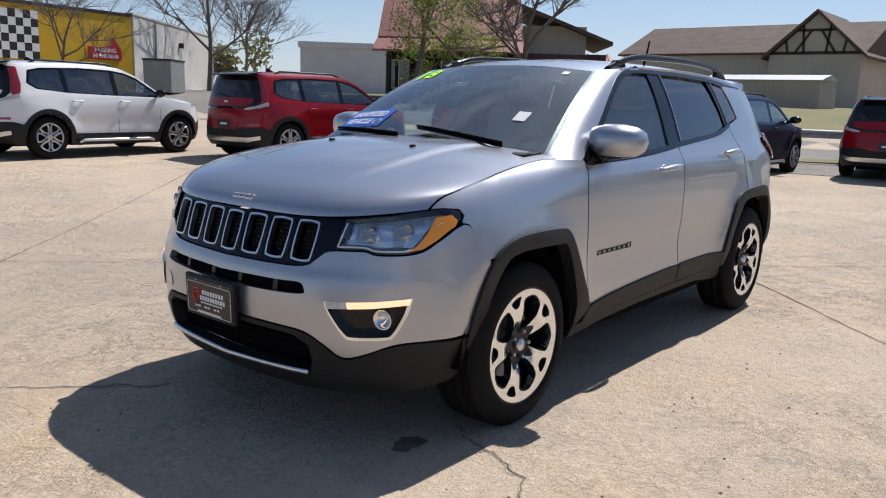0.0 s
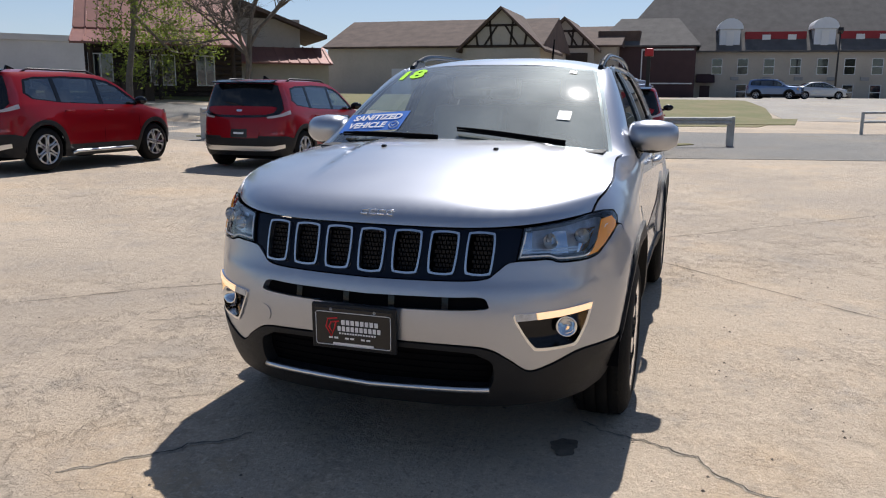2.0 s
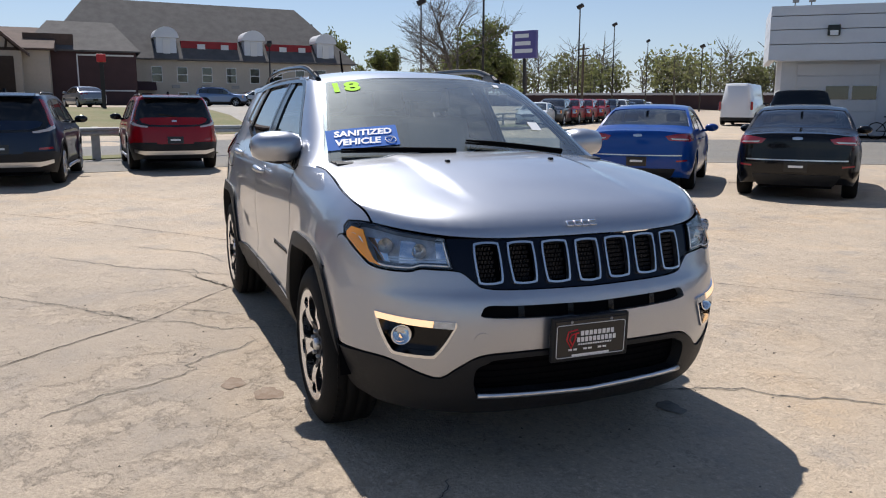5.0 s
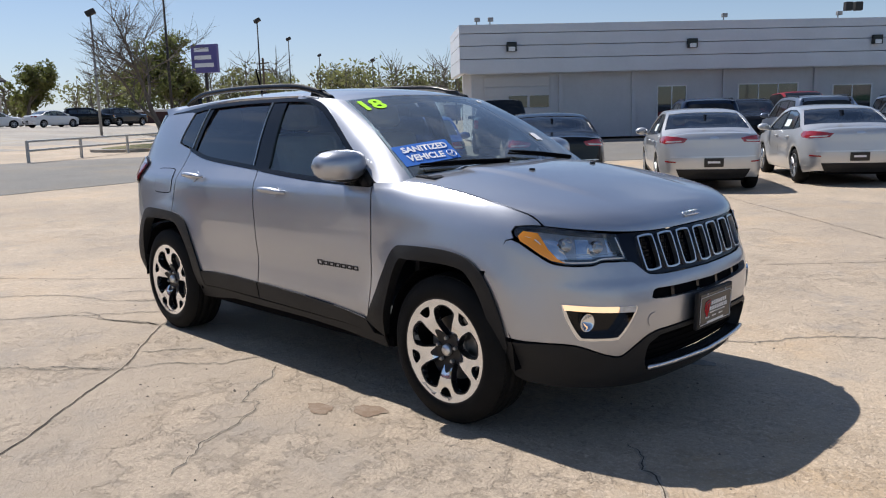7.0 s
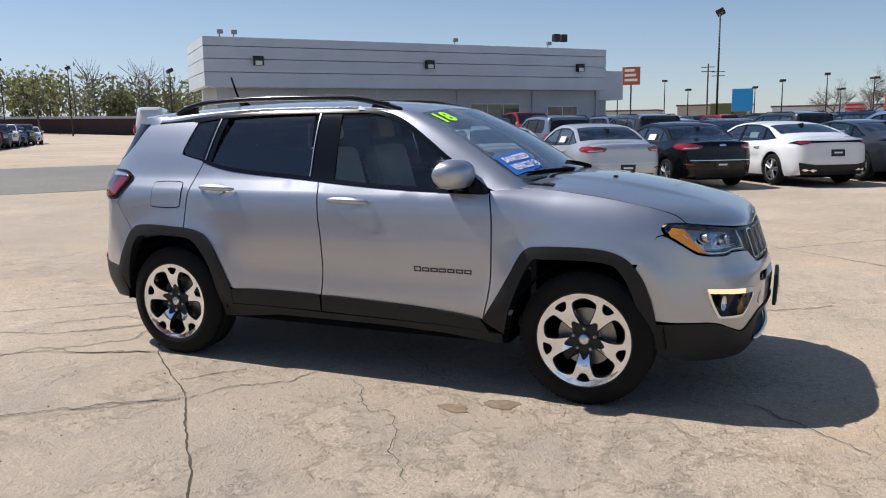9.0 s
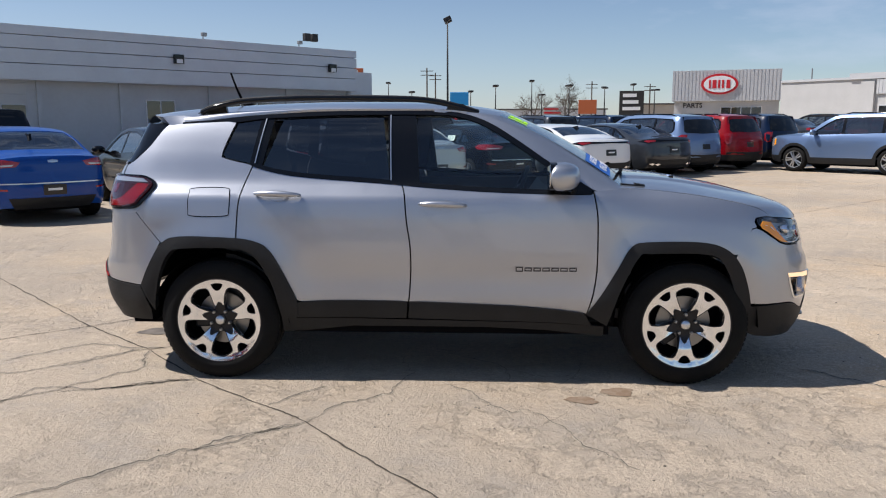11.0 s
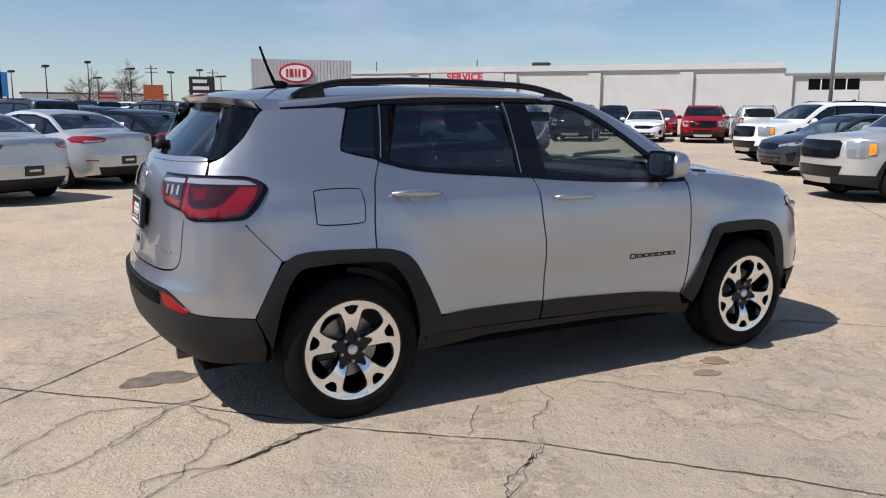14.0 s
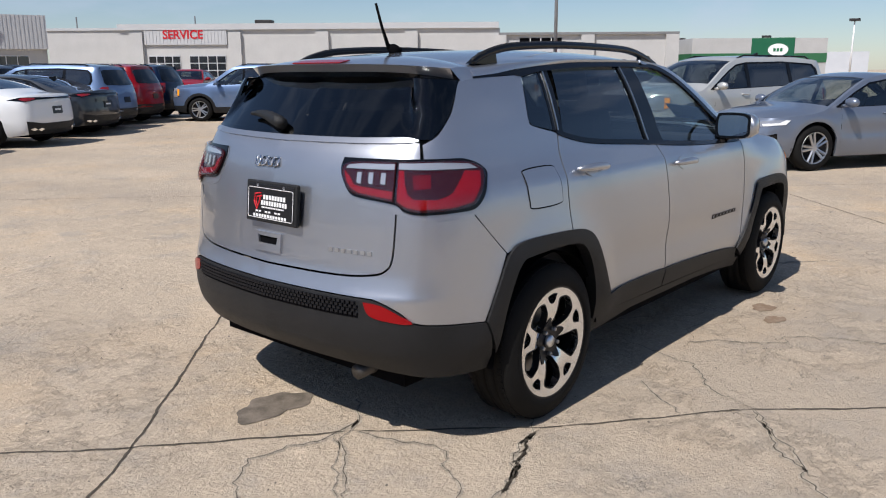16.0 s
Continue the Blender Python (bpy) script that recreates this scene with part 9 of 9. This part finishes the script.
for k in range(1500):
    a, r, z = rb.uniform(0, 6.28), 2.6 * math.sqrt(rb.random()), rb.random()
    p = Vector((r * math.cos(a), r * math.sin(a) * 0.7, 0.75 * (1 - (r / 2.6) ** 2) * (0.4 + 0.6 * z) + 0.05))
    u, w = Vector((rb.gauss(0, 1), rb.gauss(0, 1), rb.gauss(0, 1))).normalized() * 0.09, Vector((rb.gauss(0, 1), rb.gauss(0, 1), rb.gauss(0, 1))).normalized() * 0.06
    b0 = len(co)
    co += [p - u, p + w, p + u, p - w]
    fa.append((b0, b0 + 1, b0 + 2, b0 + 3))
me = bpy.data.meshes.new("foliage")
me.from_pydata(co, [], fa)
LEAF = leaf("shrub_leaf", (0.075, 0.11, 0.03), (0.10, 0.12, 0.04), 4)
me.materials.append(LEAF)
new("foliage", me).parent = hedge

# yellow and white store
ym, LY = wall_frame((-29.6, -47.3), (-17.8, -36.9), 1.0)
store = thing("yellow_store", "store with yellow front and long white block wall", "building", ym)
part("white_wall", new_box(0, LY, 0.0, 0.3, 0, 4.1), WHITE_WALL, store)
part("parapet", new_box(-0.1, LY + 0.1, -0.05, 0.35, 4.1, 4.2), WHITE_WALL, store)
bm = bmesh.new()
tube(bm, [(LY - 3.2, 0.38, 0.2), (LY - 3.2, 0.38, 4.0)], 0.06, 6)
part("downpipe", bm, POLE_GREY, store)
part("wall_lamp", new_box(LY - 8.0, LY - 7.7, 0.30, 0.55, 2.9, 3.2, 0.03), POLE, store)
ang = math.degrees(math.atan2(-35.99 + 36.9, -13.0 + 17.8)) - math.degrees(math.atan2(10.4, 11.8))
front = part("yellow_front", new_box(0, 9.0, 0.0, 0.3, 0, 4.05), YELLOW, store)
front.matrix_basis = pose(LY + 0.02, 0, 0, 0, 0, ang)
part("black_parapet", new_box(0, 9.0, -0.06, 0.34, 3.95, 4.12), POLE, front)
sg = part("red_notice", new_box(0.75, 2.6, 0.30, 0.38, 1.75, 2.35), SIGN_RED, front, "red arrow-shaped parking notice")
part("arrow_head", prism(bmesh.new(), [(0.80, 2.35), (1.50, 2.35), (1.15, 2.85)], 0.30, 0.38), SIGN_RED, sg)
drawn_text("notice_word", "PARKING", 0.30, SIGN_WHITE, sg, lambda a, b: Vector((1.67 - a, 0.39, 2.20 + b)), bold=0.01)
drawn_text("notice_word", "IN THE REAR", 0.26, SIGN_WHITE, sg, lambda a, b: Vector((1.67 - a, 0.39, 1.92 + b)), bold=0.01)
for i in range(6):
    for j in range(6):
        if (i + j) % 2:
            part("check_tile", new_box(5.2 + 0.36 * i, 5.56 + 0.36 * i, 0.30, 0.35, 1.55 + 0.36 * j, 1.91 + 0.36 * j), SIGN_WHITE, front)
        else:
            part("check_tile", new_box(5.2 + 0.36 * i, 5.56 + 0.36 * i, 0.30, 0.345, 1.55 + 0.36 * j, 1.91 + 0.36 * j), POLE, front)
dump = thing("steel_container", "grey-green steel refuse container", "container", pose(-18.8, -35.2, G(-18.8, -35.2) - 0.05, 0, 0, 40))
part("bin_body", new_box(-1.1, 1.1, -0.7, 0.7, 0.1, 1.7, 0.04), POLE_GREY, dump)
part("bin_lid", new_box(-1.14, 1.14, -0.74, 0.74, 1.7, 1.78, 0.02), POLE, dump)
far_shop = thing("grey_warehouse", "low grey warehouse with white roof edge", "building", pose(-58.1, -55.6, 1.0, 0, 0, math.degrees(math.atan2(-62.05 + 55.6, -51.4 + 58.1))))
part("wall", new_box(0, 9.4, 0, 10, 0, 4.6), WALL_GREY, far_shop)
part("roof", new_box(-0.2, 9.6, -0.2, 10.2, 4.6, 5.1), METAL_WHITE, far_shop)
framed_window(far_shop, 5.0, 7.2, 2.2, 2.9, bars=0)

# long low shop far beyond the lot
lm, LL = wall_frame((-130, 64), (-104, 100), 0.8)
low = thing("low_shops", "long low brown building with pale roof edge", "building", lm)
part("wall", new_box(-20, LL + 8, 0, 10, 0, 2.9), MAROON, low)
part("roof_edge", new_box(-20.3, LL + 8.3, -0.4, 10, 2.9, 3.3), METAL_WHITE, low)
gm, LG = wall_frame((64.9, 26.9), (70.5, 21.0), 0.6)
green = thing("green_store", "pale store with green band and sign", "building", gm)
part("wall", new_box(-1, LG + 3, 0, 9, 0, 3.6), WHITE_WALL, green)
part("green_band", new_box(-1.02, LG + 3.02, -0.04, 9.04, 1.5, 2.3), mat("green_panel", (0.03, 0.14, 0.06), 0.5), green)
gs = thing("green_sign", "green roadside sign with pale oval and bars", "sign", pose(62.2, 20.0, G(62, 20), 0, 0, -72))
part("sign_face", new_box(-1.6, 1.6, -0.2, 0.2, 1.3, 3.5, 0.04), mat("sign_green", (0.006, 0.10, 0.045), 0.4), gs)
bm = bmesh.new()
prism(bm, [(0.4 + 0.75 * math.cos(a), 2.55 + 0.48 * math.sin(a)) for a in np.linspace(0, 2 * math.pi, 25)[:-1]], -0.24, -0.19)
part("sign_oval", bm, SIGN_WHITE, gs)
for k in range(3):
    part("sign_bar", new_box(0.05 + 0.25 * k, 0.22 + 0.25 * k, -0.26, -0.235, 2.42, 2.68), mat("sign_green_ink", (0.01, 0.15, 0.06), 0.4), gs)
part("sign_leg", new_box(-1.2, -1.0, -0.1, 0.1, 0, 1.3), POLE, gs)
part("sign_leg", new_box(1.0, 1.2, -0.1, 0.1, 0, 1.3), POLE, gs)


# ---- poles, rails, signs ----
def lamp_pole(x, y, top, heads, material, label, yaw=0, flat=False):
    z = G(x, y)
    p = thing("light_pole", label, "street lamp", pose(x, y, z, 0, 0, yaw))
    h = top - z
    bm = bmesh.new()
    tube(bm, [(0, 0, 0), (0, 0, h * 0.5), (0, 0, h)], [0.10, 0.085, 0.06], 8)
    part("pole", bm, material, p, smooth=True)
    if heads == 2:
        bm = bmesh.new()
        tube(bm, [(0, -0.55, h), (0, 0, h - 0.02), (0, 0.55, h)], 0.035, 6)
        part("cross_arm", bm, material, p)
    for k in range(heads):
        yy = 0.0 if heads == 1 else (-0.6 + 1.2 * k)
        bm = bmesh.new()
        if flat:
            box(bm, -0.35, 0.35, yy - 0.45, yy + 0.45, h - 0.10, h + 0.16, 0.04)
        else:
            box(bm, -0.30, 0.36, -0.22, 0.22, -0.16, 0.20, 0.05, pose(0, yy, h + 0.10, 0, -25, 0))
        part("lamp_head", bm, POLE, p)
    return p


for x, y, t in ((-67.1, 42.4, 11.4), (-88.8, 61.2, 12.4), (-111, 83, 12.6)):
    lamp_pole(x, y, t, 1, POLE, "tall dark floodlight pole in the far lot", 35)
lamp_pole(-89.8, 77, 10.1, 2, POLE, "double-headed floodlight pole in the far lot", 45)
lamp_pole(-58.2, 62.0, 7.6, 2, POLE, "double-headed floodlight pole by the van", 45)
lamp_pole(-3.34, 64.8, 10.2, 2, POLE, "tall grey pole with two floodlights", 0)
lamp_pole(-51.9, 19.5, 8.9, 1, POLE_GREY, "grey light pole by the tree island", 60)
lamp_pole(-45.7, 21.7, 10.5, 1, POLE, "tall dark pole behind the island tree", 60)
lamp_pole(31.3, 20.4, 11.5, 1, POLE_GREY, "tall grey lot light pole", 0)
lamp_pole(-76, 12.5, 7.4, 1, POLE, "dark pole before the hotel", 0)
for x, y, t in ((-16.3, 127, 8.2), (-11.0, 112, 6.1), (1.2, 105, 6.6), (6.5, 112, 7.6), (12.5, 118, 7.2), (-2.5, 118, 6.4), (17.0, 112, 6.6), (22.5, 120, 7.4), (9.0, 128, 6.2), (27.0, 126, 6.8), (-22, 118, 6.0)):
    lamp_pole(x, y, t, 2, POLE, "flat-headed dark lot light", rc.uniform(-20, 20), True)
for x, y, t in ((83.2, 19.5, 6.2), (86.8, 39.1, 5.0), (92, 31, 5.2), (80, 12, 5.6)):
    lamp_pole(x, y, t, 1, SIGN_WHITE, "white street light with a short arm", 0, True)


def utility_pole(x, y, top):
    z = G(x, y)
    p = thing("utility_pole", "wooden utility pole with a cross-arm", "utility pole", pose(x, y, z))
    bm = bmesh.new()
    tube(bm, [(0, 0, 0), (0, 0, top - z)], [0.16, 0.11], 8)
    part("pole", bm, POLE_WOOD, p)
    for dz in (0.5, 1.2):
        part("cross_arm", new_box(-1.1, 1.1, -0.06, 0.06, top - z - dz - 0.12, top - z - dz), POLE_WOOD, p)
    return p


for x, y, t in ((-9.7, 145, 11.0), (-10.5, 134.8, 11.2), (-72, 46, 8.3), (-47, 66, 9.0), (-49, 68, 8.6), (20, 150, 9.5), (31, 150, 9.0), (-21, -66, 17), (-6, -52, 12)):
    utility_pole(x, y, t)


def pole_sign(x, y, z0, z1, w, material, label, yaw, legs=1, bars=None):
    s = thing("roadside_sign", label, "sign", pose(x, y, G(x, y), 0, 0, yaw))
    g = G(x, y)
    part("panel", new_box(-w / 2, w / 2, -0.2, 0.2, z0 - g, z1 - g, 0.05), material, s)
    for k in range(legs):
        xx = 0 if legs == 1 else (-w / 2 + 0.15 + k * (w - 0.3))
        part("leg", new_box(xx - 0.12, xx + 0.12, -0.1, 0.1, 0, z0 - g), POLE, s)
    for k in range(3 if bars else 0):
        zz = z0 - g + (z1 - z0) * (0.2 + 0.27 * k)
        part("sign_bar", new_box(-w * 0.36, w * (0.36 - 0.08 * k), -0.24, -0.19, zz, zz + (z1 - z0) * 0.14), bars, s)
    return s


SIGN_PURPLE = mat("sign_purple", (0.10, 0.085, 0.27), 0.4)
SIGN_BLUE = mat("sign_blue", (0.01, 0.27, 0.62), 0.4)
SIGN_ORANGE = mat("sign_orange", (0.40, 0.10, 0.03), 0.4)
pole_sign(-62.2, 33.6, 5.9, 8.4, 2.6, SIGN_PURPLE, "purple roadside sign with pale bars", 30, 1, SIGN_WHITE)
pole_sign(-24.6, 143.4, 8.6, 11.8, 3.2, SIGN_ORANGE, "round-cornered red and cream sign on a pole", 0, 1, SIGN_WHITE)
pole_sign(-4.5, 125, 3.2, 6.6, 3.0, SIGN_BLUE, "bright blue sign in a dark frame", 0, 2)
pole_sign(19.3, 103, 2.6, 5.8, 3.2, POLE, "dark sign with pale bars of lettering", -10, 2, SIGN_WHITE)
pole_sign(14.6, 112, 2.9, 4.9, 2.6, SIGN_ORANGE, "rust-orange sign on posts", -10, 2)
pole_sign(12.8, 150, 2.2, 4.8, 5.0, METAL_WHITE, "pale shop sign with red bars", -8, 2, SIGN_RED)
pole_sign(-6.8, 130, 2.4, 4.6, 5.5, mat("olive_roof", (0.12, 0.13, 0.05), 0.7), "olive canopy roof far off", 0, 2)
pole_sign(-50.3, -2.45, 4.1, 4.6, 0.55, SIGN_RED, "small red notice on a leaning pole", 90, 1)
far_roofs = thing("distant_shops", "row of low distant shops", "building", pose(-35, 165, 1.0))
for x0, x1, h, mt in ((-15, 12, 3.2, WALL_GREY), (16, 30, 4.0, CREAM), (34, 60, 3.4, METAL_PALE), (66, 84, 4.4, CREAM)):
    part("shop", new_box(x0, x1, 0, 8, 0, h), mt, far_roofs)
    part("shop_roof", new_box(x0 - 0.3, x1 + 0.3, -0.3, 8.3, h, h + 0.3), SHINGLE_GREY, far_roofs)
east = thing("distant_depot", "row of distant tan sheds", "building", pose(95, 60, 0.8, 0, 0, -60))
for x0, x1, h, mt in ((-12, 10, 3.4, CREAM), (16, 40, 3.0, METAL_PALE), (46, 70, 3.8, WALL_GREY)):
    part("shed", new_box(x0, x1, 0, 8, 0, h), mt, east)

# guard rail beside the road
rail = thing("guard_rail", "weathered pale steel guard rail on square posts", "guard rail")
line = [(-13.2, -11.2), (-15.4, -6.3), (-17.1, -2.2), (-18.8, 1.9)]
for x, y in line:
    part("post", new_box(x - 0.10, x + 0.10, y - 0.10, y + 0.10, G(x, y) - 0.05, G(x, y) + 0.82, 0.015), RAIL_W, rail)
bm = bmesh.new()
for dz, r in ((0.66, 0.055), (0.76, 0.055)):
    tube(bm, [(x + 0.13, y, G(x, y) + dz) for x, y in line], r, 8)
part("beam", bm, RAIL_W, rail)
rail2 = thing("pipe_rail", "white pipe rail along the far side of the road", "guard rail")
line = [(-27.1, 6.6), (-29.2, 9.3), (-31.4, 12.2), (-36.0, 18.5), (-40.0, 23.5)]
for x, y in line:
    bm = bmesh.new()
    tube(bm, [(x, y, G(x, y) - 0.05), (x, y, G(x, y) + 0.8)], 0.06, 8)
    part("post", bm, RAIL_W, rail2)
for dz in (0.45, 0.78):
    bm = bmesh.new()
    tube(bm, [(x, y, G(x, y) + dz) for x, y in line], 0.045, 6)
    part("pipe", bm, RAIL_W, rail2)
box_u = thing("utility_box", "small grey-green utility box by the rail", "utility box", pose(-18.1, -3.9, G(-18.1, -3.9)))
part("box_body", new_box(-0.3, 0.3, -0.25, 0.25, 0.0, 0.75, 0.03), POLE_GREY, box_u)
part("box_lid", new_box(-0.33, 0.33, -0.28, 0.28, 0.75, 0.80, 0.015), POLE_GREY, box_u)
bike = thing("bicycle", "dark bicycle leaning by the grey wall", "bicycle", pose(-18.0, 26.7, G(-18.0, 26.7), 0, 0, 48))
for x in (-0.52, 0.52):
    bm = bmesh.new()
    tube(bm, [(x + 0.33 * math.cos(a), 0, 0.33 + 0.33 * math.sin(a)) for a in np.linspace(0, 2 * math.pi, 21)], 0.022, 6, False)
    part("wheel", bm, RUBBER, bike)
bm = bmesh.new()
for p, q in (((-0.52, 0, 0.33), (-0.15, 0, 0.75)), ((-0.52, 0, 0.33), (0, 0, 0.32)), ((0, 0, 0.32), (-0.15, 0, 0.85)), ((0, 0, 0.32), (0.38, 0, 0.75)), ((-0.15, 0, 0.75), (0.38, 0, 0.78)), ((0.52, 0, 0.33), (0.36, 0, 0.95)), ((0.25, -0.25, 0.98), (0.25, 0.25, 0.98))):
    tube(bm, [p, q], 0.02, 6)
part("frame", bm, POLE, bike)
part("saddle", new_box(-0.28, -0.05, -0.06, 0.06, 0.86, 0.92, 0.02), POLE, bike)


# ---- trees ----
BARK = mat("grey_bark", (0.16, 0.135, 0.11), 0.95, 0, 0.35, 6)
LEAF_NEW = leaf("new_leaves", (0.17, 0.23, 0.035), (0.24, 0.25, 0.06))
LEAF_DARK = leaf("olive_leaves", (0.12, 0.14, 0.04), (0.16, 0.15, 0.06))


def limb(co, fa, pts, rs, sides):
    b0 = len(co)
    for i, p in enumerate(pts):
        d = (pts[min(i + 1, len(pts) - 1)] - pts[max(0, i - 1)]).normalized()
        a = d.cross(Vector((0.3, 0.5, 0.81))).normalized()
        c = d.cross(a)
        for k in range(sides):
            t = 2 * math.pi * k / sides
            co.append(p + (a * math.cos(t) + c * math.sin(t)) * rs[i])
    for i in range(len(pts) - 1):
        for k in range(sides):
            x, y = b0 + i * sides + k, b0 + i * sides + (k + 1) % sides
            fa.append((x, y, y + sides, x + sides))


def tree(x, y, height, spread, seed, label, leaves=0, leaf_mat=None, trunk_r=0.16, low=0.25, size=0.16, depth=5):
    r = random.Random(seed)
    t = thing("tree", label, "tree", pose(x, y, G(x, y) - 0.05))
    co, fa, tips, co2, fa2 = [], [], [], [], []

    def grow(p, d, length, rad, level):
        n = 3
        pts, q = [p], p
        for k in range(n):
            d = (d + Vector((r.gauss(0, 0.13), r.gauss(0, 0.13), r.gauss(0.03, 0.08)))).normalized()
            q = q + d * length / n
            pts.append(q)
        rs = [rad * (1 - 0.45 * k / n) for k in range(n + 1)]
        limb(co if level < 3 else co2, fa if level < 3 else fa2, pts, rs, 7 if level < 2 else 4 if level < 4 else 3)
        if level >= depth:
            tips.extend(pts[1:])
            return
        if level >= depth - 1:
            tips.extend(pts[2:])
        for k in range(r.choice((3, 4)) if level < depth - 1 else 4):
            u = r.uniform(0.45, 1.0) if level else r.uniform(low * 1.6, 1.0)
            i = min(n - 1, int(u * n))
            at = pts[i].lerp(pts[i + 1], u * n - i)
            side = Vector((r.gauss(0, 1), r.gauss(0, 1), r.gauss(0.25, 0.5))).normalized()
            nd = (d * 0.55 + side * spread).normalized()
            grow(at, nd, length * r.uniform(0.55, 0.78), rad * 0.52, level + 1)
        grow(q, (d + Vector((r.gauss(0, 0.2), r.gauss(0, 0.2), 0.1))).normalized(), length * 0.7, rad * 0.55, level + 1)
    grow(Vector((0, 0, 0)), Vector((0, 0, 1)), height * 0.38, trunk_r, 0)
    for nm, c, f in (("trunk", co, fa), ("twig_crown", co2, fa2)):
        me = bpy.data.meshes.new(nm)
        me.from_pydata(c, [], f)
        me.materials.append(BARK)
        tagged(new(nm, me), kind="stuff" if nm == "twig_crown" else "").parent = t
    if leaves:
        lc, lf = [], []
        for k in range(leaves):
            p = r.choice(tips) + Vector((r.gauss(0, 0.18), r.gauss(0, 0.18), r.gauss(0, 0.18)))
            u = Vector((r.gauss(0, 1), r.gauss(0, 1), r.gauss(0, 1))).normalized() * size * r.uniform(0.6, 1.3)
            w = Vector((r.gauss(0, 1), r.gauss(0, 1), r.gauss(0, 1))).normalized() * size * 0.6
            b0 = len(lc)
            lc += [p - u, p + w, p + u, p - w]
            lf.append((b0, b0 + 1, b0 + 2, b0 + 3))
        me = bpy.data.meshes.new("crown")
        me.from_pydata(lc, [], lf)
        me.materials.append(leaf_mat)
        new("crown", me).parent = t
    return t


tree(-35.2, 15.9, 8.6, 0.85, 5, "bare spreading tree on the kerbed island", trunk_r=0.17)
tree(-12.3, -31.9, 7.2, 0.8, 6, "bare thin tree before the yellow wall", trunk_r=0.09)
tree(-24.0, -39.0, 11.5, 0.75, 7, "tall bare tree beside the white wall", trunk_r=0.17)
tree(-36.0, -52.0, 11.5, 0.75, 8, "bare tree against the sky", trunk_r=0.16)
tree(-24.4, -16.9, 8.6, 1.0, 9, "bare spreading tree before the cabin", trunk_r=0.17)
tree(-22.8, -21.4, 10.5, 0.8, 10, "tree with fresh green leaves by the cabin", 15000, LEAF_NEW, 0.16, size=0.085)
tree(-52.0, 25.2, 7.6, 1.1, 11, "round full tree with yellow-green leaves", 14000, LEAF_DARK, 0.2, size=0.15)
tree(-95.0, 22.0, 9.0, 0.9, 12, "leafy green tree beyond the hotel", 6000, LEAF_DARK, 0.2, size=0.25)
tree(-99.0, 30.0, 8.0, 0.9, 13, "leafy green tree beyond the hotel", 5000, LEAF_DARK, 0.2, size=0.25)
tree(14, 140, 9.0, 0.9, 14, "bare tree far down the road", trunk_r=0.2)
tree(9, 146, 8.0, 0.9, 15, "bare tree far down the road", trunk_r=0.2)

# far woods: one mass of clumps and stems
r_ = random.Random(77)
lc, lf, sc, sf_ = [], [], [], []
for k in range(170):
    u = r_.random()
    if k < 120:
        x, y, h = -150 + 62 * u + r_.gauss(0, 5), 55 + 85 * u + r_.gauss(0, 5), r_.uniform(8, 12.5)
    elif k < 145:
        x, y, h = -62 + 36 * u, -92 + 12 * r_.random(), r_.uniform(5, 8)
    else:
        x, y, h = -135 + 10 * r_.random(), -40 + 90 * u, r_.uniform(5, 8)
    bare = r_.random() < 0.4
    z = G(x, y)
    limb(sc, sf_, [Vector((x, y, z)), Vector((x + r_.gauss(0, 0.3), y, z + h * 0.5)), Vector((x + r_.gauss(0, 0.6), y, z + h * 0.9))], [0.2, 0.12, 0.04], 4)
    if bare:
        for i in range(34):
            a, b = r_.uniform(0.25, 0.9), Vector((r_.gauss(0, 1), r_.gauss(0, 1), r_.uniform(0.2, 1.3))).normalized()
            p = Vector((x, y, z + h * a))
            limb(sc, sf_, [p, p + b * h * 0.18, p + b * h * 0.30 + Vector((0, 0, 0.4))], [0.06, 0.04, 0.02], 3)
    for i in range(60 if bare else 190):
        a = r_.gauss(0, 1), r_.gauss(0, 1), r_.gauss(0, 1)
        n = math.sqrt(sum(c * c for c in a)) or 1
        rr = r_.random() ** 0.4
        p = Vector((x + a[0] / n * rr * h * 0.34, y + a[1] / n * rr * h * 0.34, z + h * 0.60 + a[2] / n * rr * h * 0.38))
        s = 0.24 if bare else 0.42
        q, w = Vector((r_.gauss(0, 1), r_.gauss(0, 1), r_.gauss(0, 1))).normalized() * s, Vector((r_.gauss(0, 1), r_.gauss(0, 1), r_.gauss(0, 1))).normalized() * s * 0.7
        b0 = len(lc)
        lc += [p - q, p + w, p + q, p - w]
        lf.append((b0, b0 + 1, b0 + 2, b0 + 3))
woods = thing("far_woods", "line of far trees, partly bare and partly green", "trees", kind="stuff")
for nm, c, f, mt in (("foliage", lc, lf, leaf("far_leaves", (0.15, 0.165, 0.06), (0.17, 0.135, 0.10), 0.08)), ("stems", sc, sf_, BARK)):
    me = bpy.data.meshes.new(nm)
    me.from_pydata(c, [], f)
    me.materials.append(mt)
    tagged(new(nm, me), kind="stuff").parent = woods
